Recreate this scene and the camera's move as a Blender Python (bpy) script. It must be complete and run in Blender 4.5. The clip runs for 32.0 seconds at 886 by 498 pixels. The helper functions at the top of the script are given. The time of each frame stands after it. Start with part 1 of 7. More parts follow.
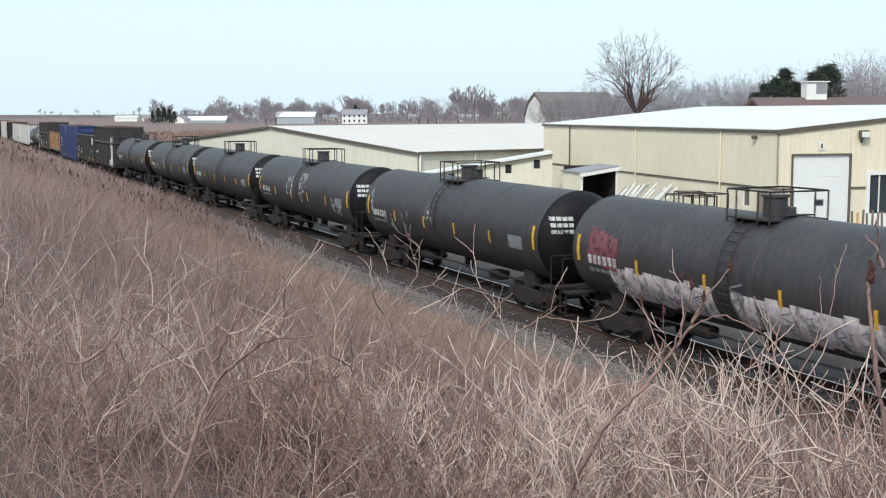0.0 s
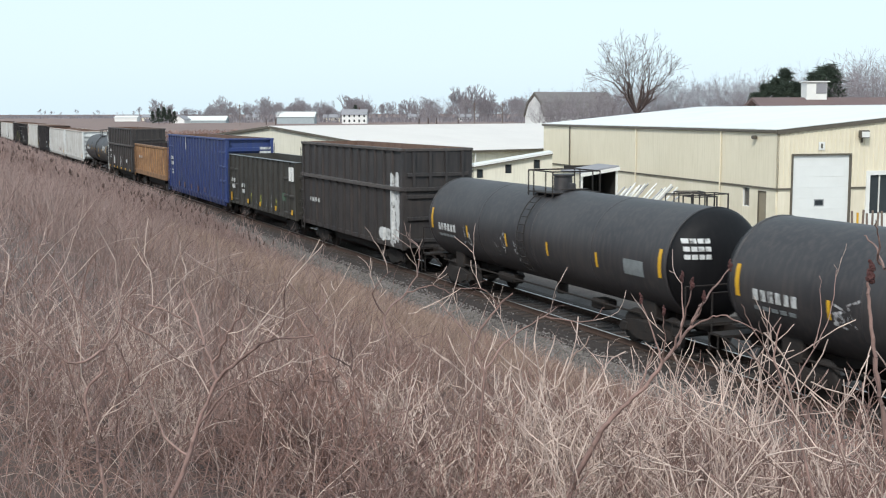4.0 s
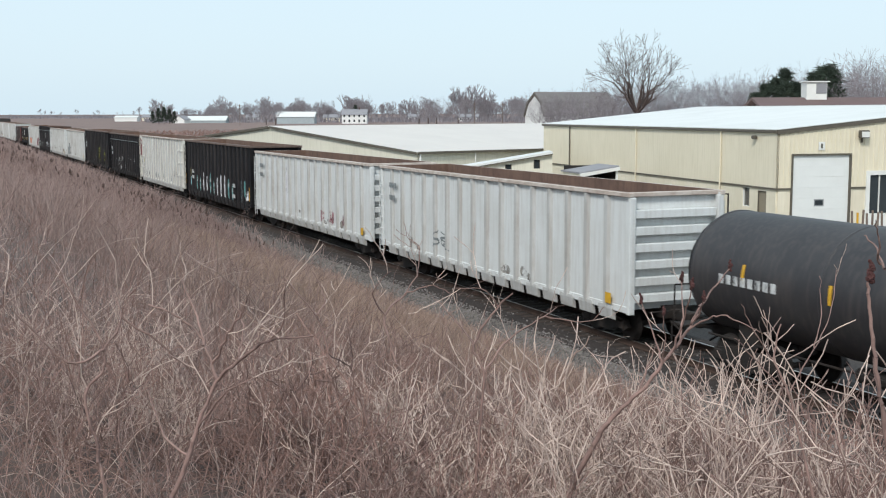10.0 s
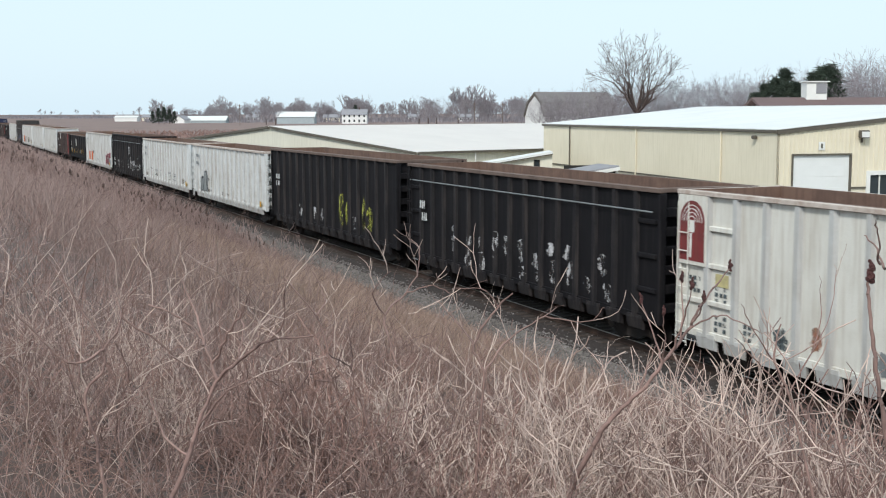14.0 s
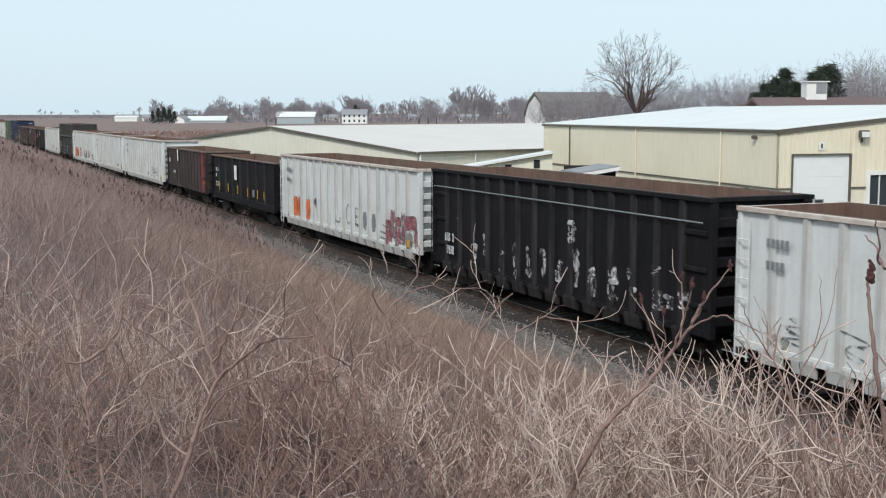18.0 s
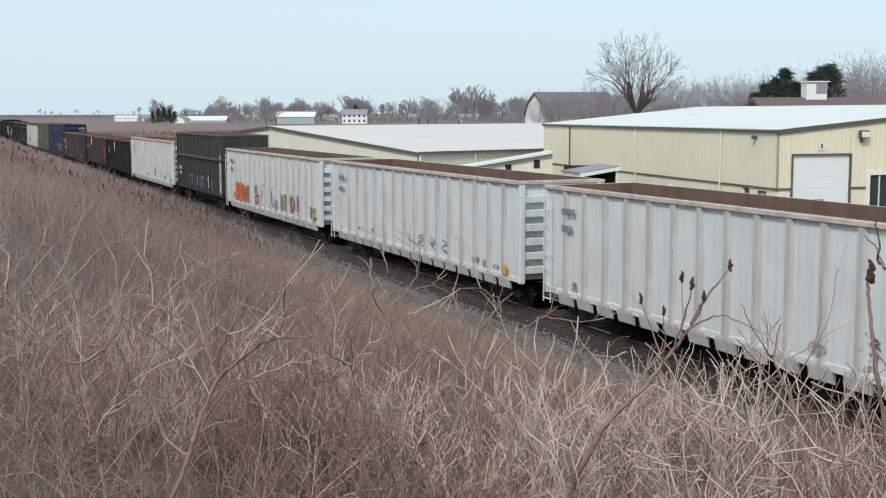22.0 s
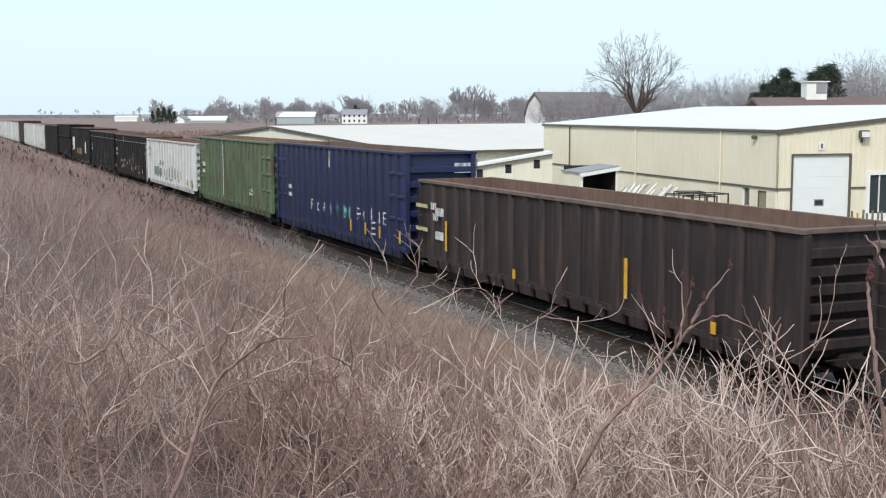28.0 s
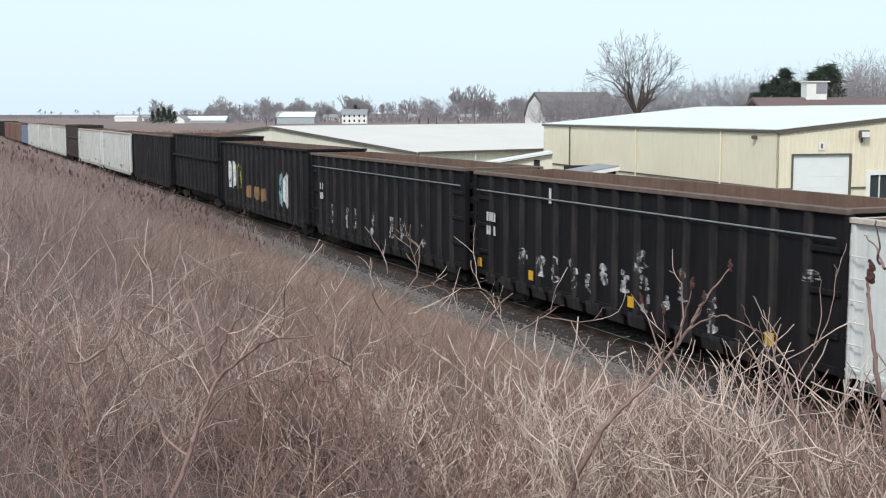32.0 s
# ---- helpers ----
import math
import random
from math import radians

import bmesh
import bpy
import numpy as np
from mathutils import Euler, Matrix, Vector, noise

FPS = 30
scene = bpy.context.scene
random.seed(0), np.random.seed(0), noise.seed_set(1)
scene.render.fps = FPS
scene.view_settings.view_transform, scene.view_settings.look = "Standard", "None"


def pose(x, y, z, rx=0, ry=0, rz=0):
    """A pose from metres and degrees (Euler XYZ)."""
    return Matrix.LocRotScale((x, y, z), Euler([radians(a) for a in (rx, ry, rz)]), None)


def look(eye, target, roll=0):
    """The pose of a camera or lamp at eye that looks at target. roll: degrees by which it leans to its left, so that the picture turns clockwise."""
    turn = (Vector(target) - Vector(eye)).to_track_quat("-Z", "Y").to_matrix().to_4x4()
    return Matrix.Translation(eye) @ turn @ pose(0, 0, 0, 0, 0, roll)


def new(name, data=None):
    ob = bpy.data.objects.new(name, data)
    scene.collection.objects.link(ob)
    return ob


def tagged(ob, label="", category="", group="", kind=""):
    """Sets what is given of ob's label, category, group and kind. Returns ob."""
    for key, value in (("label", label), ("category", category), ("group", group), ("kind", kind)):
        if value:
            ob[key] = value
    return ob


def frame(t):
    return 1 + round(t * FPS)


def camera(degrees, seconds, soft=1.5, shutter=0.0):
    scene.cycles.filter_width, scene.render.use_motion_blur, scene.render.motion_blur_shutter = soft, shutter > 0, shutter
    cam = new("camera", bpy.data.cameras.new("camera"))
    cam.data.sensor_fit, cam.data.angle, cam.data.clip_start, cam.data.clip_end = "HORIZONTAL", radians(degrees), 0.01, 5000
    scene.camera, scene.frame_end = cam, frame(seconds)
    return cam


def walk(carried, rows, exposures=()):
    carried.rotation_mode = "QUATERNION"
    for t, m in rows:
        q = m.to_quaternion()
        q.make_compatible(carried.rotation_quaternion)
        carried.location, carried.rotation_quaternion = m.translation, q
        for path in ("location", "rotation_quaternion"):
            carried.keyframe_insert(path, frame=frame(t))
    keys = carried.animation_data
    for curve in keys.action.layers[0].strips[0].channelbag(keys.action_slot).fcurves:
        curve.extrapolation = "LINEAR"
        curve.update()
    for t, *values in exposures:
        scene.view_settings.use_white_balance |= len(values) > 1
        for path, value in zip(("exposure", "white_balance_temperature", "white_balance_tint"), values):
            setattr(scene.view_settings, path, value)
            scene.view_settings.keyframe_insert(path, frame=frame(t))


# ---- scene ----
cam = camera(40.945, 32.0, soft=1.15, shutter=0.1)
YAW, PITCH, ROLL, EYE_Z = 23.57, 6.582, 0.097, 6.35
_h, _p = radians(YAW), radians(PITCH)
CAM = look((0.0, 0.0, EYE_Z), (math.sin(_h) * math.cos(_p) * 10, math.cos(_h) * math.cos(_p) * 10, EYE_Z - math.sin(_p) * 10), -ROLL)
walk(cam, [(0.0, CAM), (32.0, CAM)], exposures=[(0.0, 0.27), (3.0, 0.27), (6.0, 0.3), (9.0, 0.24), (10.0, 0.12), (11.0, 0.03), (12.0, 0.08), (13.0, 0.13), (14.5, 0.22), (17.0, 0.07), (19.0, 0.1), (21.0, 0.13), (22.0, 0.04), (23.0, 0.0), (24.0, 0.05), (25.0, 0.13), (28.0, 0.28), (30.0, 0.25), (31.0, 0.17), (32.0, 0.24)])

# ---- light: bright overcast ----
SUN_EL, SUN_AZ = 42.0, 226.0
world = bpy.data.worlds.new("overcast_sky")
scene.world = world
world.use_nodes = True
_n = world.node_tree.nodes
_l = world.node_tree.links
_sky = _n.new("ShaderNodeTexSky")
_sky.sky_type, _sky.sun_disc = "NISHITA", False
_sky.sun_elevation, _sky.sun_rotation = radians(SUN_EL), radians(SUN_AZ)
_sky.air_density, _sky.dust_density, _sky.ozone_density = 1.0, 2.0, 1.0
_veil = _n.new("ShaderNodeMix")
_veil.data_type = "RGBA"
_veil.inputs[0].default_value = 0.8
_veil.inputs[7].default_value = (8.3, 10.2, 11.4, 1.0)
_l.new(_sky.outputs[0], _veil.inputs[6])
_l.new(_veil.outputs[2], _n["Background"].inputs[0])
_n["Background"].inputs[1].default_value = 0.09
sun = new("sun", bpy.data.lights.new("sun", "SUN"))
sun.data.energy, sun.data.angle, sun.data.color = 2.4, radians(10), (1.0, 0.96, 0.9)
_az = radians(SUN_AZ)
sun.matrix_world = look((0, 0, 60), (-math.sin(_az) * 10, -math.cos(_az) * 10, 60 - 10 * math.tan(radians(SUN_EL))))


# ---- materials ----
def lin(r, g, b):
    """Linear colour from 0..255 values."""
    return tuple(((c / 255) / 12.92 if c <= 10 else ((c / 255 + 0.055) / 1.055) ** 2.4) for c in (r, g, b)) + (1.0,)


MATS = {}


def surface(name, base, second=None, rough=0.7, metal=0.0, scale=2.0, amount=0.5, streak=0.0, streak_col=(0.12, 0.06, 0.035, 1), grain=30.0,
            bump=0.15, spread=0.15, stretch=(1, 1, 1), island=0.0, edge=(0.42, 0.68), worn=0.0):
    """A procedural surface: base colour, large blotches of a second colour, runs down the face, fine grain and relief."""
    if name in MATS:
        return MATS[name]
    m = bpy.data.materials.new(name)
    m.use_nodes = True
    n, l = m.node_tree.nodes, m.node_tree.links
    b = n["Principled BSDF"]
    b.inputs["Roughness"].default_value, b.inputs["Metallic"].default_value = rough, metal
    if len(base) == 3:
        base = (*base, 1)
    second = tuple(c * 0.6 for c in base[:3]) + (1,) if second is None else (*second[:3], 1)
    tc = n.new("ShaderNodeTexCoord")
    mp = n.new("ShaderNodeMapping")
    mp.inputs["Scale"].default_value = stretch
    info = n.new("ShaderNodeObjectInfo")
    off = n.new("ShaderNodeVectorMath")
    off.operation = "ADD"
    mul = n.new("ShaderNodeMath")
    mul.operation = "MULTIPLY"
    mul.inputs[1].default_value = 37.0
    l.new(info.outputs["Random"], mul.inputs[0])
    l.new(tc.outputs["Object"], mp.inputs[0])
    l.new(mp.outputs[0], off.inputs[0])
    l.new(mul.outputs[0], off.inputs[1])
    big = n.new("ShaderNodeTexNoise")
    big.inputs["Scale"].default_value, big.inputs["Detail"].default_value, big.inputs["Roughness"].default_value = scale, 6, 0.65
    l.new(off.outputs[0], big.inputs["Vector"])
    ramp = n.new("ShaderNodeValToRGB")
    ramp.color_ramp.elements[0].position, ramp.color_ramp.elements[1].position = edge
    l.new(big.outputs["Fac"], ramp.inputs[0])
    fac = n.new("ShaderNodeMath")
    fac.operation = "MULTIPLY"
    fac.inputs[1].default_value = amount
    l.new(ramp.outputs[0], fac.inputs[0])
    mix = n.new("ShaderNodeMix")
    mix.data_type = "RGBA"
    mix.inputs[6].default_value, mix.inputs[7].default_value = base, second
    l.new(fac.outputs[0], mix.inputs[0])
    col = mix.outputs[2]
    if streak:
        mp2 = n.new("ShaderNodeMapping")
        mp2.inputs["Scale"].default_value = (5, 5, 0.35)
        l.new(off.outputs[0], mp2.inputs[0])
        st = n.new("ShaderNodeTexNoise")
        st.inputs["Scale"].default_value, st.inputs["Detail"].default_value = 1.6, 5
        l.new(mp2.outputs[0], st.inputs["Vector"])
        r2 = n.new("ShaderNodeValToRGB")
        r2.color_ramp.elements[0].position, r2.color_ramp.elements[1].position = 0.46, 0.66
        l.new(st.outputs["Fac"], r2.inputs[0])
        f2 = n.new("ShaderNodeMath")
        f2.operation = "MULTIPLY"
        f2.inputs[1].default_value = streak
        l.new(r2.outputs[0], f2.inputs[0])
        mix2 = n.new("ShaderNodeMix")
        mix2.data_type = "RGBA"
        mix2.inputs[7].default_value = streak_col
        l.new(col, mix2.inputs[6])
        l.new(f2.outputs[0], mix2.inputs[0])
        col = mix2.outputs[2]
    fine = n.new("ShaderNodeTexNoise")
    fine.inputs["Scale"].default_value, fine.inputs["Detail"].default_value = grain, 4
    l.new(off.outputs[0], fine.inputs["Vector"])
    hsv = n.new("ShaderNodeHueSaturation")
    val = n.new("ShaderNodeMath")
    val.operation = "MULTIPLY_ADD"
    val.inputs[1].default_value, val.inputs[2].default_value = spread * 1.6, 1.0 - spread * 0.8
    l.new(fine.outputs["Fac"], val.inputs[0])
    last = val.outputs[0]
    if island:
        geo = n.new("ShaderNodeNewGeometry")
        v2 = n.new("ShaderNodeMath")
        v2.operation = "MULTIPLY_ADD"
        v2.inputs[1].default_value, v2.inputs[2].default_value = island, 1.0 - island * 0.5
        l.new(geo.outputs["Random Per Island"], v2.inputs[0])
        v3 = n.new("ShaderNodeMath")
        v3.operation = "MULTIPLY"
        l.new(v2.outputs[0], v3.inputs[0])
        l.new(last, v3.inputs[1])
        last = v3.outputs[0]
    l.new(last, hsv.inputs["Value"])
    l.new(col, hsv.inputs["Color"])
    l.new(hsv.outputs[0], b.inputs["Base Color"])
    if bump:
        bp = n.new("ShaderNodeBump")
        bp.inputs["Strength"].default_value, bp.inputs["Distance"].default_value = bump, 0.02
        l.new(fine.outputs["Fac"], bp.inputs["Height"])
        l.new(bp.outputs[0], b.inputs["Normal"])
    if worn:
        # thin paint: flaked through in small ragged patches
        mw = n.new("ShaderNodeMapping")
        mw.inputs["Scale"].default_value = (1.0, 1.0, 0.45)
        l.new(off.outputs[0], mw.inputs[0])
        wn = n.new("ShaderNodeTexNoise")
        wn.inputs["Scale"].default_value, wn.inputs["Detail"].default_value, wn.inputs["Roughness"].default_value = 3.6, 7, 0.7
        l.new(mw.outputs[0], wn.inputs["Vector"])
        wr = n.new("ShaderNodeMapRange")
        wr.inputs["From Min"].default_value, wr.inputs["From Max"].default_value = 0.3 + 0.28 * worn, 0.46 + 0.28 * worn
        l.new(wn.outputs["Fac"], wr.inputs["Value"])
        clear = n.new("ShaderNodeBsdfTransparent")
        ms = n.new("ShaderNodeMixShader")
        l.new(wr.outputs[0], ms.inputs[0])
        l.new(clear.outputs[0], ms.inputs[1])
        l.new(b.outputs[0], ms.inputs[2])
        l.new(ms.outputs[0], n["Material Output"].inputs[0])
    MATS[name] = m
    return m


RUST = (0.115, 0.055, 0.032)
M_WHITE = surface("weathered_white_paint", lin(208, 211, 211), lin(190, 191, 189), 0.6, 0, 0.7, 0.5, 0.2, lin(150, 140, 130))
M_WHITERAIL = surface("chipped_white_rail", lin(190, 180, 172), lin(146, 124, 110), 0.7, 0, 3.0, 0.7)
M_RAILDIRT = surface("rust_worn_rail", lin(104, 88, 80), lin(74, 60, 54), 0.8, 0, 2.0, 0.7)
M_CREAM = surface("weathered_cream_paint", lin(212, 211, 204), lin(188, 184, 174), 0.6, 0, 0.7, 0.5, 0.28, lin(146, 128, 110))
M_BLACK = surface("dusty_black_paint", lin(14, 13, 17), lin(24, 22, 26), 0.75, 0, 0.8, 0.7, 0.3, lin(44, 41, 41))
M_BLACKSPRAY = surface("black_spray_paint", lin(30, 30, 36), lin(52, 52, 58), 0.5, 0, 4, 0.7, worn=0.38)
# end-face shade put into the head colour, darker than the shell
M_TANKHEAD = surface("shaded_black_tank_head", lin(13, 13, 16), lin(24, 23, 26), 0.6, 0, 0.7, 0.6, 0.2, lin(36, 34, 34))
M_CHALK = surface("silver_pink_spray_paint", lin(216, 207, 210), lin(186, 176, 180), 0.6, 0, 2.2, 0.8, 0.4, lin(120, 116, 118), edge=(0.46, 0.58), worn=0.12)
M_TANK = surface("matt_black_tank_paint", lin(45, 44, 47), lin(62, 60, 61), 0.55, 0, 0.5, 0.7, 0.5, lin(74, 68, 66), bump=0.05)
M_DARK = surface("faded_charcoal_paint", lin(46, 44, 45), lin(62, 56, 53), 0.6, 0, 0.7, 0.7, 0.28, lin(80, 71, 66))
M_OLIVE = surface("sooty_olive_grey_paint", lin(50, 49, 45), lin(63, 60, 55), 0.65, 0, 0.9, 0.8, 0.4, lin(76, 70, 62))
M_BLUE = surface("faded_blue_paint", lin(40, 58, 112), lin(58, 74, 118), 0.5, 0, 0.6, 0.6, 0.5, lin(62, 72, 98))
M_NAVY = surface("grimy_navy_paint", lin(26, 38, 82), lin(32, 38, 62), 0.5, 0, 0.7, 0.8, 0.5, lin(40, 42, 56))
M_GREEN = surface("rust_streaked_green_paint", lin(84, 112, 78), lin(84, 76, 57), 0.6, 0, 0.8, 0.95, 0.7, lin(104, 108, 80), edge=(0.43, 0.58), stretch=(1, 1, 0.6))
# post copies of the paints; the darker ones carry painted flank shade
M_WHITEPOST = surface("dirt_and_shade_white_post", lin(182, 183, 182), lin(160, 157, 153), 0.65, 0, 0.9, 0.7, 0.4, lin(140, 132, 124))
M_BLACKPOST = surface("paler_streaked_black_post", lin(30, 29, 32), lin(46, 43, 43), 0.7, 0, 1.5, 0.8, 0.6, lin(62, 57, 56))
M_BLUEPOST = surface("shade_tinted_blue_post", lin(32, 46, 92), lin(44, 54, 86), 0.5, 0, 0.8, 0.7, 0.5, lin(52, 58, 78))
M_NAVYPOST = surface("shade_tinted_navy_post", lin(20, 28, 60), lin(30, 36, 56), 0.5, 0, 0.8, 0.7, 0.5, lin(40, 42, 54))
M_GREENPOST = surface("rusted_shaded_green_post", lin(62, 84, 60), lin(70, 62, 50), 0.65, 0, 1.2, 0.9, 0.7, lin(96, 106, 84), edge=(0.42, 0.58))
M_BROWNPOST = surface("paler_brown_post", lin(42, 33, 33), lin(58, 46, 44), 0.65, 0, 1.2, 0.8, 0.5, lin(84, 66, 60))
M_DARKPOST = surface("shade_tinted_charcoal_post", lin(34, 31, 32), lin(48, 43, 41), 0.65, 0, 1.0, 0.7, 0.5, lin(70, 60, 56))
M_ORANGEPOST = surface("paler_ochre_post", lin(158, 122, 86), lin(120, 88, 64), 0.8, 0, 1.2, 0.8, 0.6, lin(92, 66, 50), edge=(0.44, 0.62))
M_OLIVEPOST = surface("shade_tinted_olive_post", lin(34, 33, 31), lin(46, 44, 40), 0.7, 0, 1.2, 0.7, 0.5, lin(62, 58, 52))
M_DARKRAIL = surface("worn_charcoal_rail", lin(74, 70, 69), lin(56, 51, 50), 0.7, 0, 1.6, 0.8, 0.4, lin(96, 84, 76))
M_TEAL = surface("faded_teal_green_rail", lin(76, 106, 92), lin(92, 92, 78), 0.6, 0, 1.5, 0.6, 0.3)
M_ORANGE = surface("rusty_ochre_paint", lin(142, 108, 76), lin(112, 84, 62), 0.8, 0, 0.9, 0.8, 0.7, lin(88, 66, 50), edge=(0.44, 0.62))
M_BROWN = surface("dark_brown_paint", lin(33, 26, 27), lin(48, 37, 36), 0.65, 0, 0.8, 0.8, 0.5, lin(72, 56, 51))
M_RED = surface("faded_red_paint", lin(120, 44, 46), lin(86, 40, 40), 0.65, 0, 1.5, 0.6, 0.3)
M_REDCAR = surface("faded_brown_freight_paint", lin(112, 82, 76), lin(90, 68, 64), 0.6, 0, 1.0, 0.5)
M_STEELBLUE = surface("grey_blue_paint", lin(110, 120, 140), lin(90, 98, 116), 0.6, 0, 1.0, 0.5)
M_INSIDE = surface("rusted_interior_steel", lin(114, 90, 78), lin(86, 67, 60), 0.9, 0, 1.2, 0.7, 0.3, lin(70, 50, 44))
M_GEAR = surface("grimy_running_gear", lin(38, 35, 34), lin(56, 46, 40), 0.8, 0.2, 3.0, 0.6)
M_RAILSTEEL = surface("polished_rail_top", lin(170, 168, 165), lin(140, 130, 122), 0.3, 0.9, 3, 0.4)
M_RAILRUST = surface("rusty_rail_side", lin(74, 58, 50), lin(54, 44, 40), 0.85, 0.2, 4, 0.5)
M_TIE = surface("weathered_timber_tie", lin(70, 61, 56), lin(50, 43, 40), 0.9, 0, 4, 0.7, stretch=(1, 6, 6))
M_STAIN_SHADE = surface("stained_and_shaded_ballast", lin(52, 44, 41), lin(38, 33, 32), 0.95, 0, 1.2, 0.7, 0, grain=18, bump=0.9, spread=0.6)
M_VERGE = surface("sooty_verge_gravel", lin(78, 73, 70), lin(58, 52, 50), 0.95, 0, 0.5, 0.8, 0, grain=14, bump=0.8, spread=0.7)
M_BALLAST = surface("crushed_stone_ballast", lin(112, 106, 101), lin(84, 76, 72), 0.95, 0, 0.5, 0.7, 0, grain=18, bump=0.9, spread=0.8)
M_STONE = surface("ballast_stone", lin(116, 112, 110), lin(84, 78, 76), 0.95, 0, 0.6, 0.6, grain=12, bump=0.3, island=0.9)
M_YELLOW = surface("yellow_reflector", lin(206, 160, 40), lin(170, 126, 40), 0.5, 0, 6, 0.4)
M_MARK = surface("white_stencil_paint", lin(200, 202, 202), lin(150, 152, 152), 0.6, 0, 4, 0.7, worn=0.14)
M_GREYMARK = surface("grey_stencil_paint", lin(112, 118, 120), lin(140, 144, 146), 0.6, 0, 4, 0.6)
M_SILVER = surface("silver_spray_paint", lin(196, 196, 198), lin(120, 118, 120), 0.6, 0, 3.5, 0.9, edge=(0.46, 0.6), worn=0.5)
M_BLUESPRAY = surface("chalky_blue_spray_paint", lin(92, 104, 134), lin(118, 126, 146), 0.5, 0, 2, 0.8, worn=0.42)
M_SAGE = surface("grey_green_spray_paint", lin(112, 126, 120), lin(94, 108, 112), 0.5, 0, 2, 0.8, worn=0.25)
M_WHITESPRAY = surface("white_spray_paint", lin(216, 216, 220), lin(184, 182, 190), 0.55, 0, 2.5, 0.8, worn=0.04)
M_CYAN = surface("pale_blue_spray_paint", lin(120, 178, 190), lin(176, 206, 212), 0.5, 0, 2, 0.8, worn=0.35)
M_PINK = surface("pink_spray_paint", lin(148, 76, 92), lin(156, 124, 128), 0.5, 0, 1.6, 0.9, 0.5, lin(120, 90, 90), edge=(0.44, 0.6), worn=0.35)
M_ROSE = surface("mauve_spray_paint", lin(138, 84, 98), lin(160, 140, 140), 0.5, 0, 1.6, 0.9, 0.5, lin(112, 84, 86), edge=(0.44, 0.6), worn=0.35)
M_RUSTPATCH = surface("salmon_rust_paint", lin(166, 110, 88), lin(150, 120, 100), 0.7, 0, 2.5, 0.9, 0.5, edge=(0.44, 0.6), worn=0.4)
M_OLIVETAN = surface("olive_tan_spray_paint", lin(140, 134, 100), lin(112, 104, 84), 0.7, 0, 2, 0.8, worn=0.4)
M_CREAMBOX = surface("yellowed_stencil_box", lin(190, 180, 130), lin(150, 140, 110), 0.7, 0, 5, 0.8)
M_ORSPRAY = surface("orange_spray_paint", lin(204, 104, 54), lin(166, 88, 50), 0.5, 0, 2, 0.6, worn=0.15)
M_MAROON = surface("dusky_maroon_spray_paint", lin(118, 66, 72), lin(90, 50, 58), 0.5, 0, 3, 0.7, worn=0.22)
M_LIME = surface("yellow_green_spray_paint", lin(170, 172, 80), lin(130, 140, 70), 0.5, 0, 2, 0.6, worn=0.6)
M_GREENSPRAY = surface("green_spray_paint", lin(86, 150, 84), lin(60, 110, 66), 0.5, 0, 2, 0.6, worn=0.45)
M_GREENDULL = surface("dull_green_paint", lin(64, 84, 70), lin(58, 66, 58), 0.7, 0, 3, 0.8)
M_TEALSPRAY = surface("teal_spray_paint", lin(96, 150, 150), lin(130, 176, 176), 0.5, 0, 2, 0.8, worn=0.3)
M_DKSPRAY = surface("dark_grey_spray_paint", lin(84, 94, 98), lin(60, 66, 72), 0.5, 0, 2, 0.6, worn=0.4)
M_STEM = surface("mauve_grey_bark", lin(142, 115, 107), lin(80, 63, 61), 0.85, 0, 3.0, 0.9, grain=14, bump=0.3, spread=0.4)
M_GROUND = surface("dry_litter_soil", lin(96, 81, 75), lin(72, 61, 57), 0.95, 0, 0.35, 0.8, 0, grain=9, bump=0.6, spread=0.5)
M_FIELD = surface("bare_vineyard_brown", lin(122, 102, 95), lin(104, 88, 84), 0.95, 0, 0.05, 0.7, grain=2, bump=0.3, spread=0.4)
M_TWIG = surface("grey_tan_bare_twigs", lin(204, 182, 170), lin(112, 92, 88), 0.8, 0, 1.8, 0.9, grain=9, bump=0.1, spread=0.45, island=0.2)
M_TWIGRED = surface("reddish_bare_twigs", lin(150, 119, 109), lin(100, 78, 74), 0.85, 0, 0.45, 0.9, grain=5, bump=0.1, spread=0.45, island=0.35)
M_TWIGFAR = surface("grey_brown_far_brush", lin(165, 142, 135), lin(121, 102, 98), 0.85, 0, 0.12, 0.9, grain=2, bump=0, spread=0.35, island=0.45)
M_GRIME = surface("grey_road_grime", lin(152, 148, 142), lin(116, 110, 104), 0.8, 0, 2, 0.8, worn=0.55)
M_PINKGRASS = surface("dry_pinkish_grass", lin(156, 134, 126), lin(120, 102, 97), 0.9, 0, 0.4, 0.9, grain=10, bump=0.1, island=0.6)
M_GRASS = surface("dry_straw_grass", lin(168, 143, 128), lin(134, 113, 103), 0.9, 0, 0.5, 0.7, grain=10, bump=0.1, island=0.5)
M_BARK = surface("grey_bark", lin(92, 80, 76), lin(70, 60, 58), 0.9, 0, 3, 0.6, grain=14, bump=0.5)
# aerial haze put into the colour: paler, bluer crowns than near bark
M_FARTWIG = surface("hazed_bare_crowns", lin(144, 138, 142), lin(118, 112, 117), 0.95, 0, 0.05, 0.6, bump=0, island=0.5)
M_SEED = surface("dark_brown_seed_head", lin(84, 66, 60), lin(62, 50, 48), 0.9, 0, 8, 0.6)
M_SUMAC = surface("dark_red_seed_cone", lin(78, 46, 44), lin(54, 37, 36), 0.9, 0, 20, 0.7, grain=60, bump=0.8)
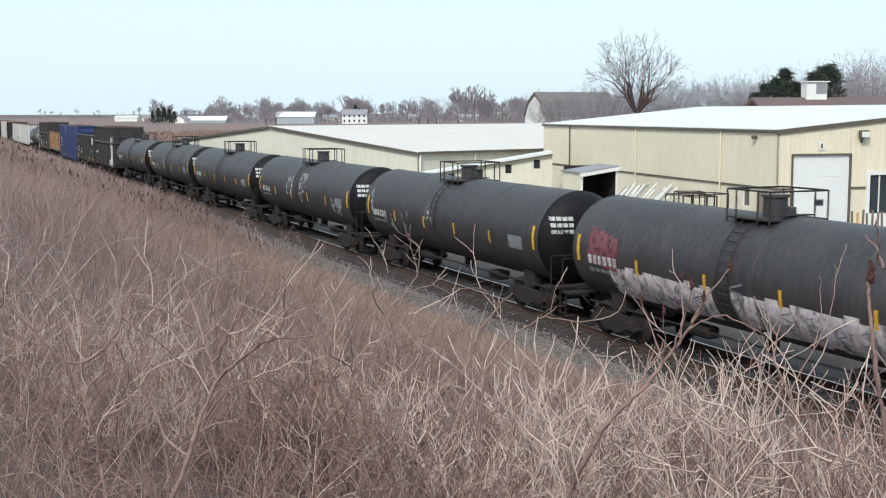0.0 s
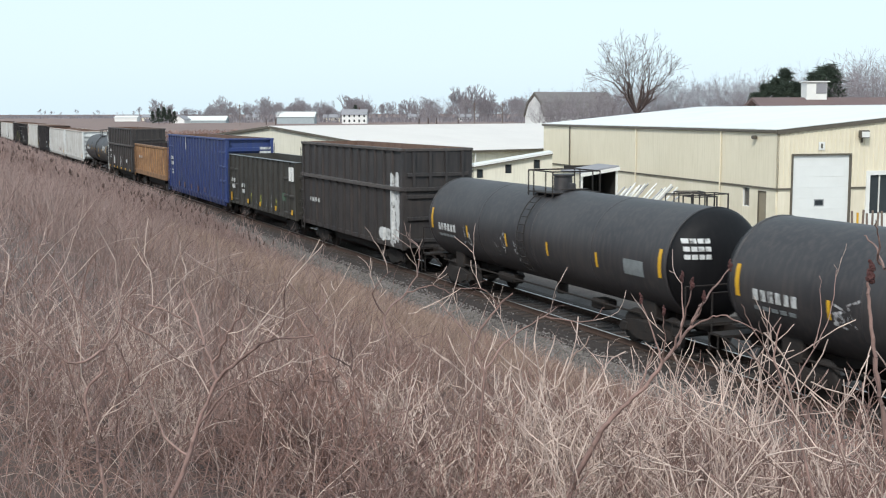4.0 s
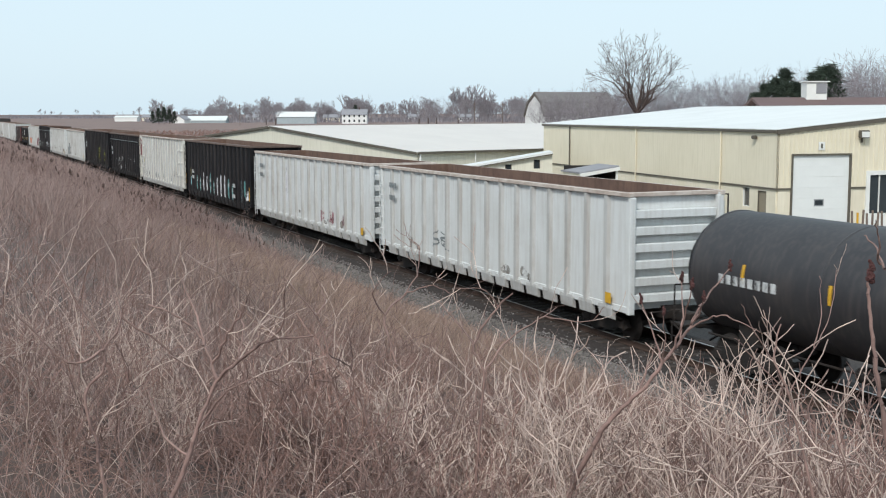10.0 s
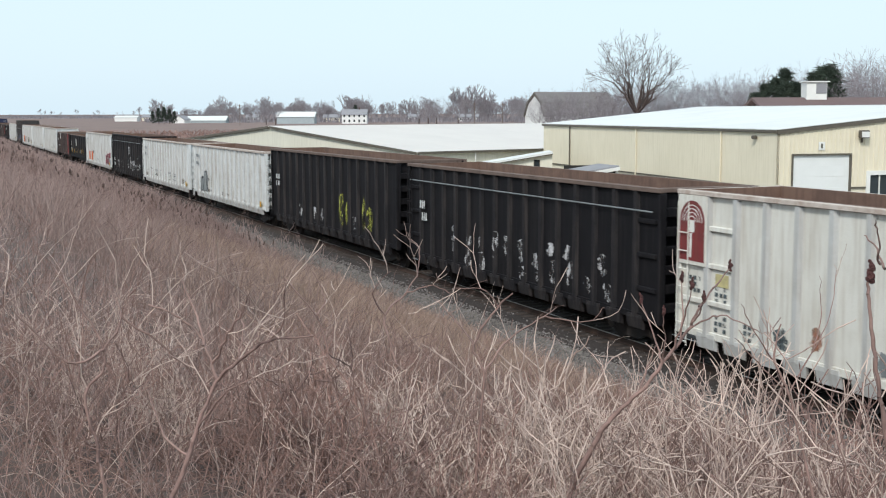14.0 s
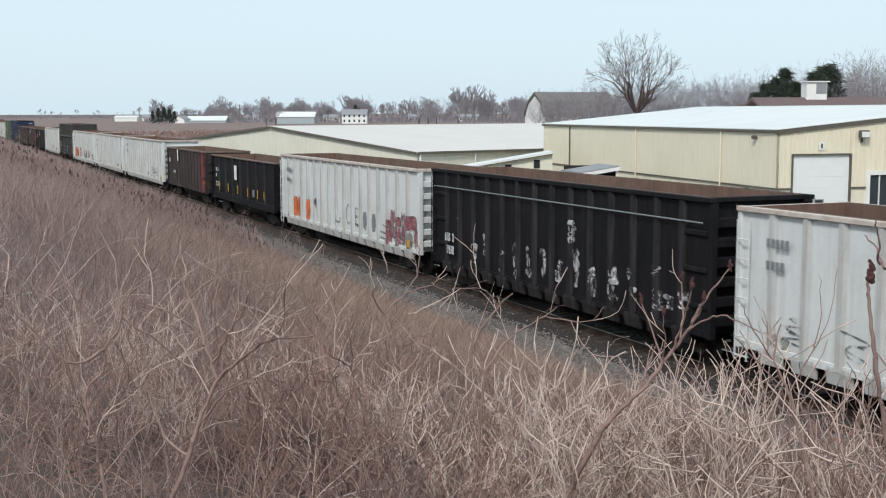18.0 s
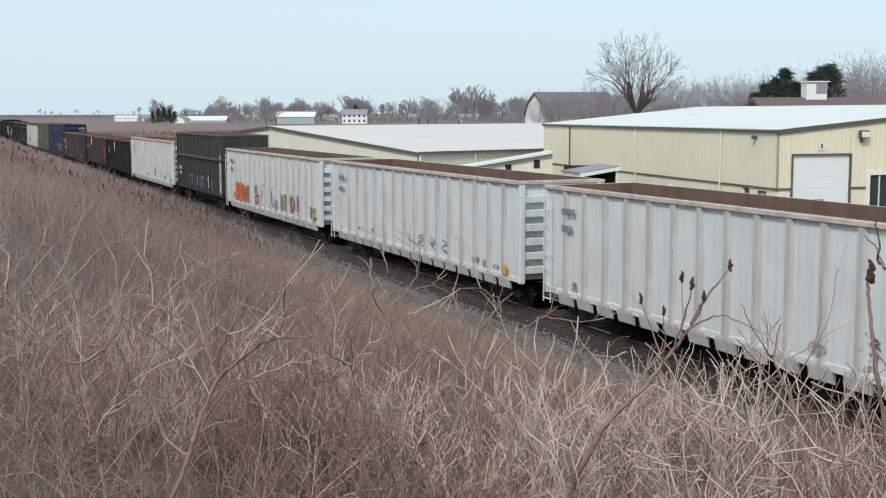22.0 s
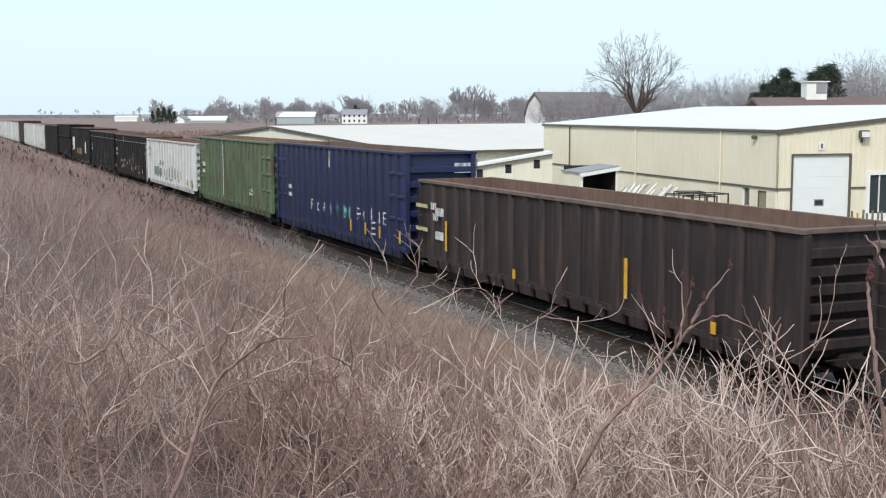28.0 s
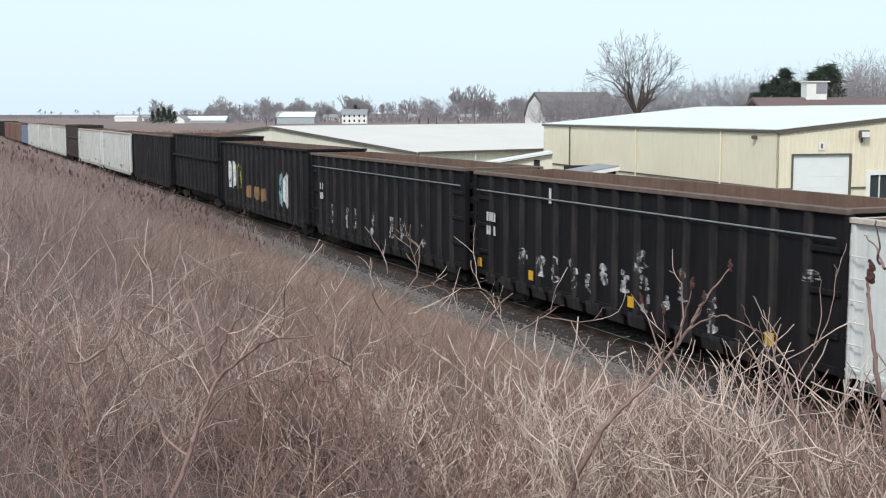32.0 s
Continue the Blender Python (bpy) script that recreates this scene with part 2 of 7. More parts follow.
M_NEEDLE = surface("dark_conifer_needles", lin(58, 70, 58), lin(38, 48, 41), 0.9, 0, 0.6, 0.6, bump=0, island=0.7)
M_BEIGE = surface("cream_sheet_siding", lin(222, 213, 191), lin(212, 203, 180), 0.6, 0, 0.25, 0.6, 0.15, lin(170, 160, 130), bump=0.03, spread=0.06)
M_BEIGE2 = surface("cream_masonry", lin(222, 214, 194), lin(208, 199, 177), 0.85, 0, 0.4, 0.6, 0.15, lin(176, 166, 140), spread=0.08)
M_PALEWALL = surface("pale_cream_siding", lin(214, 211, 196), lin(206, 203, 187), 0.65, 0, 0.25, 0.6, 0.1, bump=0.03, spread=0.06)
M_YARD = surface("grey_yard_gravel", lin(128, 122, 114), lin(104, 96, 88), 0.95, 0, 0.3, 0.7, 0, grain=8, bump=0.6, spread=0.4)
M_DULLROOF = surface("dull_white_sheet_roof", lin(206, 200, 194), lin(194, 188, 183), 0.65, 0, 0.12, 0.6, 0, bump=0.04, spread=0.06)
M_ROOF = surface("white_sheet_roof", lin(214, 216, 214), lin(198, 200, 198), 0.6, 0, 0.15, 0.6, 0, bump=0.04, spread=0.06)
M_TRIM = surface("dark_bronze_trim", lin(92, 86, 76), lin(76, 70, 62), 0.6, 0, 2, 0.5)
M_WHITETRIM = surface("white_painted_trim", lin(224, 224, 220), lin(206, 206, 200), 0.5, 0, 1, 0.5, spread=0.06)
M_DOORWHITE = surface("white_sectional_door", lin(222, 224, 222), lin(210, 212, 210), 0.5, 0, 0.6, 0.5, bump=0.02, spread=0.05)
M_GREYDOOR = surface("taupe_door_paint", lin(140, 130, 112), lin(120, 112, 98), 0.6, 0, 2, 0.5)
# shade inside the porch given to its panels as a dark colour
M_DARKROOM = surface("unlit_interior", lin(40, 38, 36), lin(30, 28, 28), 0.9, 0, 1, 0.5)
M_BARNROOF = surface("weathered_barn_shingle", lin(116, 112, 110), lin(98, 95, 94), 0.9, 0, 0.3, 0.6, spread=0.2)
M_REDROOF = surface("dull_red_brown_roof", lin(104, 84, 82), lin(88, 72, 70), 0.8, 0, 0.3, 0.5)
M_GREYROOF = surface("grey_shingle_roof", lin(140, 140, 144), lin(120, 120, 126), 0.9, 0, 0.5, 0.5)
M_HOUSEWHITE = surface("white_clapboard", lin(226, 226, 224), lin(206, 206, 204), 0.7, 0, 0.5, 0.5)
M_SHEDBLUE = surface("grey_blue_siding", lin(160, 170, 174), lin(146, 156, 160), 0.7, 0, 0.5, 0.5)
M_GLASS = surface("dark_window_glass", lin(44, 50, 54), lin(60, 68, 72), 0.15, 0, 0.6, 0.5, bump=0)
M_POLE = surface("weathered_timber_pole", lin(120, 106, 96), lin(96, 84, 76), 0.9, 0, 2, 0.6)
M_STEEL = surface("galvanised_steel", lin(160, 162, 162), lin(130, 132, 132), 0.45, 0.6, 3, 0.5)
M_BLKSTEEL = surface("black_steel_rack", lin(48, 46, 46), lin(66, 58, 54), 0.6, 0.3, 4, 0.5)


for m in (M_BLACK, M_BLACKPOST, M_TANKHEAD):
    # black paints with little shine
    m.node_tree.nodes["Principled BSDF"].inputs["Specular IOR Level"].default_value = 0.22


# ---- mesh helpers ----
def mesh_of(name, bm, material):
    me = bpy.data.meshes.new(name)
    bm.normal_update()
    bm.to_mesh(me)
    bm.free()
    me.materials.append(material)
    return me


def part(name, bm, material, parent, label=""):
    """One mesh object under a thing or a part; bm may also be a ready mesh."""
    me = bm if isinstance(bm, bpy.types.Mesh) else mesh_of(name, bm, material)
    ob = new(name, me)
    ob.parent = parent
    return tagged(ob, label)


def box(bm, x0, x1, y0, y1, z0, z1, bevel=0.0):
    r = bmesh.ops.create_cube(bm, size=1.0, matrix=Matrix.LocRotScale(((x0 + x1) / 2, (y0 + y1) / 2, (z0 + z1) / 2), None, (abs(x1 - x0), abs(y1 - y0), abs(z1 - z0))))
    if bevel:
        es = list({e for v in r["verts"] for e in v.link_edges})
        bmesh.ops.bevel(bm, geom=es, offset=bevel, segments=1, affect="EDGES")
    return bm


def boxes(*rows, bevel=0.0):
    bm = bmesh.new()
    for r in rows:
        box(bm, *r, bevel=bevel)
    return bm


def poly_prism(pts, axis, a0, a1):
    """Extrudes a 2D outline along an axis: for 'x' the outline is (y, z), for 'y' it is (x, z), for 'z' it is (x, y)."""
    bm = bmesh.new()
    put = {"x": lambda p, a: (a, p[0], p[1]), "y": lambda p, a: (p[0], a, p[1]), "z": lambda p, a: (p[0], p[1], a)}[axis]
    v0 = [bm.verts.new(put(p, a0)) for p in pts]
    v1 = [bm.verts.new(put(p, a1)) for p in pts]
    bm.faces.new(v0)
    bm.faces.new(v1[::-1])
    for i in range(len(pts)):
        j = (i + 1) % len(pts)
        bm.faces.new((v0[i], v1[i], v1[j], v0[j]))
    bmesh.ops.recalc_face_normals(bm, faces=bm.faces)
    return bm


def rod(bm, a, b, r, n=8, r2=None):
    a, b = Vector(a), Vector(b)
    d = b - a
    m = Matrix.Translation((a + b) / 2) @ d.to_track_quat("Z", "Y").to_matrix().to_4x4()
    bmesh.ops.create_cone(bm, cap_ends=True, segments=n, radius1=r, radius2=r if r2 is None else r2, depth=d.length, matrix=m)
    return bm


def rods(rows, r, n=6):
    bm = bmesh.new()
    for a, b in rows:
        rod(bm, a, b, r, n)
    return bm


def tubes_mesh(name, segs, material, sides=3):
    """Many tapered twigs in one mesh; segs is an array of rows x0 y0 z0 x1 y1 z1 r0 r1."""
    s = np.asarray(segs, dtype=np.float64)
    n = len(s)
    p0, p1, r0, r1 = s[:, 0:3], s[:, 3:6], s[:, 6:7], s[:, 7:8]
    d = p1 - p0
    d /= np.maximum(np.linalg.norm(d, axis=1, keepdims=True), 1e-9)
    up = np.where(np.abs(d[:, 2:3]) > 0.9, np.array([[1.0, 0, 0]]), np.array([[0, 0, 1.0]]))
    u = np.cross(d, up)
    u /= np.maximum(np.linalg.norm(u, axis=1, keepdims=True), 1e-9)
    w = np.cross(d, u)
    vs = np.empty((n, 2 * sides, 3))
    for k in range(sides):
        a = 2 * math.pi * k / sides
        o = u * math.cos(a) + w * math.sin(a)
        vs[:, k] = p0 + o * r0
        vs[:, sides + k] = p1 + o * r1
    base = (np.arange(n) * 2 * sides)[:, None]
    quads = np.concatenate([base + np.array([[k, (k + 1) % sides, sides + (k + 1) % sides, sides + k]]) for k in range(sides)], axis=1).reshape(-1, 4)
    return quad_mesh(name, vs.reshape(-1, 3), quads, material)


def quad_mesh(name, verts, quads, material):
    me = bpy.data.meshes.new(name)
    me.vertices.add(len(verts))
    me.vertices.foreach_set("co", np.ascontiguousarray(verts, dtype=np.float32).ravel())
    me.loops.add(quads.size)
    me.loops.foreach_set("vertex_index", np.ascontiguousarray(quads, dtype=np.int32).ravel())
    me.polygons.add(len(quads))
    me.polygons.foreach_set("loop_start", np.arange(0, quads.size, quads.shape[1], dtype=np.int32))
    me.update(calc_edges=True)
    me.validate()
    me.materials.append(material)
    return me


# ---- ground, track ----
TRACK_X = 18.68


def ground_height(x, y):
    """The brushy bank falls from the camera's side to a shallow toe by the track; the plain beyond lies level."""
    if x < 0.5:
        h = 4.7
    elif x < 15.2:
        h = 4.7 - 5.4 * (x - 0.5) / 14.7
    elif x < 15.9:
        h = -0.7
    elif x < 21.6:
        h = -0.75
    else:
        h = -0.75 + min(1.0, (x - 21.6) / 2.5) * 0.45
    if x < 15.2:
        h += 0.22 * noise.noise(Vector((x * 0.35, y * 0.25, 1.7))) * min(1, (15.2 - x) / 3)
    return h


def make_ground():
    xs = [-3000, -600, -120, -30, -10, -4] + [i * 0.75 - 2 for i in range(0, 24)] + [15.9, 16.8, 18.7, 20.6, 21.6, 22.6, 24.1, 30, 45, 70, 110, 180, 400, 900, 3000]
    ys = [-1500, -300, -80, -30, -10] + [i * 2.0 - 4 for i in range(0, 50)] + [100 + 12 * i for i in range(0, 26)] + [460, 700, 1200, 2200, 4200]
    xs = sorted(set(xs))
    verts = np.array([(x, y, ground_height(x, y)) for y in ys for x in xs])
    nx = len(xs)
    quads = np.array([(j * nx + i, j * nx + i + 1, (j + 1) * nx + i + 1, (j + 1) * nx + i) for j in range(len(ys) - 1) for i in range(nx - 1)])
    me = quad_mesh("ground", verts, quads, M_GROUND)
    me.materials.append(M_FIELD)
    me.materials.append(M_YARD)
    me.materials.append(M_VERGE)
    for k, p in enumerate(me.polygons):
        p.use_smooth = True
        if xs[k % (nx - 1)] > 21:
            p.material_index = 3 if xs[k % (nx - 1)] < 29 else 2 if xs[k % (nx - 1)] < 100 and ys[k // (nx - 1)] < 96 else 1
        elif xs[k % (nx - 1)] > 15.1:
            p.material_index = 2
    return tagged(new("ground", me), "brown leaf-littered bank and flat winter fields", "ground", kind="structure")


def make_track():
    y0, y1 = -60.0, 900.0
    bed = poly_prism([(-3.0, -0.75), (-1.75, -0.2), (1.75, -0.2), (3.0, -0.75)], "y", y0, y1)
    ob = tagged(new("ballast", mesh_of("ballast", bed, M_BALLAST)), "grey crushed stone ballast under the railway track", "ballast", kind="structure")
    ob.location = (TRACK_X, 0, 0)
    # stained stones, darkened further to paint in the shade under the train
    st = part("stained_strip", poly_prism([(-2.02, -0.34), (-2.02, -0.311), (-1.75, -0.192), (1.75, -0.192), (2.02, -0.311), (2.02, -0.34)], "y", y0, y1), M_STAIN_SHADE, ob, "oily rust-brown stones between the rails, darkened for the train's shade")
    prof = [(-0.07, -0.17), (0.07, -0.17), (0.07, -0.15), (0.015, -0.13), (0.015, -0.045), (0.036, -0.035), (0.036, -0.006), (-0.036, -0.006), (-0.036, -0.035), (-0.015, -0.045), (-0.015, -0.13), (-0.07, -0.15)]
    for s in (-1, 1):
        r = tagged(new("rail", mesh_of("rail", poly_prism([(p[0] + s * 0.7525, p[1]) for p in prof], "y", y0, y1), M_RAILRUST)), "rusty steel rail with a worn shiny top", "rail", "rails of the track", "structure")
        r.location = (TRACK_X, 0, 0)
        part("rail_head", boxes((s * 0.7525 - 0.031, s * 0.7525 + 0.031, y0, y1, -0.006, 0.0)), M_RAILSTEEL, r, "polished running surface")
    tie = mesh_of("tie", boxes((-1.3, 1.3, -0.115, 0.115, -0.36, -0.172), bevel=0.012), M_TIE)
    for i in range(210):
        t = new("railway_tie", tie)
        t.matrix_basis = pose(TRACK_X + random.uniform(-0.03, 0.03), 8 + i * 0.52, 0, 0, 0, random.uniform(-0.7, 0.7))
        tagged(t, "weathered grey-brown timber railway tie", "railway tie", "ties of the track", "structure")
    far = bmesh.new()
    for i in range(300):
        box(far, -1.3, 1.3, 117.5 + i * 0.52 - 0.115, 117.5 + i * 0.52 + 0.115, -0.36, -0.172)
    f = tagged(new("distant_ties", mesh_of("distant_ties", far, M_TIE)), "weathered timber railway ties along the far track", "railway ties", kind="stuff")
    f.location = (TRACK_X, 0, 0)
    # loose stones on the shoulders
    rng = np.random.default_rng(5)
    n = 26000
    y = 12 + 75 * rng.random(n) ** 1.5
    lat = -1.8 - 1.3 * rng.random(n) ** 0.8
    lat = np.where(rng.random(n) < 0.08, rng.uniform(-1.9, 1.5, n), lat)
    z = np.where(np.abs(lat) > 1.75, -0.2 - (np.abs(lat) - 1.75) * 0.44, -0.2)
    sz = rng.uniform(0.02, 0.042, n)
    tet = np.array([(1, 0.2, -0.6), (-0.7, 0.9, -0.5), (-0.6, -0.9, -0.6), (0.5, -0.7, 0.5), (0.3, 0.8, 0.55), (-0.8, 0.0, 0.6)])
    ang = rng.uniform(0, 6.28, n)
    ca, sa = np.cos(ang), np.sin(ang)
    v = tet[None] * sz[:, None, None] * rng.uniform(0.6, 1.3, (n, 1, 3))
    vx = v[..., 0] * ca[:, None] - v[..., 1] * sa[:, None] + (TRACK_X + lat)[:, None]
    vy = v[..., 0] * sa[:, None] + v[..., 1] * ca[:, None] + y[:, None]
    vz = v[..., 2] + z[:, None] + sz[:, None] * 0.4
    q = np.array([(0, 1, 4, 3), (1, 2, 5, 4), (2, 0, 3, 5), (3, 4, 5, 5)])[:3]
    top = np.array([(3, 4, 5)])
    quads = (q[None] + (np.arange(n) * 6)[:, None, None]).reshape(-1, 4)
    tris = (top[None] + (np.arange(n) * 6)[:, None, None]).reshape(-1, 3)
    me = bpy.data.meshes.new("loose_ballast_stones")
    me.from_pydata(np.stack([vx, vy, vz], -1).reshape(-1, 3).tolist(), [], quads.tolist() + tris.tolist())
    me.materials.append(M_STONE)
    tagged(new("loose_ballast_stones", me), "loose grey crushed stones on the ballast shoulder", "stones", kind="stuff")


make_ground()
make_track()


# ---- buildings ----
def thing(name, m, label, category, group="", kind=""):
    e = new(name)
    e.empty_display_size = 0.3
    e.matrix_basis = m
    return tagged(e, label, category, group, kind)


def ribbed_wall(outline, pitch=0.3, depth=0.035, thick=0.12):
    """A ribbed metal wall in the local xz plane, facing -y. outline: functions of x for bottom and top, with x0 and x1."""
    x0, x1, zb, zt = outline
    bm = bmesh.new()
    xs = [x0]
    n = max(1, int(round((x1 - x0) / pitch)))
    p = (x1 - x0) / n
    prof = [(x0, 0.0)]
    for i in range(n):
        a = x0 + i * p
        prof += [(a + p * 0.38, 0.0), (a + p * 0.44, -depth), (a + p * 0.56, -depth), (a + p * 0.62, 0.0)]
    prof.append((x1, 0.0))
    low = [bm.verts.new((x, y, zb(x))) for x, y in prof]
    top = [bm.verts.new((x, y, zt(x))) for x, y in prof]
    for i in range(len(prof) - 1):
        bm.faces.new((low[i], low[i + 1], top[i + 1], top[i]))
    bl, br = bm.verts.new((x0, thick, zb(x0))), bm.verts.new((x1, thick, zb(x1)))
    tl, tr = bm.verts.new((x0, thick, zt(x0))), bm.verts.new((x1, thick, zt(x1)))
    bm.faces.new((br, bl, tl, tr))
    bm.faces.new((bl, low[0], top[0], tl))
    bm.faces.new((low[-1], br, tr, top[-1]))
    return bm


def turn(bm, m):
    bmesh.ops.transform(bm, matrix=m, verts=bm.verts)
    return bm


SIDE = pose(0, 0, 0, 0, 0, -90)


def make_warehouse():
    g, eave, half, length, slope = -0.3, 5.27, 14.5, 37.2, 0.098
    w = thing("warehouse", pose(43.4, 53.06, 0, 0, 0, -8.07), "cream metal-clad warehouse with a white low-pitched roof", "warehouse")
    rise = lambda x: eave + slope * (x if x < half else 2 * half - x)
    girt = 2.05
    door0, door1, dtop = 0.89, 4.72, 4.0
    # gable wall: upper ribbed sheets round the door, lower masonry
    for a, b, lo in ((0.0, door0, girt), (door0, door1, dtop), (door1, 5.7, girt), (5.7, 7.6, 3.0), (7.6, 2 * half, girt)):
        part("wall_sheet", ribbed_wall((a, b, lambda x, lo=lo: lo, rise)), M_BEIGE, w)
    for a, b in ((0.12, door0), (door1, 5.7), (7.6, 2 * half)):
        part("lower_wall", boxes((a, b, 0.03, 0.3, g - 0.3, girt)), M_BEIGE2, w, "smooth cream masonry base")
    part("girt_trim", boxes((0.0, door0, -0.05, 0.0, girt - 0.05, girt + 0.05), (door1, 5.7, -0.05, 0.0, girt - 0.05, girt + 0.05), (7.6, 2 * half, -0.05, 0, girt - 0.05, girt + 0.05)), M_TRIM, w, "dark sheet edge trim")
    part("back_wall", turn(ribbed_wall((-2 * half, 0.0, lambda x: g, lambda x: rise(-x))), pose(0, length, 0, 0, 0, 180)), M_BEIGE, w)
    part("far_side_wall", turn(ribbed_wall((0, length, lambda x: g, lambda x: eave)), pose(2 * half, 0, 0, 0, 0, 90)), M_BEIGE, w)
    # eave wall: ribbed sheets above masonry
    part("side_sheet", turn(ribbed_wall((-length, 0.0, lambda x: girt, lambda x: eave), 0.3, 0.004), SIDE), M_BEIGE, w)
    segs = [(0.03, 0.3, 0.12, 1.1, g - 0.3, girt), (0.03, 0.3, 2.05, 2.95, g - 0.3, girt), (0.03, 0.3, 3.75, length, g - 0.3, girt),
            (0.03, 0.3, 1.1, 2.05, 1.86, girt), (0.03, 0.3, 2.95, 3.75, 2.0, girt), (0.03, 0.3, 2.95, 3.75, g - 0.3, 0.85)]
    for sgm in segs:
        part("lower_wall", boxes(sgm), M_BEIGE2, w, "smooth cream masonry base")
    part("girt_trim", boxes((-0.05, 0.0, 0.0, length, girt - 0.05, girt + 0.05)), M_TRIM, w, "dark sheet edge trim")
    d = part("side_door", boxes((0.12, 0.17, 1.15, 2.0, g, 1.82)), M_GREYDOOR, w, "taupe steel side door")
    part("door_frame", boxes((0.05, 0.2, 1.1, 1.15, g, 1.86), (0.05, 0.2, 2.0, 2.05, g, 1.86), (0.05, 0.2, 1.15, 2.0, 1.82, 1.86)), M_TRIM, d)
    part("door_handle", boxes((0.06, 0.12, 1.22, 1.28, 0.72, 0.76)), M_STEEL, d, "steel lever handle")
    wd = part("window", boxes((0.16, 0.18, 3.0, 3.7, 0.9, 1.95)), M_STEEL, w, "barred window with frosted grey glass")
    part("window_frame", boxes((0.06, 0.2, 2.95, 3.0, 0.85, 2.0), (0.06, 0.2, 3.7, 3.75, 0.85, 2.0), (0.06, 0.2, 3.0, 3.7, 0.85, 0.9), (0.06, 0.2, 3.0, 3.7, 1.95, 2.0)), M_WHITETRIM, wd)
    for i in range(4):
        part("window_bar", boxes((0.1, 0.13, 3.12 + i * 0.15, 3.145 + i * 0.15, 0.9, 1.95)), M_TRIM, wd)
    for y in (6.28, 18.4, 31.0):
        part("downpipe", rods([((-0.09, y, g), (-0.09, y, eave - 0.1))], 0.055), M_TRIM if y > 20 else M_BEIGE, w, "slim downpipe")
    part("gutter", boxes((-0.16, 0.0, -0.1, length + 0.1, eave - 0.1, eave + 0.06), bevel=0.02), M_TRIM, w, "dark bronze eave gutter")
    part("rake_trim", turn(boxes((0, math.hypot(half, slope * half), -0.12, 0.0, -0.16, 0.06)), pose(-0.1, 0, eave - 0.02, 0, -math.degrees(math.atan(slope)), 0)), M_TRIM, w, "dark bronze gable trim")
    # roof sheets
    for k in range(12):
        y0 = -0.15 + k * (length + 0.3) / 12
        y1 = y0 + (length + 0.3) / 12
        part("roof_sheet", poly_prism([(-0.15, eave + 0.065), (half, eave + 0.03 + slope * half), (half, eave + 0.075 + slope * half), (-0.15, eave + 0.1)], "y", y0, y1 - 0.02), M_ROOF, w)
        part("roof_sheet", poly_prism([(2 * half + 0.15, eave + 0.065), (half, eave + 0.03 + slope * half), (half, eave + 0.075 + slope * half), (2 * half + 0.15, eave + 0.1)], "y", y0, y1 - 0.02), M_ROOF, w)
    part("ridge_cap", poly_prism([(half - 0.3, eave + slope * half + 0.055), (half, eave + slope * half + 0.1), (half + 0.3, eave + slope * half + 0.055), (half, eave + slope * half + 0.03)], "y", -0.15, length + 0.15), M_ROOF, w)
    # overhead door
    dr = part("overhead_door", boxes((door0 + 0.1, door1 - 0.1, 0.1, 0.15, g, dtop - 0.1)), M_DOORWHITE, w, "white sectional overhead door")
    for k in range(7):
        z = g + k * (dtop - 0.1 - g) / 7
        part("door_panel", boxes((door0 + 0.1, door1 - 0.1, 0.06, 0.1, z + 0.0015, z + (dtop - 0.1 - g) / 7 - 0.0015), bevel=0.003), M_DOORWHITE, dr)
    part("door_frame", boxes((door0, door0 + 0.1, -0.06, 0.2, g, dtop), (door1 - 0.1, door1, -0.06, 0.2, g, dtop), (door0 + 0.1, door1 - 0.1, -0.06, 0.2, dtop - 0.1, dtop)), M_TRIM, dr, "dark steel door frame")
    part("vision_pane", boxes((2.5, 3.0, 0.045, 0.062, 1.1, 1.38), bevel=0.006), M_GLASS, dr, "small dark window")
    part("pane_rim", boxes((2.44, 3.06, 0.05, 0.061, 1.04, 1.44)), M_STEEL, dr)
    # second bay: white-framed glazed opening
    f2 = part("glazed_bay", boxes((5.95, 7.4, 0.08, 0.1, 0.55, 2.75)), M_GLASS, w, "dark glazed opening in a wide white frame")
    part("bay_frame", boxes((5.7, 5.95, -0.08, 0.2, g, 3.0), (7.4, 7.6, -0.08, 0.2, g, 3.0), (5.95, 7.4, -0.08, 0.2, 2.75, 3.0), (5.95, 7.4, -0.08, 0.2, g, 0.55), (6.6, 6.66, 0.02, 0.08, 0.55, 2.75)), M_WHITETRIM, f2, "white frame")
    fl = part("flood_light", boxes((5.0, 5.6, -0.42, -0.12, 4.85, 5.3), bevel=0.05), M_TRIM, w, "dark flood light on the gable")
    part("lamp_glass", turn(boxes((5.06, 5.54, -0.45, -0.41, 4.9, 5.22)), pose(0, 0, 0)), M_WHITETRIM, fl, "pale lamp glass")
    part("lamp_bracket", boxes((5.27, 5.33, -0.14, 0.0, 4.6, 4.9)), M_TRIM, fl)
    pl = part("unit_plate", boxes((2.55, 2.95, -0.06, -0.04, 4.2, 4.66)), M_WHITETRIM, w, "small white plate with a dark mark")
    part("mark", boxes((2.69, 2.81, -0.066, -0.06, 4.3, 4.56)), M_TRIM, pl)
    sl = part("wall_lamp", boxes((-0.3, -0.04, 2.1, 2.4, 4.78, 5.0), bevel=0.05), M_TRIM, w, "small dark wall lamp")
    part("lamp_arm", boxes((-0.06, 0.0, 2.2, 2.3, 4.85, 4.95)), M_STEEL, sl)
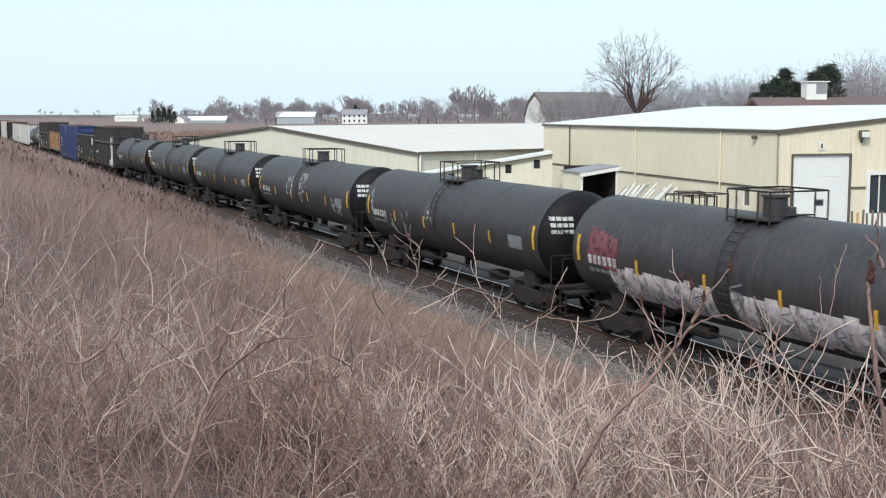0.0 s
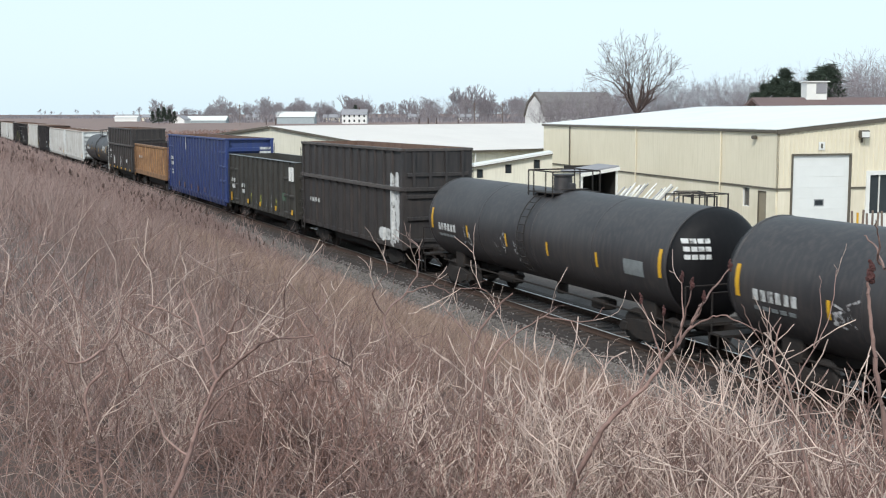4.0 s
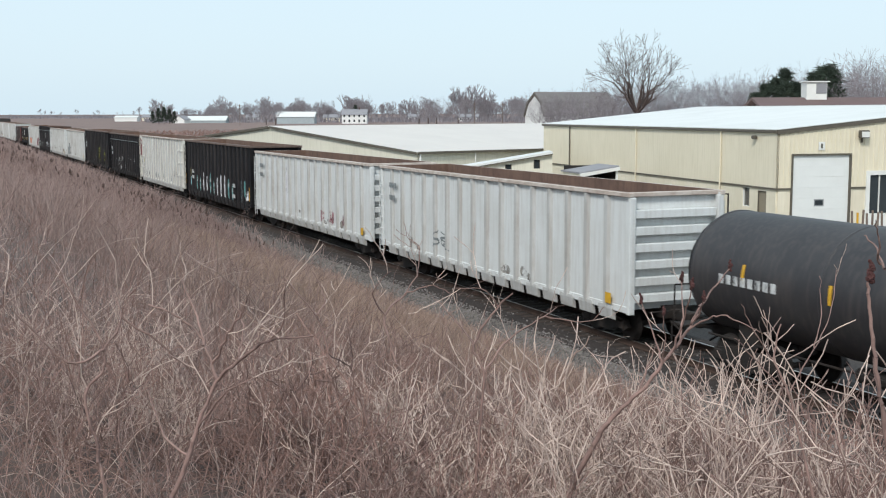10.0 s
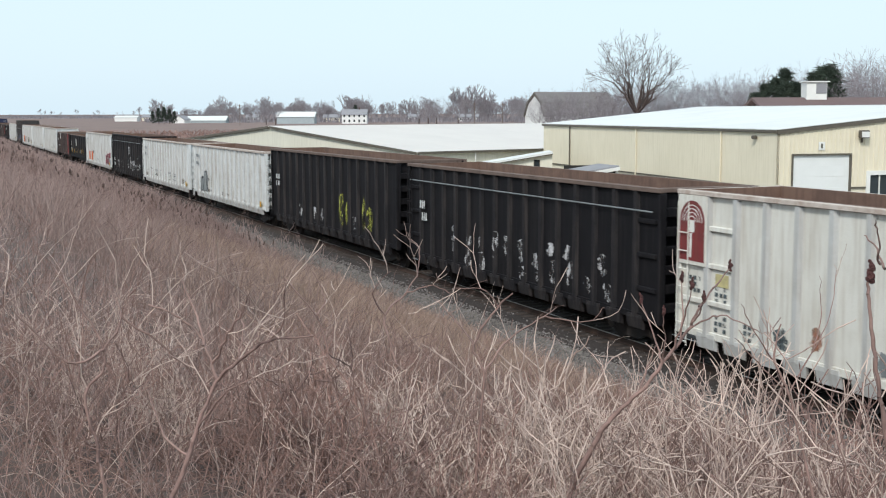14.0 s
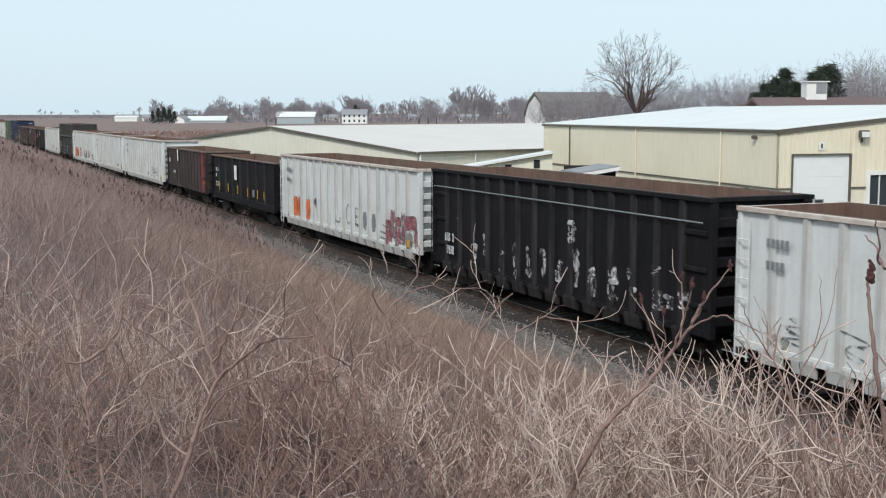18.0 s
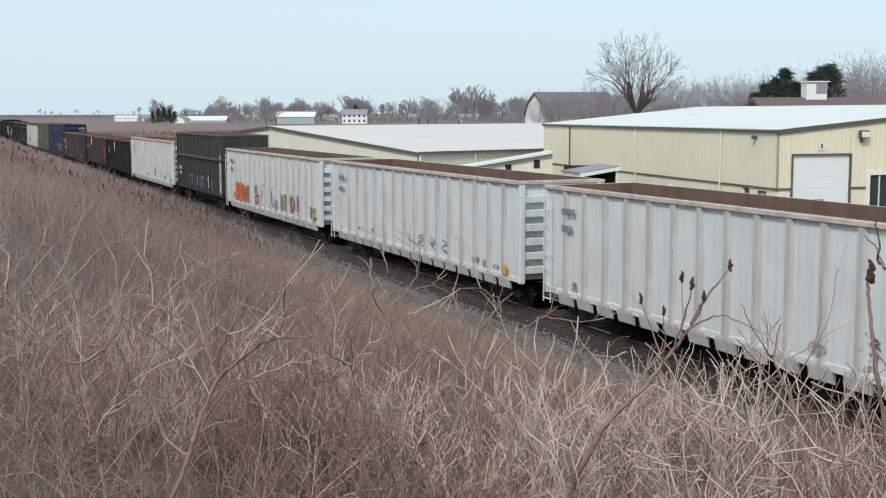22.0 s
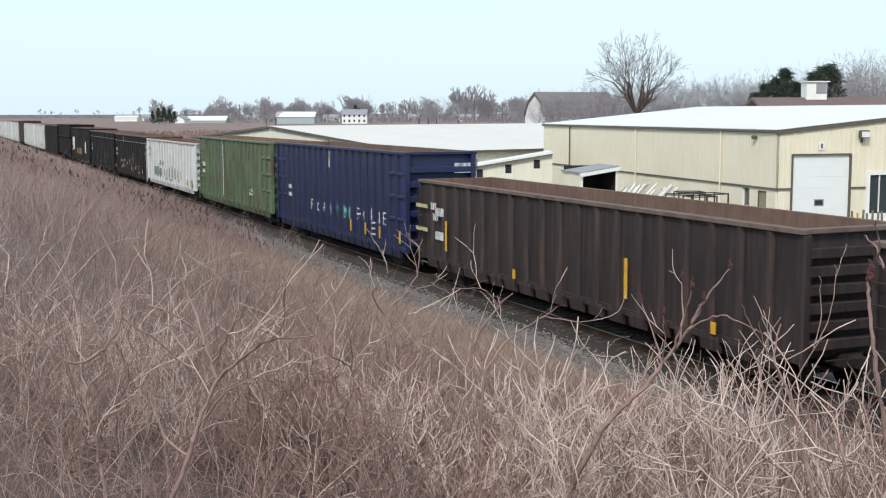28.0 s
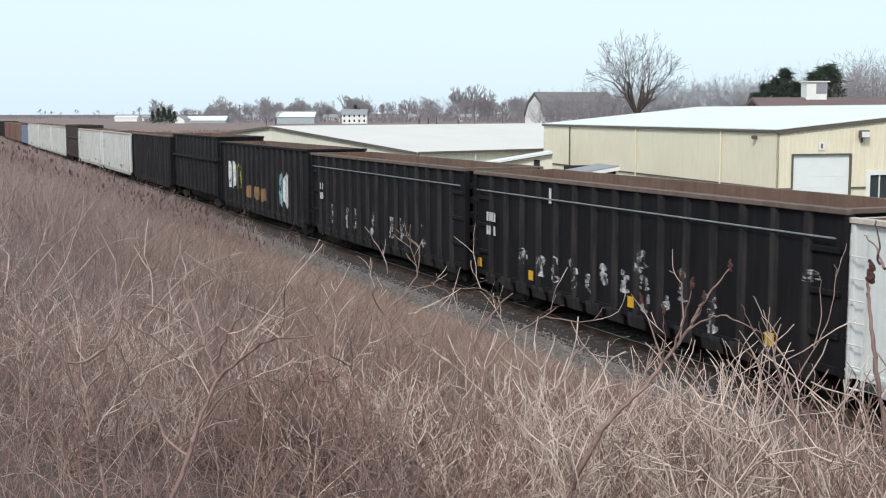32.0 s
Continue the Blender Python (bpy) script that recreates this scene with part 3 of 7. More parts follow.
    part("floor_slab", boxes((0.3, 2 * half - 0.2, 0.35, length - 0.2, g - 0.2, g + 0.02)), M_BEIGE2, w)


def make_long_shed():
    """The long low building with a white roof behind the track."""
    g, eave, half, length, slope = -0.3, 3.02, 23.4, 90.0, 0.082
    d = 97.0
    cx, cy = d * 0.39987 + d * (740 - 784) / 2100 * 0.91658, d * 0.91658 - d * (740 - 784) / 2100 * 0.39987
    w = thing("long_shed", pose(cx, cy, 0, 0, 0, 15.0), "long low pale cream shed with a white metal roof", "warehouse")
    rise = lambda x: eave + slope * (x if x < half else 2 * half - x)
    part("gable_wall", turn(ribbed_wall((-2 * half, 0.0, lambda x: g, lambda x: rise(-x)), 0.6, 0.01), SIDE), M_PALEWALL, w)
    part("side_wall", ribbed_wall((0, length, lambda x: g, lambda x: eave), 0.6, 0.008), M_PALEWALL, w)
    part("back_wall", turn(ribbed_wall((0, 2 * half, lambda x: g, rise), 0.9), pose(length, 0, 0, 0, 0, 90)), M_PALEWALL, w)
    part("rear_wall", turn(ribbed_wall((-length, 0, lambda x: g, lambda x: eave), 0.9), pose(0, 2 * half, 0, 0, 0, 180)), M_PALEWALL, w)
    an = math.degrees(math.atan(slope))
    for k in range(15):
        x0 = -0.2 + k * (length + 0.4) / 15
        x1 = x0 + (length + 0.4) / 15 - 0.02
        part("roof_sheet", poly_prism([(-0.2, eave + 0.02), (half, eave + 0.04 + slope * half), (half, eave + 0.12 + slope * half), (-0.2, eave + 0.08)], "x", x0, x1), M_DULLROOF, w)
        part("roof_sheet", poly_prism([(2 * half + 0.2, eave + 0.02), (half, eave + 0.04 + slope * half), (half, eave + 0.12 + slope * half), (2 * half + 0.2, eave + 0.08)], "x", x0, x1), M_DULLROOF, w)
    part("gutter", boxes((-0.2, length, -0.34, -0.2, eave - 0.06, eave + 0.12)), M_TRIM, w, "dark eave gutter")
    part("rake_trim", turn(boxes((-0.26, -0.2, 0, math.hypot(half, slope * half), -0.12, 0.1)), pose(0, -0.1, eave, an, 0, 0)), M_TRIM, w, "dark gable trim")
    part("rake_trim", turn(boxes((-0.26, -0.2, -math.hypot(half, slope * half), 0, -0.12, 0.1)), pose(0, 2 * half + 0.1, eave, -an, 0, 0)), M_TRIM, w, "dark gable trim")
    part("downpipe", rods([((0.12, -0.16, g), (0.12, -0.16, eave - 0.05))], 0.09), M_WHITETRIM, w, "white downpipe")
    part("downpipe", rods([((6.0, -0.16, g), (6.0, -0.16, eave - 0.05))], 0.07), M_WHITETRIM, w, "white downpipe")


def cam_point(px, depth, z=None):
    """A point on the plan: sideways share px of the depth, along the line of sight."""
    lat = depth * px
    return (depth * math.sin(_h) + lat * math.cos(_h), depth * math.cos(_h) - lat * math.sin(_h))


def make_annex():
    a = cam_point(-0.0166, 92.0)
    rz = -YAW
    w = thing("annex", pose(a[0], a[1], 0, 0, 0, rz), "low cream annex with a sloping white-edged roof and small windows", "building")
    n = 10.0
    top = lambda x: 1.5 + 0.165 * x
    ws = [2.2 + i * 2.2 for i in range(4)]
    # wall between the openings
    edges = [0.0]
    for x in ws:
        edges += [x - 0.25, x + 0.25]
    edges.append(n)
    for i in range(0, len(edges), 2):
        p, q = edges[i], edges[i + 1]
        part("wall_sheet", poly_prism([(p, -0.5), (q, -0.5), (q, top(q)), (p, top(p))], "y", 0, 0.2), M_PALEWALL, w)
    for x in ws:
        zc = top(x) - 0.62
        part("wall_sheet", poly_prism([(x - 0.25, zc + 0.34), (x + 0.25, zc + 0.34), (x + 0.25, top(x + 0.25)), (x - 0.25, top(x - 0.25))], "y", 0, 0.2), M_PALEWALL, w)
        part("wall_sheet", poly_prism([(x - 0.25, -0.5), (x + 0.25, -0.5), (x + 0.25, zc - 0.34), (x - 0.25, zc - 0.34)], "y", 0, 0.2), M_PALEWALL, w)
        wi = part("window", boxes((x - 0.25, x + 0.25, 0.1, 0.13, zc - 0.34, zc + 0.34)), M_GLASS, w, "small dark window")
        part("window_frame", boxes((x - 0.25, x - 0.2, -0.02, 0.1, zc - 0.34, zc + 0.34), (x + 0.2, x + 0.25, -0.02, 0.1, zc - 0.34, zc + 0.34)), M_TRIM, wi)
    part("roof", poly_prism([(-0.6, top(-0.6)), (n, top(n)), (n, top(n) + 0.16), (-0.6, top(-0.6) + 0.16)], "y", -0.35, 3.0), M_ROOF, w)
    part("roof_trim", poly_prism([(-0.6, top(-0.6) - 0.08), (n, top(n) - 0.08), (n, top(n)), (-0.6, top(-0.6))], "y", -0.32, -0.2), M_TRIM, w)
    part("back_wall", poly_prism([(0, -0.5), (n, -0.5), (n, top(n)), (0, top(0))], "y", 2.8, 2.95), M_PALEWALL, w)


make_warehouse()
make_long_shed()
make_annex()


# ---- the train ----
# Car space: -x faces the camera's bank, -y is the leading end, z is up from the rail head.
def lathe(bm, prof, n=36, close=True):
    """Turns (y, r) about the y axis."""
    rings = []
    for y, r in prof:
        rings.append([bm.verts.new((r * math.cos(2 * math.pi * k / n), y, r * math.sin(2 * math.pi * k / n))) for k in range(n)])
    for a, b in zip(rings, rings[1:]):
        for k in range(n):
            f = bm.faces.new((a[k], a[(k + 1) % n], b[(k + 1) % n], b[k]))
            f.smooth = True
    if close:
        bm.faces.new(rings[0][::-1])
        bm.faces.new(rings[-1])
    bmesh.ops.recalc_face_normals(bm, faces=bm.faces)
    return bm


def truck_meshes():
    fr = bmesh.new()
    for s in (-1, 1):
        side = poly_prism([(-1.25, 0.42), (-1.05, 0.62), (-0.5, 0.72), (0.5, 0.72), (1.05, 0.62), (1.25, 0.42), (1.05, 0.3), (0.8, 0.4), (0.35, 0.22), (-0.35, 0.22), (-0.8, 0.4), (-1.05, 0.3)], "x", s * 1.02 - 0.07, s * 1.02 + 0.07)
        me = bpy.data.meshes.new("tmp")
        side.to_mesh(me)
        side.free()
        fr.from_mesh(me)
        bpy.data.meshes.remove(me)
        for y in (-0.9, 0.9):
            box(fr, s * 1.0 - 0.13, s * 1.0 + 0.13, y - 0.14, y + 0.14, 0.34, 0.6, bevel=0.03)
        for k in (-0.16, 0, 0.16):
            rod(fr, (s * 1.02, k, 0.3), (s * 1.02, k, 0.6), 0.07, 8)
    box(fr, -1.1, 1.1, -0.2, 0.2, 0.42, 0.75, bevel=0.04)
    frame_me = mesh_of("truck", fr, M_GEAR)
    wh = bmesh.new()
    for s in (-1, 1):
        t = bmesh.new()
        lathe(t, [(-0.07, 0.40), (-0.07, 0.455), (0.03, 0.458), (0.03, 0.49), (0.06, 0.49), (0.06, 0.40), (0.02, 0.34), (0.0, 0.14), (0.06, 0.12), (0.06, 0.05)], 24)
        turn(t, pose(s * 0.7525, 0, 0.458, 0, 0, 90 * s))
        me = bpy.data.meshes.new("tmp")
        t.to_mesh(me)
        t.free()
        wh.from_mesh(me)
        bpy.data.meshes.remove(me)
    rod(wh, (-1.12, 0, 0.458), (1.12, 0, 0.458), 0.075, 10)
    return frame_me, mesh_of("wheelset", wh, M_GEAR)


TRUCK_ME, WHEEL_ME = truck_meshes()


def coupler_mesh():
    bm = boxes((-0.16, 0.16, -0.75, 0.1, 0.72, 0.98), (-0.22, 0.22, -0.95, -0.72, 0.68, 1.02), bevel=0.03)
    rod(bm, (-0.3, -0.2, 0.7), (-0.12, -0.7, 0.35), 0.03, 6)
    rod(bm, (-0.9, -0.05, 0.95), (-0.1, -0.35, 1.0), 0.018, 6)
    return mesh_of("coupler", bm, M_GEAR)


COUPLER_ME = coupler_mesh()


def running_gear(car, half, inset):
    for s in (-1, 1):
        t = part("truck", TRUCK_ME, None, car, "grimy two-axle freight truck")
        t.location = (0, s * (half - inset), 0)
        for y in (-0.9, 0.9):
            part("wheelset", WHEEL_ME, None, t).location = (0, y, 0)
        c = part("coupler", COUPLER_ME, None, car)
        c.matrix_basis = pose(0, s * half, 0, 0, 0, 180 if s > 0 else 0)


POSTS = {}
# post tints: darker ones have flank shade put into the colour; streaks are wear
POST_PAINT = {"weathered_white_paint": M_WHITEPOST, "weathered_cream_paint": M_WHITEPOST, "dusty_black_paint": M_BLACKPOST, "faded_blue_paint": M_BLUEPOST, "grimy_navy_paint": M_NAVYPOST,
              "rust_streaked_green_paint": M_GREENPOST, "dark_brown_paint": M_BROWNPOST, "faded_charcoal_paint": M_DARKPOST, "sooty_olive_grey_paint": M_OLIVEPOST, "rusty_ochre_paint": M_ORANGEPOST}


def post_mesh(key, make, material):
    key = (key, material.name)
    if key not in POSTS:
        POSTS[key] = mesh_of(key[0], make(), material)
    return POSTS[key]


def rib(w, d, z0, z1, foot=0.0):
    """A pressed post in front of x = 0, towards -x; foot: the height of a wide bracket under the sill."""
    bm = bmesh.new()
    lo = [(-0.0, -w / 2), (-d, -w * 0.3), (-d, w * 0.3), (0.0, w / 2)]
    rings = [[bm.verts.new((x, y, z)) for x, y in lo] for z in (z0 + foot, z1)]
    for i in range(3):
        bm.faces.new((rings[0][i], rings[0][i + 1], rings[1][i + 1], rings[1][i]))
    bm.faces.new(rings[0][::-1])
    bm.faces.new(rings[1])
    if foot:
        q = [(-d * 0.75, z0 + foot + 0.07), (-d * 0.85, z0 + foot - 0.02), (-d * 0.45, z0 + 0.04), (d * 0.6, z0), (d * 0.6, z0 + foot + 0.07)]
        f0 = [bm.verts.new((x, -0.33 - 0.03 * (k % 2), z)) for k, (x, z) in enumerate(q)]
        f1 = [bm.verts.new((x, 0.33 + 0.03 * (k % 2), z)) for k, (x, z) in enumerate(q)]
        for i in range(5):
            bm.faces.new((f0[i], f0[(i + 1) % 5], f1[(i + 1) % 5], f1[i]))
        bm.faces.new(f0)
        bm.faces.new(f1[::-1])
    bmesh.ops.recalc_face_normals(bm, faces=bm.faces)
    return bm


def gondola(label, L, H, paint, posts=14, z0=0.95, belt=False, end_bays=0, stripe=False, feet=False, inside=None, rail=None, ladder=None, rail_h=0.12, heavy_sill=False, post_w=0.24, emblem=False):
    """An open-top freight gondola."""
    inside = inside or M_INSIDE
    car = thing("gondola_car", Matrix(), label, "freight car", "cars of the train")
    hl, hw = L / 2, 1.425
    post_d = 0.1
    car["sheet"], car["front"] = -hw - 0.026, -hw - 0.015 - post_d - 0.008
    car["bay"] = (L - 0.24) / posts
    car["face"], car["foot"] = 0.3 * post_w + 0.006, 0.5 * post_w + 0.004
    car["dark"] = paint in (M_BLACK, M_DARK)
    # the last, wide low box is added to block light between the trucks
    part("underframe", boxes((-0.3, 0.3, -hl + 0.1, hl - 0.1, 0.72, z0 + 0.06), (-1.25, 1.25, -hl + 0.3, hl - 0.3, z0 - 0.02, z0 + 0.1), (-0.95, 0.95, -hl + 3.6, hl - 3.6, 0.5, z0)), M_GEAR, car, "dark centre sill and floor with an added light-blocking box")
    for s in (-1, 1):
        part("side_wall", boxes((s * hw - 0.02, s * hw + 0.02, -hl, hl, z0, H - 0.05)), paint, car)
        part("liner", boxes((s * (hw - 0.055) - 0.034, s * (hw - 0.055) + 0.034, -hl + (0.34 if feet else 0.05), hl - (0.34 if feet else 0.05), z0 + 0.1, H + 0.006)), inside, car, "rust-brown bare steel inner side")
        part("top_rail", boxes((s * (hw - 0.018), s * (hw + 0.14), -hl - 0.02, hl + 0.02, H - rail_h, H), bevel=0.015), rail or paint, car)
        sill = (0.34, 0.2) if heavy_sill else (0.16, 0.1)
        part("side_sill", boxes((s * (hw - 0.05), s * (hw + (0.12 if heavy_sill else 0.05)), -hl, hl, z0 - sill[0] * 0.5, z0 + sill[1]), bevel=0.01), paint, car)
        # ends
        ew = hl - (0.3 if feet else 0.0)
        part("end_wall", boxes((-hw + 0.02, hw - 0.02, s * ew - 0.03, s * ew + 0.03, z0, H - 0.04)), paint, car)
        part("end_liner", boxes((-hw + 0.05, hw - 0.05, s * (ew - 0.038) - 0.004, s * (ew - 0.038) + 0.004, z0 + 0.1, H + 0.003)), inside, car, "rust-brown bare steel inner end")
        part("end_rail", boxes((-hw + 0.02, hw - 0.02, s * (hl - (0.3 if feet else 0.03)), s * (hl + (-0.12 if feet else 0.08)), H - rail_h, H), bevel=0.015), rail or paint, car)
        nr = 6 if feet else 4
        for k in range(nr):
            z = z0 + 0.2 + k * (H - z0 - 0.45) / nr
            part("end_rib", boxes((-hw + 0.1, hw - 0.1, s * (ew + 0.03), s * (ew + (0.26 if feet else 0.11)), z, z + (0.24 if feet else 0.16)), bevel=0.02), paint, car)
        for e in (-1, 1):
            part("corner_post", boxes((s * (hw - 0.1), s * (hw + 0.1), e * (hl - 0.13), e * (hl + 0.012), z0 - 0.1, H - rail_h - 0.004), bevel=0.02), paint, car)
        # posts: near side and far side
        n = posts
        for i in range(1, n):
            y = -hl + 0.12 + i * (L - 0.24) / n
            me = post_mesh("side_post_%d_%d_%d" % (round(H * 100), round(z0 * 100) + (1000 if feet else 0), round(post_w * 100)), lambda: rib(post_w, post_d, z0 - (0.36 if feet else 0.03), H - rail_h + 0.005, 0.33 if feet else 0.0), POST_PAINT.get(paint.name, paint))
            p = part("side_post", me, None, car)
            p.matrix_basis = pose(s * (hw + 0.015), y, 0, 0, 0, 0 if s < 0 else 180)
        if belt:
            zb = z0 + (H - z0) * 0.57
            part("belt_rail", boxes((s * hw - 0.02 if s > 0 else -hw - 0.19, s * hw + 0.02 if s < 0 else hw + 0.19, -hl - 0.05, hl + 0.05, zb, zb + 0.16), bevel=0.02), rail or paint, car, "heavy mid-height belt rail")
            part("end_belt", boxes((-hw, hw, s * hl + 0.03 * s, s * hl + 0.15 * s, zb, zb + 0.16), bevel=0.02), paint, car)
            for k in range(4):
                part("end_post", boxes((-1.1 + k * 0.7, -0.98 + k * 0.7, s * hl + 0.03 * s, s * hl + 0.12 * s, zb + 0.16, H - rail_h)), paint, car)
        if end_bays:
            bw = (L - 0.24) / n * end_bays
            for e in (-1, 1):
                for k in range(3):
                    z = H - 0.95 - (2 - k) * 0.9
                    far_in = hl - (L - 0.24) / n if emblem and e > 0 and k == 2 else hl - 0.2
                    part("panel_rib", boxes((s * (hw + 0.01), s * (hw + 0.1), e * far_in, e * (hl - bw), z, z + 0.13), bevel=0.02), paint, car)
        if stripe:
            zb = H - 0.62
            part("conduit", rods([((s * (hw + 0.14), -hl + 0.3, zb), (s * (hw + 0.14), hl - 0.3, zb))], 0.022), M_GREYMARK, car, "thin pale pipe along the side")
        # ladders on the near corners
        for e in (-1, 1):
            if s * e > 0:
                continue
            rr = [((s * (hw + 0.19), e * (hl - 0.12), z0 - 0.35), (s * (hw + 0.19), e * (hl - 0.12), H - 0.3)), ((s * (hw + 0.19), e * (hl - 0.55), z0 - 0.35), (s * (hw + 0.19), e * (hl - 0.55), H - 0.3))]
            for k in range(6 if H < 4 else 7):
                z = z0 - 0.25 + k * 0.45
                rr.append(((s * (hw + 0.19), e * (hl - 0.12), z), (s * (hw + 0.19), e * (hl - 0.55), z)))
            lm = ladder if ladder and e > 0 else paint
            part("ladder", rods(rr, 0.018, 5), lm, car, "pale painted side ladder" if lm is ladder else "side ladder")
    running_gear(car, hl, 1.95)
    bm = bmesh.new()
    rod(bm, (0.75, hl + 0.2, 1.5), (0.75, hl + 0.26, 1.5), 0.28, 12)
    part("hand_brake_wheel", bm, M_GEAR, car)
    return car


def tank_car(label, L=15.4, R=1.48, zc=2.42, platform=0.0, tall_rail=True, band=None):
    """L is the straight shell; domed heads stand past it."""
    car = thing("tank_car", Matrix(), label, "tank car", "cars of the train")
    h = L / 2
    shell = bmesh.new()
    lathe(shell, [(-h, R), (-h * 0.5, R * 1.0), (0, R), (h * 0.5, R), (h, R)], 40, close=False)
    sh = part("tank_shell", turn(shell, pose(0, 0, zc)), M_TANK, car)
    for s in (-1, 1):
        hd = bmesh.new()
        lathe(hd, [(s * h, R), *[(s * (h + 0.74 * math.sin(q)), max(0.05, R * math.cos(q))) for q in [k * math.pi / 18 for k in range(1, 10)]]], 40, close=True)
        part("tank_head", turn(hd, pose(0, 0, zc)), M_TANKHEAD, car, "domed black tank head")
        rg = bmesh.new()
        lathe(rg, [(s * h - 0.05, R), (s * h - 0.04, R + 0.014), (s * h + 0.04, R + 0.014), (s * h + 0.05, R)], 40, close=False)
        part("weld_ring", turn(rg, pose(0, 0, zc)), M_TANK, car)
        part("saddle", boxes((-0.95, 0.95, s * (h - 1.55) - 0.35, s * (h - 1.55) + 0.35, 0.72, 1.35), bevel=0.05), M_GEAR, car)
        part("stub_sill", boxes((-0.28, 0.28, s * (h - 2.6), s * (h + 0.75), 0.68, 0.98), bevel=0.02), M_GEAR, car)
        part("end_platform", boxes((-1.4, 1.4, s * (h + 0.3), s * (h + 0.85), 0.98, 1.04)), M_GEAR, car)
        part("end_handrail", rods([((-1.4, s * (h + 0.8), 1.0), (-1.4, s * (h + 0.8), 2.0)), ((1.4, s * (h + 0.8), 1.0), (1.4, s * (h + 0.8), 2.0)), ((-1.4, s * (h + 0.8), 2.0), (1.4, s * (h + 0.8), 2.0))], 0.02, 5), M_GEAR, car)
        part("step_ladder", rods([((-1.5, s * (h + 0.4), 0.35), (-1.5, s * (h + 0.4), 1.05)), ((-1.5, s * (h + 0.75), 0.35), (-1.5, s * (h + 0.75), 1.05)), ((-1.5, s * (h + 0.4), 0.42), (-1.5, s * (h + 0.75), 0.42)), ((-1.5, s * (h + 0.4), 0.72), (-1.5, s * (h + 0.75), 0.72))], 0.02, 5), M_GEAR, car)
    for y in (-h * 0.52, -h * 0.05, h * 0.45):
        rg = bmesh.new()
        lathe(rg, [(y - 0.035, R), (y - 0.03, R + 0.008), (y + 0.03, R + 0.008), (y + 0.035, R)], 40, close=False)
        part("weld_ring", turn(rg, pose(0, 0, zc)), M_TANK, car)
    zt = zc + R
    py = platform
    part("walkway", boxes((-0.85, -0.45, py - 0.8, py + 0.8, zt - 0.1, zt - 0.06), (0.45, 0.85, py - 0.8, py + 0.8, zt - 0.1, zt - 0.06), (-0.45, 0.45, py - 0.8, py - 0.6, zt + 0.02, zt + 0.05), bevel=0.006), M_GEAR, car, "dark walkway on top of the tank")
    dome = bmesh.new()
    rod(dome, (0, py + 0.05, zt - 0.05), (0, py + 0.05, zt + 0.42), 0.31, 24, 0.29)
    rod(dome, (0, py + 0.05, zt + 0.42), (0, py + 0.05, zt + 0.48), 0.34, 24)
    box(dome, -0.1, 0.1, py - 0.62, py - 0.42, zt - 0.05, zt + 0.22, bevel=0.03)
    part("manway_dome", dome, M_TANK, car, "black manway dome with bolted lid")
    rr = []
    top = zt + 0.6
    for x in (-0.85, 0.85):
        for y in (py - 0.8, py - 0.35, py + 0.45, py + 0.8):
            rr.append(((x, y, zt - 0.2), (x, y, top)))
        rr.append(((x, py - 0.8, top), (x, py + 0.8, top)))
    for y in (py - 0.8, py + 0.8):
        rr.append(((-0.85, y, top), (0.85, y, top)))
    for p, q in rr:
        part("rail_post" if p[2] != q[2] else "handrail", rods([(p, q)], 0.022, 6), M_GEAR, car)
    lr, last = [], None
    for k in range(12):
        an = radians(-42 + k * 9.5)
        q = (-(R + 0.1) * math.cos(an), zc + (R + 0.1) * math.sin(an))
        lr.append(((q[0], py - 0.25, q[1]), (q[0], py + 0.2, q[1])))
        if last:
            for yy in (py - 0.25, py + 0.2):
                lr.append(((last[0], yy, last[1]), (q[0], yy, q[1])))
        last = q
    part("ladder", rods(lr, 0.016, 5), M_GEAR, car)
    part("bottom_valve", rods([((0, py, 0.55), (0, py, zc - R + 0.05))], 0.18, 12), M_GEAR, car)
    part("brake_gear", boxes((-0.75, -0.35, 2.2, 3.4, 0.62, 0.92), (-0.8, -0.3, -3.6, -2.9, 0.6, 0.9), bevel=0.05), M_GEAR, car)
    part("brake_pipe", rods([((-0.9, -h, 0.86), (-0.9, h, 0.86))], 0.03, 6), M_GEAR, car)
    if band is not None:
        rg = bmesh.new()
        lathe(rg, [(band - 0.5, R + 0.004), (band + 0.5, R + 0.004)], 40, close=False)
        part("pale_band", turn(rg, pose(0, 0, zc)), M_DARK, car, "worn grey band of spilled paint")
    running_gear(car, h + 0.65, 2.2)
    return car


# markings: thin plates set just proud of the surface they are painted on
def blob_mesh(seed, w, h):
    rng = random.Random(seed)
    ph = [rng.uniform(0, 6.28) for _ in range(4)]
    am = [rng.uniform(0.04, 0.16) for _ in range(4)]
    pts = []
    for k in range(22):
        a = 2 * math.pi * k / 22
        sq = 1.0 / max(abs(math.cos(a)), abs(math.sin(a))) ** 0.55
        r = sq * (1 + sum(am[i] * math.sin((i + 2) * a + ph[i]) for i in range(4)))
        pts.append((0.5 * w * r * math.cos(a), 0.5 * h * r * math.sin(a)))
    return poly_prism(pts, "x", -0.006, 0.0)


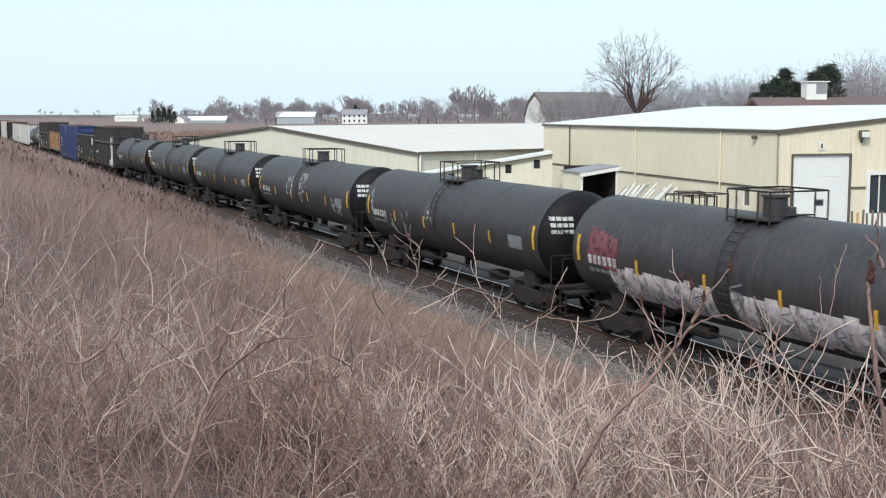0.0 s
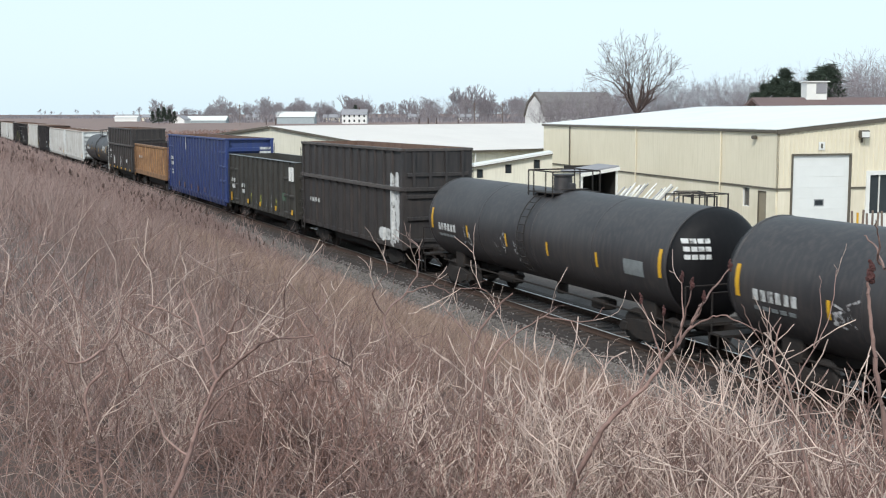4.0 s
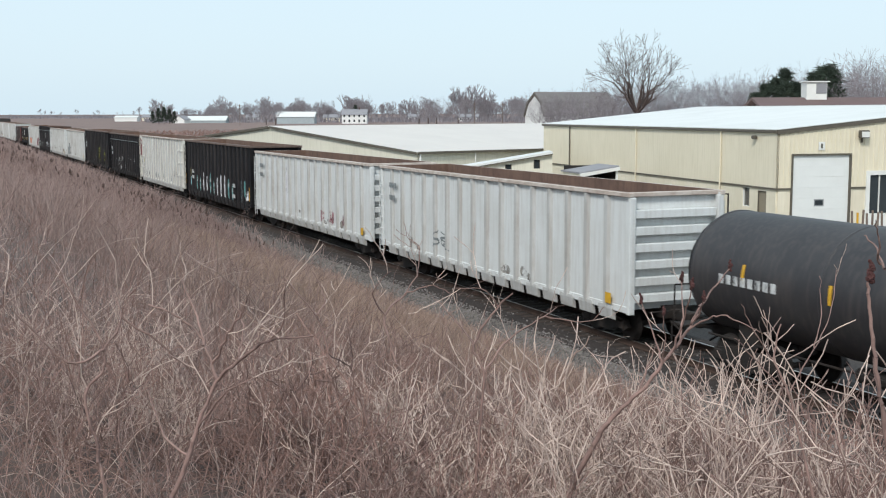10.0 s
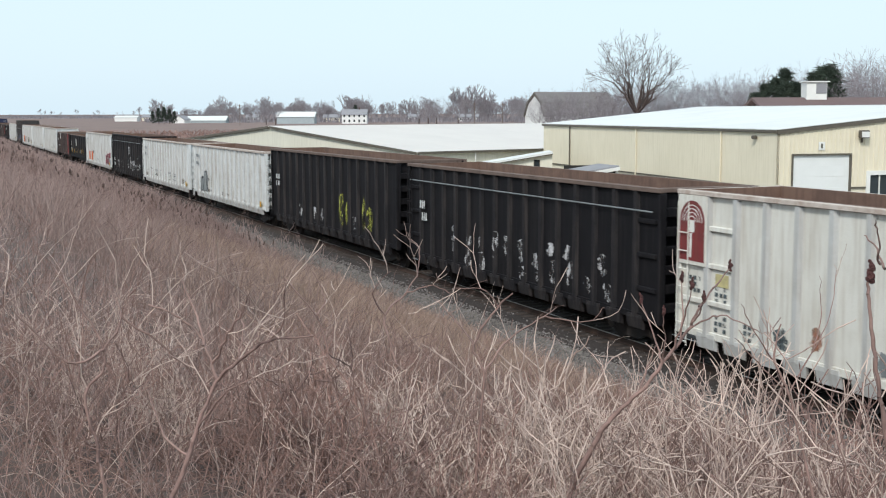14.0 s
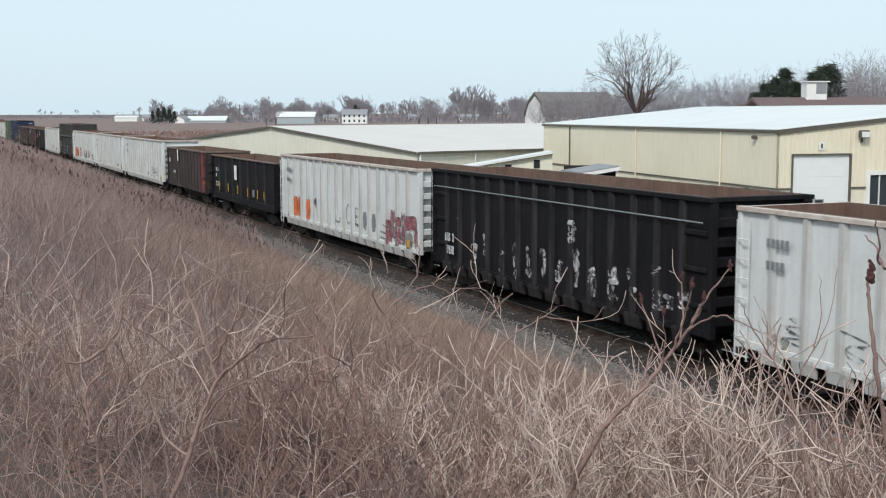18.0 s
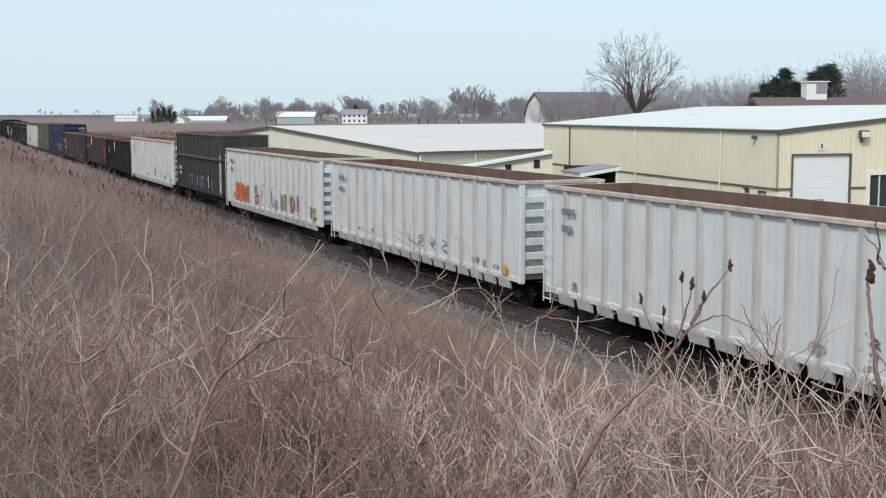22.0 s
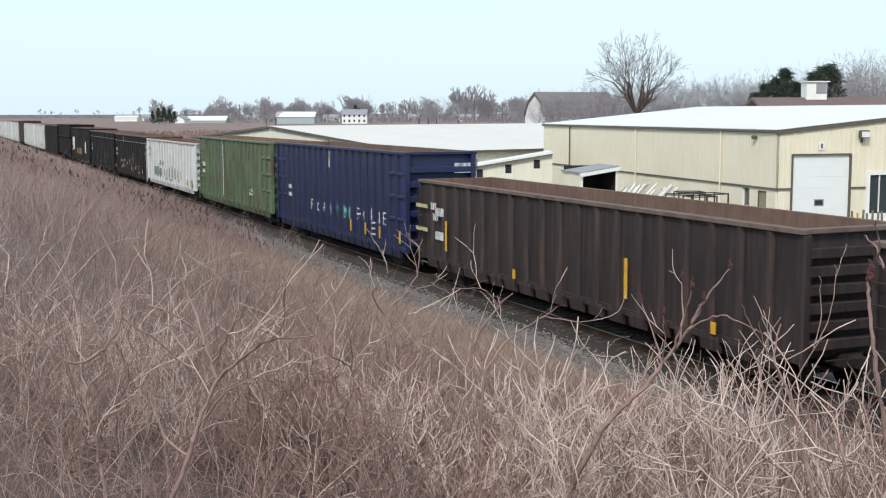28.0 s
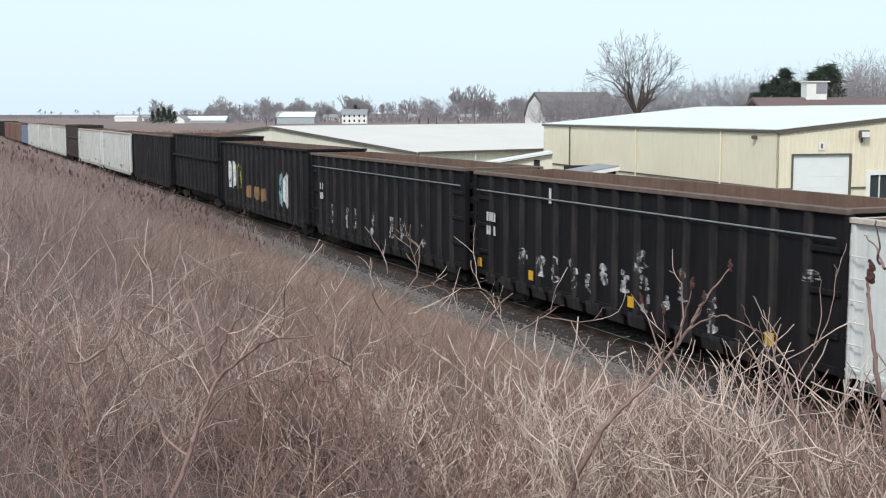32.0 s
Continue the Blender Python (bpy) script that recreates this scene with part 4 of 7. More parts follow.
def spray(car, kind, u, z, w, h, material, label=""):
    """Paint that follows the recessed sheets and the faces of the posts."""
    half, bay = car["half"], car["bay"]
    rng = random.Random(int(u * 100 + z * 37))
    us = {u - w / 2, u + w / 2}
    n = max(4, int(w / 0.09))
    us |= {u - w / 2 + w * i / n for i in range(n + 1)}
    for i in range(-1, int(2 * half / bay) + 2):
        c = 0.12 + i * bay
        us |= {v for v in (c - car["foot"] - 0.002, c - car["face"], c + car["face"], c + car["foot"] + 0.002) if u - w / 2 < v < u + w / 2}

    def depth(v):
        d = abs((v - 0.12 + bay / 2) % bay - bay / 2)
        pf, pb = car["face"], car["foot"]
        return car["sheet"] if d >= pb else (car["front"] if d <= pf else car["front"] + (d - pf) / (pb - pf) * (car["sheet"] - car["front"]))

    ph = [rng.uniform(0, 6.28) for _ in range(4)]
    bm = bmesh.new()
    rows = []
    for v in sorted(us):
        f = 2 * (v - u) / w
        e = max(0.08, 1 - abs(f) ** 7.0) ** 0.5
        top = z + 0.5 * h * e * (1 + 0.1 * math.sin(5 * f + ph[0]) + 0.06 * math.sin(11 * f + ph[1]))
        low = z - 0.5 * h * e * (1 + 0.1 * math.sin(4 * f + ph[2]) + 0.06 * math.sin(9 * f + ph[3]))
        if kind == "tag" and abs(f) < 0.38:
            low = z + 0.12 * h * math.cos(f * 4)
        rows.append((bm.verts.new((depth(v), half - v, low)), bm.verts.new((depth(v), half - v, max(top, low + 0.01)))))
    for p, q in zip(rows, rows[1:]):
        bm.faces.new((p[0], p[1], q[1], q[0]))
    bmesh.ops.recalc_face_normals(bm, faces=bm.faces)
    r = bmesh.ops.extrude_face_region(bm, geom=list(bm.faces))
    for v in r["geom"]:
        if isinstance(v, bmesh.types.BMVert):
            v.co.x += 0.004
    return part("spray_letter" if kind == "tag" else "spray_shape", bm, material, car, label)


def wrap(car, v):
    """Depth of the side at v: recessed sheet, flank or face of a post."""
    bay = car["bay"]
    d = abs((v - 0.12 + bay / 2) % bay - bay / 2)
    pf, pb = car["face"], car["foot"]
    return car["sheet"] if d >= pb else (car["front"] if d <= pf else car["front"] + (d - pf) / (pb - pf) * (car["sheet"] - car["front"]))


def ribbon(bm, pts, width, place, lift):
    """A painted stroke along pts; place(u, z, lift) gives its spot on the surface."""
    fine = []
    for a, b in zip(pts, pts[1:]):
        n = max(1, int(math.dist(a, b) / 0.07))
        fine += [(a[0] + (b[0] - a[0]) * k / n, a[1] + (b[1] - a[1]) * k / n) for k in range(n)]
    fine.append(pts[-1])
    rows = []
    m = len(fine) - 1
    for i, (u, z) in enumerate(fine):
        a, b = fine[max(0, i - 1)], fine[min(m, i + 1)]
        dx, dz = b[0] - a[0], b[1] - a[1]
        q = math.hypot(dx, dz) + 1e-6
        w = width * 0.5 * (0.75 + 0.25 * math.sin(3.1 * i / (m + 1)) + 0.12 * math.sin(i * 1.7))
        rows.append((bm.verts.new(place(u - dz / q * w, z + dx / q * w, lift)), bm.verts.new(place(u + dz / q * w, z - dx / q * w, lift))))
    for p, q in zip(rows, rows[1:]):
        bm.faces.new((p[0], p[1], q[1], q[0]))


def letter_strokes(seed, u, z, w, h):
    """Loose letter-like strokes with no meaning."""
    rng = random.Random(seed)
    n = rng.randrange(4, 7)
    side = rng.choice((-1, 1))
    snake = []
    for k in range(n):
        x = side * (1 if k % 2 else -1) * rng.uniform(0.15, 0.48)
        snake.append((x, 0.5 - k / (n - 1) + rng.uniform(-0.06, 0.06)))
    spine = []
    for p, q in zip(snake, snake[1:]):
        for k in range(4):
            f = k / 4
            g = f * f * (3 - 2 * f)
            spine.append((p[0] + (q[0] - p[0]) * g, p[1] + (q[1] - p[1]) * f))
    spine.append(snake[-1])
    cx, cz, rx, rz = rng.uniform(-0.1, 0.1), rng.uniform(-0.25, 0.25), rng.uniform(0.22, 0.4), rng.uniform(0.18, 0.32)
    t0, t1 = rng.uniform(0, 6.28), rng.uniform(3.6, 5.6)
    arm = [[(cx + rx * math.cos(t0 + t1 * k / 9), cz + rz * math.sin(t0 + t1 * k / 9)) for k in range(10)]]
    return [[(u + a * w, z + b * h) for a, b in s] for s in [spine] + arm]


def letter(car, u, z, w, h, material, label="", width=None, strokes=None, dx=0.0):
    bm = bmesh.new()
    half = car["half"]
    place = lambda a, b, q: (wrap(car, a) - q, half - a, b)
    for i, s in enumerate(strokes or letter_strokes(int(u * 91 + z * 13 + car["half"] * 7), u, z, w, h)):
        ribbon(bm, s, width or min(0.2, 0.36 * w), place, 0.007 + dx + 0.0015 * i)
    return part("spray_letter", bm, material, car, label)


def scuffs(car, u, z, w, h, material, label=""):
    """What is left of a painted letter between two posts: a few ragged lumps one above the other."""
    rng = random.Random(int(u * 57 + z * 31 + car["half"] * 11))
    bm = bmesh.new()
    n = rng.randrange(3, 6)
    for k in range(n):
        cu, cz = u + rng.uniform(-0.2, 0.2) * w, z + h * (0.5 - (k + 0.5) / n)
        ru, rz = w * rng.uniform(0.25, 0.5), h / n * rng.uniform(0.45, 0.75)
        ring = []
        for i in range(11):
            t = 2 * math.pi * i / 11
            q = rng.uniform(0.75, 1.2)
            a = cu + ru * q * math.cos(t)
            ring.append(bm.verts.new((wrap(car, a) - 0.006 - 0.001 * k, car["half"] - a, cz + rz * q * math.sin(t))))
        bm.faces.new(ring)
    return part("spray_letter", bm, material, car, label)


def bubble(car, u, z, w, h, fill, edge, label="", width=0.06):
    """A filled graffiti letter with a dark outline and an inner stroke."""
    spray(car, "blob", u, z, w, h, fill, label)
    rim = [(u + 0.49 * w * math.copysign(abs(math.cos(t)) ** 0.5, math.cos(t)), z + 0.5 * h * math.copysign(abs(math.sin(t)) ** 0.45, math.sin(t)) * (1 + 0.1 * math.sin(3 * t + u) + 0.07 * math.sin(7 * t + 2 * u))) for t in [k * 0.3307 for k in range(20)]]
    k = int(u * 10) % 3
    inner = [[(u - 0.1 * w, z - 0.45 * h), (u - 0.06 * w, z + 0.1 * h)], [(u - 0.25 * w, z + 0.05 * h), (u + 0.2 * w, z + 0.02 * h)], [(u + 0.1 * w, z + 0.45 * h), (u + 0.14 * w, z - 0.1 * h), (u + 0.3 * w, z - 0.2 * h)]][k]
    return letter(car, u, z, w, h, edge, "dark outline of the graffiti", width, [rim, inner], 0.002)


def mark(car, kind, u, z, w, h, material, label="", x=None):
    """A painted mark on the near side of a gondola; u runs from the trailing end."""
    half = car["half"]
    if x is None and kind == "tag":
        if car["dark"]:
            u = 0.12 + (round((u - 0.12) / car["bay"] - 0.5) + 0.5) * car["bay"]
            return scuffs(car, u, z, w, h, material, label)
        return letter(car, u, z, w, h, material, label)
    if x is None:
        return spray(car, kind, u, z, w, h, material, label)
    y = half - u
    if kind == "blob":
        bm = blob_mesh(int(u * 100 + z * 10), w, h)
    elif kind == "tag":
        # a looping letter-like stroke with a hole
        bm = poly_prism([(-w / 2, -h / 2), (-w * 0.2, -h / 2), (-w * 0.1, -h * 0.05), (w * 0.12, -h * 0.1), (w * 0.2, -h / 2), (w / 2, -h * 0.45), (w * 0.36, h * 0.5), (-w * 0.3, h * 0.46)], "x", -0.006, 0.0)
    else:
        bm = boxes((-0.006, 0.0, -w / 2, w / 2, -h / 2, h / 2))
    turn(bm, pose(x, y, z))
    return part({"blob": "spray_shape", "tag": "spray_letter", "plate": "reflector"}.get(kind, "stencil_bar"), bm, material, car, label)


def stencil(car, u, z, w, h, material, rows=1, x=-1.55):
    """Unreadable small lettering as rows of short bars."""
    for r in range(rows):
        n = max(3, int(w / 0.14))
        for i in range(n):
            if (i * 7 + r * 3 + int(u * 10)) % 6 == 3:
                continue
            mark(car, "bar", u + (i + 0.5) * w / n, z - r * h * 1.5, w / n * 0.72, h, material, x=x)


def on_tank(car, kind, u, ang, w, h, material, label="", R=1.48, zc=2.42):
    """A curved mark on the near side of a tank; ang in degrees above the tank's middle height."""
    bm = bmesh.new()
    half = car["half"]
    n = 6
    y0, y1 = half - u - w / 2, half - u + w / 2
    a0, a1 = radians(ang) - h / 2 / R, radians(ang) + h / 2 / R
    rows = []
    for r in (R + 0.012, R + 0.004):
        rows.append([[bm.verts.new((-r * math.cos(a0 + (a1 - a0) * k / n), y, zc + r * math.sin(a0 + (a1 - a0) * k / n))) for k in range(n + 1)] for y in (y0, y1)])
    o, i = rows
    for k in range(n):
        bm.faces.new((o[0][k], o[0][k + 1], o[1][k + 1], o[1][k]))
    for a in (0, 1):
        for k in range(n):
            bm.faces.new((o[a][k], o[a][k + 1], i[a][k + 1], i[a][k]))
    bm.faces.new((o[0][0], o[1][0], i[1][0], i[0][0]))
    bm.faces.new((o[0][n], o[1][n], i[1][n], i[0][n]))
    bmesh.ops.recalc_face_normals(bm, faces=bm.faces)
    return part(kind, bm, material, car, label)


def tank_scrawl(car, u, ang, w, h, material, label="", width=0.06, R=1.48, zc=2.42):
    """Loose thin strokes on the near side of a tank."""
    bm = bmesh.new()
    half = car["half"]
    a0 = radians(ang)
    place = lambda a, b, q: (-(R + q) * math.cos(a0 + b / R), half - a, zc + (R + q) * math.sin(a0 + b / R))
    for i, s in enumerate(letter_strokes(int(u * 91 + ang * 3), u, 0.0, w, h)):
        ribbon(bm, s, width, place, 0.016 + 0.0015 * i)
    return part("spray_letter", bm, material, car, label)


# distance run by the train, in metres, at each time
RUN = [(0.0, 0.0), (4.0, 77.64), (8.0, 156.15), (12.0, 235.64), (16.0, 316.08), (20.0, 397.32), (24.0, 479.23), (28.0, 561.61), (32.0, 644.27)]
TRAIN = []


def couple(car, trailing, length):
    """Puts a car in the train: place of its trailing end on the track at the start."""
    car["half"] = length / 2
    TRAIN.append((car, trailing - length / 2))
    car.matrix_basis = pose(TRACK_X, trailing - length / 2, 0)
    return car


def motions():
    for car, mid in TRAIN:
        walk(car, [(t, pose(TRACK_X, mid - s, 0)) for t, s in RUN])


def build_tanks():
    # trailing end of the straight shell, walkway offset
    rows = [("T0", 29.9, 0.6, None), ("T1", 47.6, 0.4, None), ("T2", 65.3, 0.4, None), ("T3", 82.8, 0.3, None), ("T4", 100.2, 0.2, -4.9), ("T5", 118.3, 0.2, None)]
    out = {}
    for name, tr, py, band in rows:
        c = tank_car("matt black riveted-plate tank car with yellow side reflectors", 15.4, platform=py, band=band)
        couple(c, tr, 15.4)
        out[name] = c
        for u, a in ((0.25, 2), (15.15, 2)):
            on_tank(c, "reflector", u, a, 0.14, 0.75, M_YELLOW, "tall yellow reflective strip")
        for u in (3.3, 6.3, 9.1, 12.0):
            on_tank(c, "reflector", u, -8, 0.1, 0.42, M_YELLOW, "yellow reflective strip")
        for k in range(6):
            on_tank(c, "stencil_bar", 0.9 + k * 0.26, -8, 0.17, 0.26, M_MARK)
        for k in range(5):
            on_tank(c, "stencil_bar", 0.9 + k * 0.3, -20, 0.22, 0.1, M_GREYMARK)
        on_tank(c, "data_panel", 13.9, -8, 0.95, 0.42, M_GREYMARK, "worn grey stencil panel")
        for k in range(3):
            bm = bmesh.new()
            for q in range(4):
                x0, x1, z0, z1 = -1.2 + 0.17 * q, -1.06 + 0.17 * q, 0.62 - 0.2 * k, 0.74 - 0.2 * k
                on_head = lambda x, z: bm.verts.new((x, -7.7 - 0.74 * math.sqrt(max(0.0, 1 - (x * x + z * z) / 2.19)) - 0.012, 2.42 + z))
                bm.faces.new([on_head(*v) for v in ((x0, z0), (x1, z0), (x1, z1), (x0, z1))])
            part("stencil_bar", bm, M_MARK, c)
    return out


def paint_tanks(t):
    c = t["T0"]
    for k in range(8):
        on_tank(c, "spray_shape", 0.95 + 0.4 * (k % 4), 18 - 18 * (k // 4) - 3 * (k % 4), 0.42, 0.5, M_MAROON, "maroon graffiti")
    for k in range(26):
        u = 2.1 + 0.42 * k + (0.8 if k > 10 else 0)
        on_tank(c, "spray_shape", u, -30 - 2 * (k % 2), 0.425, 0.92 + 0.07 * ((k * 7) % 3), M_CHALK, "silvery pink graffiti letters")
        if k % 2:
            tank_scrawl(c, u, -30, 0.6, 0.7, M_GREYMARK, "grey inner lines of the graffiti", 0.04)
    tank_scrawl(c, 7.6, -12, 0.7, 0.5, M_GREYMARK, "grey scrawl")
    c = t["T2"]
    for u, a, h in ((5.75, 4, 1.0), (6.15, 6, 1.0), (6.6, 14, 0.6), (7.8, 14, 1.2), (8.2, 10, 1.4), (8.6, 16, 1.1), (8.1, -4, 0.9), (13.1, -14, 0.7), (13.6, -12, 0.7), (13.9, -22, 0.5)):
        tank_scrawl(c, u, a, 0.62, h, M_SILVER, "silver graffiti scrawl", 0.09)
    c = t["T1"]
    for u, a, h in ((0.6, 20, 0.5), (0.8, 8, 0.7), (2.2, -18, 0.8), (2.9, -22, 0.9), (4.2, -10, 1.0), (4.7, -14, 0.9), (6.5, 4, 0.5), (6.8, 10, 0.6), (7.1, 2, 0.5)):
        tank_scrawl(c, u, a, 0.4, h, M_SILVER, "pale graffiti scrawl")
    c = t["T4"]
    for u, a, h in ((3.6, -12, 0.5), (4.0, -8, 0.6), (5.9, 2, 0.6), (6.2, -6, 0.7), (8.6, -22, 0.5)):
        tank_scrawl(c, u, a, 0.45, h, M_SILVER, "pale graffiti scrawl")
    c = t["T5"]
    for u, a, h in ((3.0, -14, 0.7), (3.4, -18, 0.7), (5.6, -20, 0.7), (6.1, -14, 0.8), (7.0, -20, 0.7)):
        tank_scrawl(c, u, a, 0.4, h, M_SILVER, "pale graffiti scrawl")


TANKS = build_tanks()
paint_tanks(TANKS)


def reflectors(c, us, z=1.25, h=0.42, w=0.12):
    for u in us:
        mark(c, "plate", u, z, w, h, M_YELLOW, "yellow reflective strip", x=-1.55)


def build_gondolas():
    tall = "high-sided charcoal gondola car with a belt rail"
    c = couple(gondola(tall, 13.4, 4.93, M_DARK, 13, rail=M_DARKRAIL, belt=True, z0=1.0), 134.4, 13.4)
    mark(c, "blob", 12.5, 2.5, 0.9, 2.8, M_MARK, "flaking white paint patch")
    mark(c, "blob", 11.3, 1.4, 1.4, 0.5, M_MARK)
    stencil(c, 1.4, 2.2, 1.5, 0.2, M_MARK)
    c = couple(gondola("sooty olive-grey gondola car with a bare rim", 14.0, 3.84, M_OLIVE, 13, end_bays=2, inside=M_OLIVE, rail=M_GREYMARK, rail_h=0.04), 149.7, 14.0)
    stencil(c, 0.6, 2.3, 0.9, 0.24, M_MARK, 2)
    stencil(c, 3.0, 2.1, 0.8, 0.22, M_MARK, 2)
    for u in (13.2, 13.68):
        mark(c, "plate", u, 3.2, 0.4, 0.72, M_WHITETRIM, "white data panel", x=-1.55)
    mark(c, "blob", 11.7, 1.95, 0.85, 0.4, M_GREENDULL, "dull green paint patch")
    reflectors(c, (0.5,), 1.3, 0.5, 0.45)
    reflectors(c, (4.5, 7.2, 10.4, 13.5), 1.25, 0.25, 0.3)
    for u, z in ((6.2, 1.5), (8.4, 1.45), (9.3, 1.5)):
        scuffs(c, u, z, 0.45, 0.7, M_SILVER, "scuffed pale graffiti")
    for u in (5.0, 7.0, 10.2):
        mark(c, "blob", u, 1.5, 0.4, 0.5, M_LIME, "rubbed yellow-green paint")
    c = couple(gondola("bright blue high-sided gondola car with rust inside", 18.7, 4.74, M_BLUE, 20, end_bays=2, z0=0.85, feet=True), 169.3, 18.7)
    mark(c, "plate", 6.6, 4.2, 0.18, 0.95, M_MARK, "white painted stripe", x=-1.55)
    stencil(c, 1.0, 3.0, 1.0, 0.26, M_MARK, 2)
    stencil(c, 1.4, 2.1, 0.6, 0.14, M_MARK, 2)
    for u in (4.0, 5.9, 8.2, 10.4, 12.6):
        mark(c, "plate", u, 1.2, 0.16, 0.34, M_ORANGE, "faded ochre reflector", x=-1.55)
    mark(c, "blob", 13.8, 1.6, 0.3, 0.6, M_BROWN, "rust patch")
    part("end_stencil", boxes((0.6, 1.3, -9.46, -9.45, 4.05, 4.2), (0.6, 1.3, -9.46, -9.45, 3.8, 3.95)), M_MARK, c)
    c = couple(gondola("ochre rusted low gondola car", 14.3, 3.66, M_ORANGE, 14, heavy_sill=True, z0=1.25, rail_h=0.16, inside=M_BROWN), 185.0, 14.3)
    stencil(c, 2.2, 2.6, 0.5, 0.2, M_MARK)
    stencil(c, 3.2, 2.6, 0.5, 0.2, M_MARK)
    c = couple(gondola(tall, 14.3, 4.92, M_DARK, 13, rail=M_DARKRAIL, belt=True, z0=1.05, ladder=M_MARK), 201.3, 14.3)
    stencil(c, 1.0, 2.65, 1.3, 0.22, M_MARK)
    stencil(c, 1.3, 2.2, 0.9, 0.12, M_MARK, 2)
    reflectors(c, (0.7, 3.6, 5.6, 8.0, 10.6, 13.2), 1.12, 0.2, 0.42)
    mark(c, "blob", 3.2, 1.8, 0.7, 0.8, M_SILVER, "silver graffiti")
    mark(c, "blob", 4.1, 1.75, 0.5, 0.9, M_GREENSPRAY, "green graffiti")
    mark(c, "blob", 7.3, 1.8, 1.0, 1.0, M_SILVER, "silver graffiti")
    mark(c, "tag", 8.2, 1.7, 0.8, 0.9, M_SILVER)
    stencil(c, 11.2, 1.9, 0.7, 0.3, M_MARK)
    c = couple(tank_car("matt black tank car with white stencils and dome", 16.6, platform=-0.4), 219.9, 16.6)
    TANKS["T6"] = c
    for k in range(8):
        on_tank(c, "stencil_bar", 1.2 + k * 0.27, 0, 0.18, 0.22, M_MARK)
    for u, a in ((2.0, 8), (4.9, 4), (7.6, 0), (10.4, -2), (12.9, -4)):
        on_tank(c, "reflector", u, a, 0.1, 0.42, M_YELLOW, "yellow reflective strip")
    on_tank(c, "reflector", 15.9, 4, 0.16, 0.8, M_YELLOW, "tall yellow reflective strip")
    on_tank(c, "reflector", 9.6, -26, 0.7, 0.25, M_YELLOW, "yellow panel")
    on_tank(c, "data_panel", 13.9, 8, 0.6, 0.42, M_WHITETRIM, "white data panel")
    for k in range(4):
        on_tank(c, "stencil_bar", 14.8 + (k % 2) * 0.35, 14 - 6 * k, 0.5, 0.13, M_MARK)
    white = "dull white ribbed gondola car with rusty interior"
    W = dict(posts=17, feet=True, z0=1.0, rail=M_WHITERAIL, post_w=0.26)

    def white_car(tr, L=19.5, H=4.2, label=white, paint=M_WHITE):
        L = min(L, 18.85)
        k = couple(gondola(label, L, H, paint, **W), tr - 0.2, L)
        stencil(k, 0.9, 3.45, 1.1, 0.2, M_GREYMARK, 1)
        stencil(k, 0.9, 2.95, 0.8, 0.2, M_GREYMARK, 1)
        rg = random.Random(int(tr))
        for i in range(5):
            mark(k, "blob", rg.uniform(1.0, L - 1.0), rg.uniform(1.1, 1.4), rg.uniform(0.3, 0.7), rg.uniform(0.15, 0.4), M_GRIME, "grey grime smudges")
        mark(k, "plate", L - 1.0, 1.25, 0.3, 0.3, M_YELLOW, "yellow reflector", x=-1.55)
        return k

    c = white_car(241.7, paint=M_WHITE)
    for u in (5.6, 6.4):
        letter(c, u, 1.7, 0.9, 0.6, M_GREYMARK, "grey chalky scrawl", 0.06)
    c = white_car(261.8)
    mark(c, "blob", 6.0, 2.7, 0.3, 1.9, M_WHITESPRAY, "fresh white touch-up streak")
    for u in (12.0, 13.5, 15.2):
        mark(c, "tag", u, 1.5, 0.6, 0.5, M_PINK, "faint pink graffiti")
    dark = "black ribbed gondola car with a rusty interior"
    c = couple(gondola(dark, 18.5, 4.43, M_BLACK, 18, rail=M_RAILDIRT, feet=True, z0=0.95, inside=M_INSIDE), 281.2, 18.5)
    tint = (M_TEALSPRAY, M_TEALSPRAY, M_WHITESPRAY, M_WHITESPRAY, M_WHITESPRAY, M_TEALSPRAY, M_TEALSPRAY)
    row = [(3.9, 1.6, 0.95, M_TEALSPRAY), (4.9, 1.55, 0.85, M_TEALSPRAY), (5.8, 1.7, 1.2, M_WHITESPRAY), (6.75, 1.65, 0.9, M_WHITESPRAY)]
    row += [(u - 0.3, z, h, m) for (u, z, h), m in zip(((8.04, 1.68, 1.29), (9.1, 1.48, 0.93), (10.02, 1.62, 1.11), (11.02, 1.68, 1.44), (11.97, 1.68, 1.41), (12.86, 1.62, 1.21), (13.86, 1.46, 0.88)), tint)]
    for i, (u, z, h, m) in enumerate(row):
        u = 0.12 + (round((u - 0.12) / c["bay"] - 0.5) + 0.5) * c["bay"]
        spray(c, "blob", u, z, 0.62, h, m, "rounded pale blue and white graffiti letters")
        for q in (-0.22, 0.2):
            if i % 3 or q > 0:
                hole = [(u - 0.02 + 0.07 * math.cos(t), z + q * h + 0.1 * math.sin(t)) for t in [k * 0.7 for k in range(10)]]
                letter(c, u, z, 0.3, 0.3, M_BLACKSPRAY if m is M_WHITESPRAY else M_WHITESPRAY, "inner loops of the letters", 0.07, [hole], 0.002)
    mark(c, "blob", 16.1, 1.7, 0.7, 1.5, M_DKSPRAY, "grey-brown overpainted patch")
    spray(c, "blob", 16.95, 1.84, 0.75, 0.95, M_TEALSPRAY, "pale teal graffiti")
    scuffs(c, 17.5, 1.5, 0.5, 0.5, M_WHITESPRAY, "white graffiti smudges")
    mark(c, "blob", 1.5, 2.2, 0.45, 0.6, M_OLIVETAN, "faded tan graffiti")
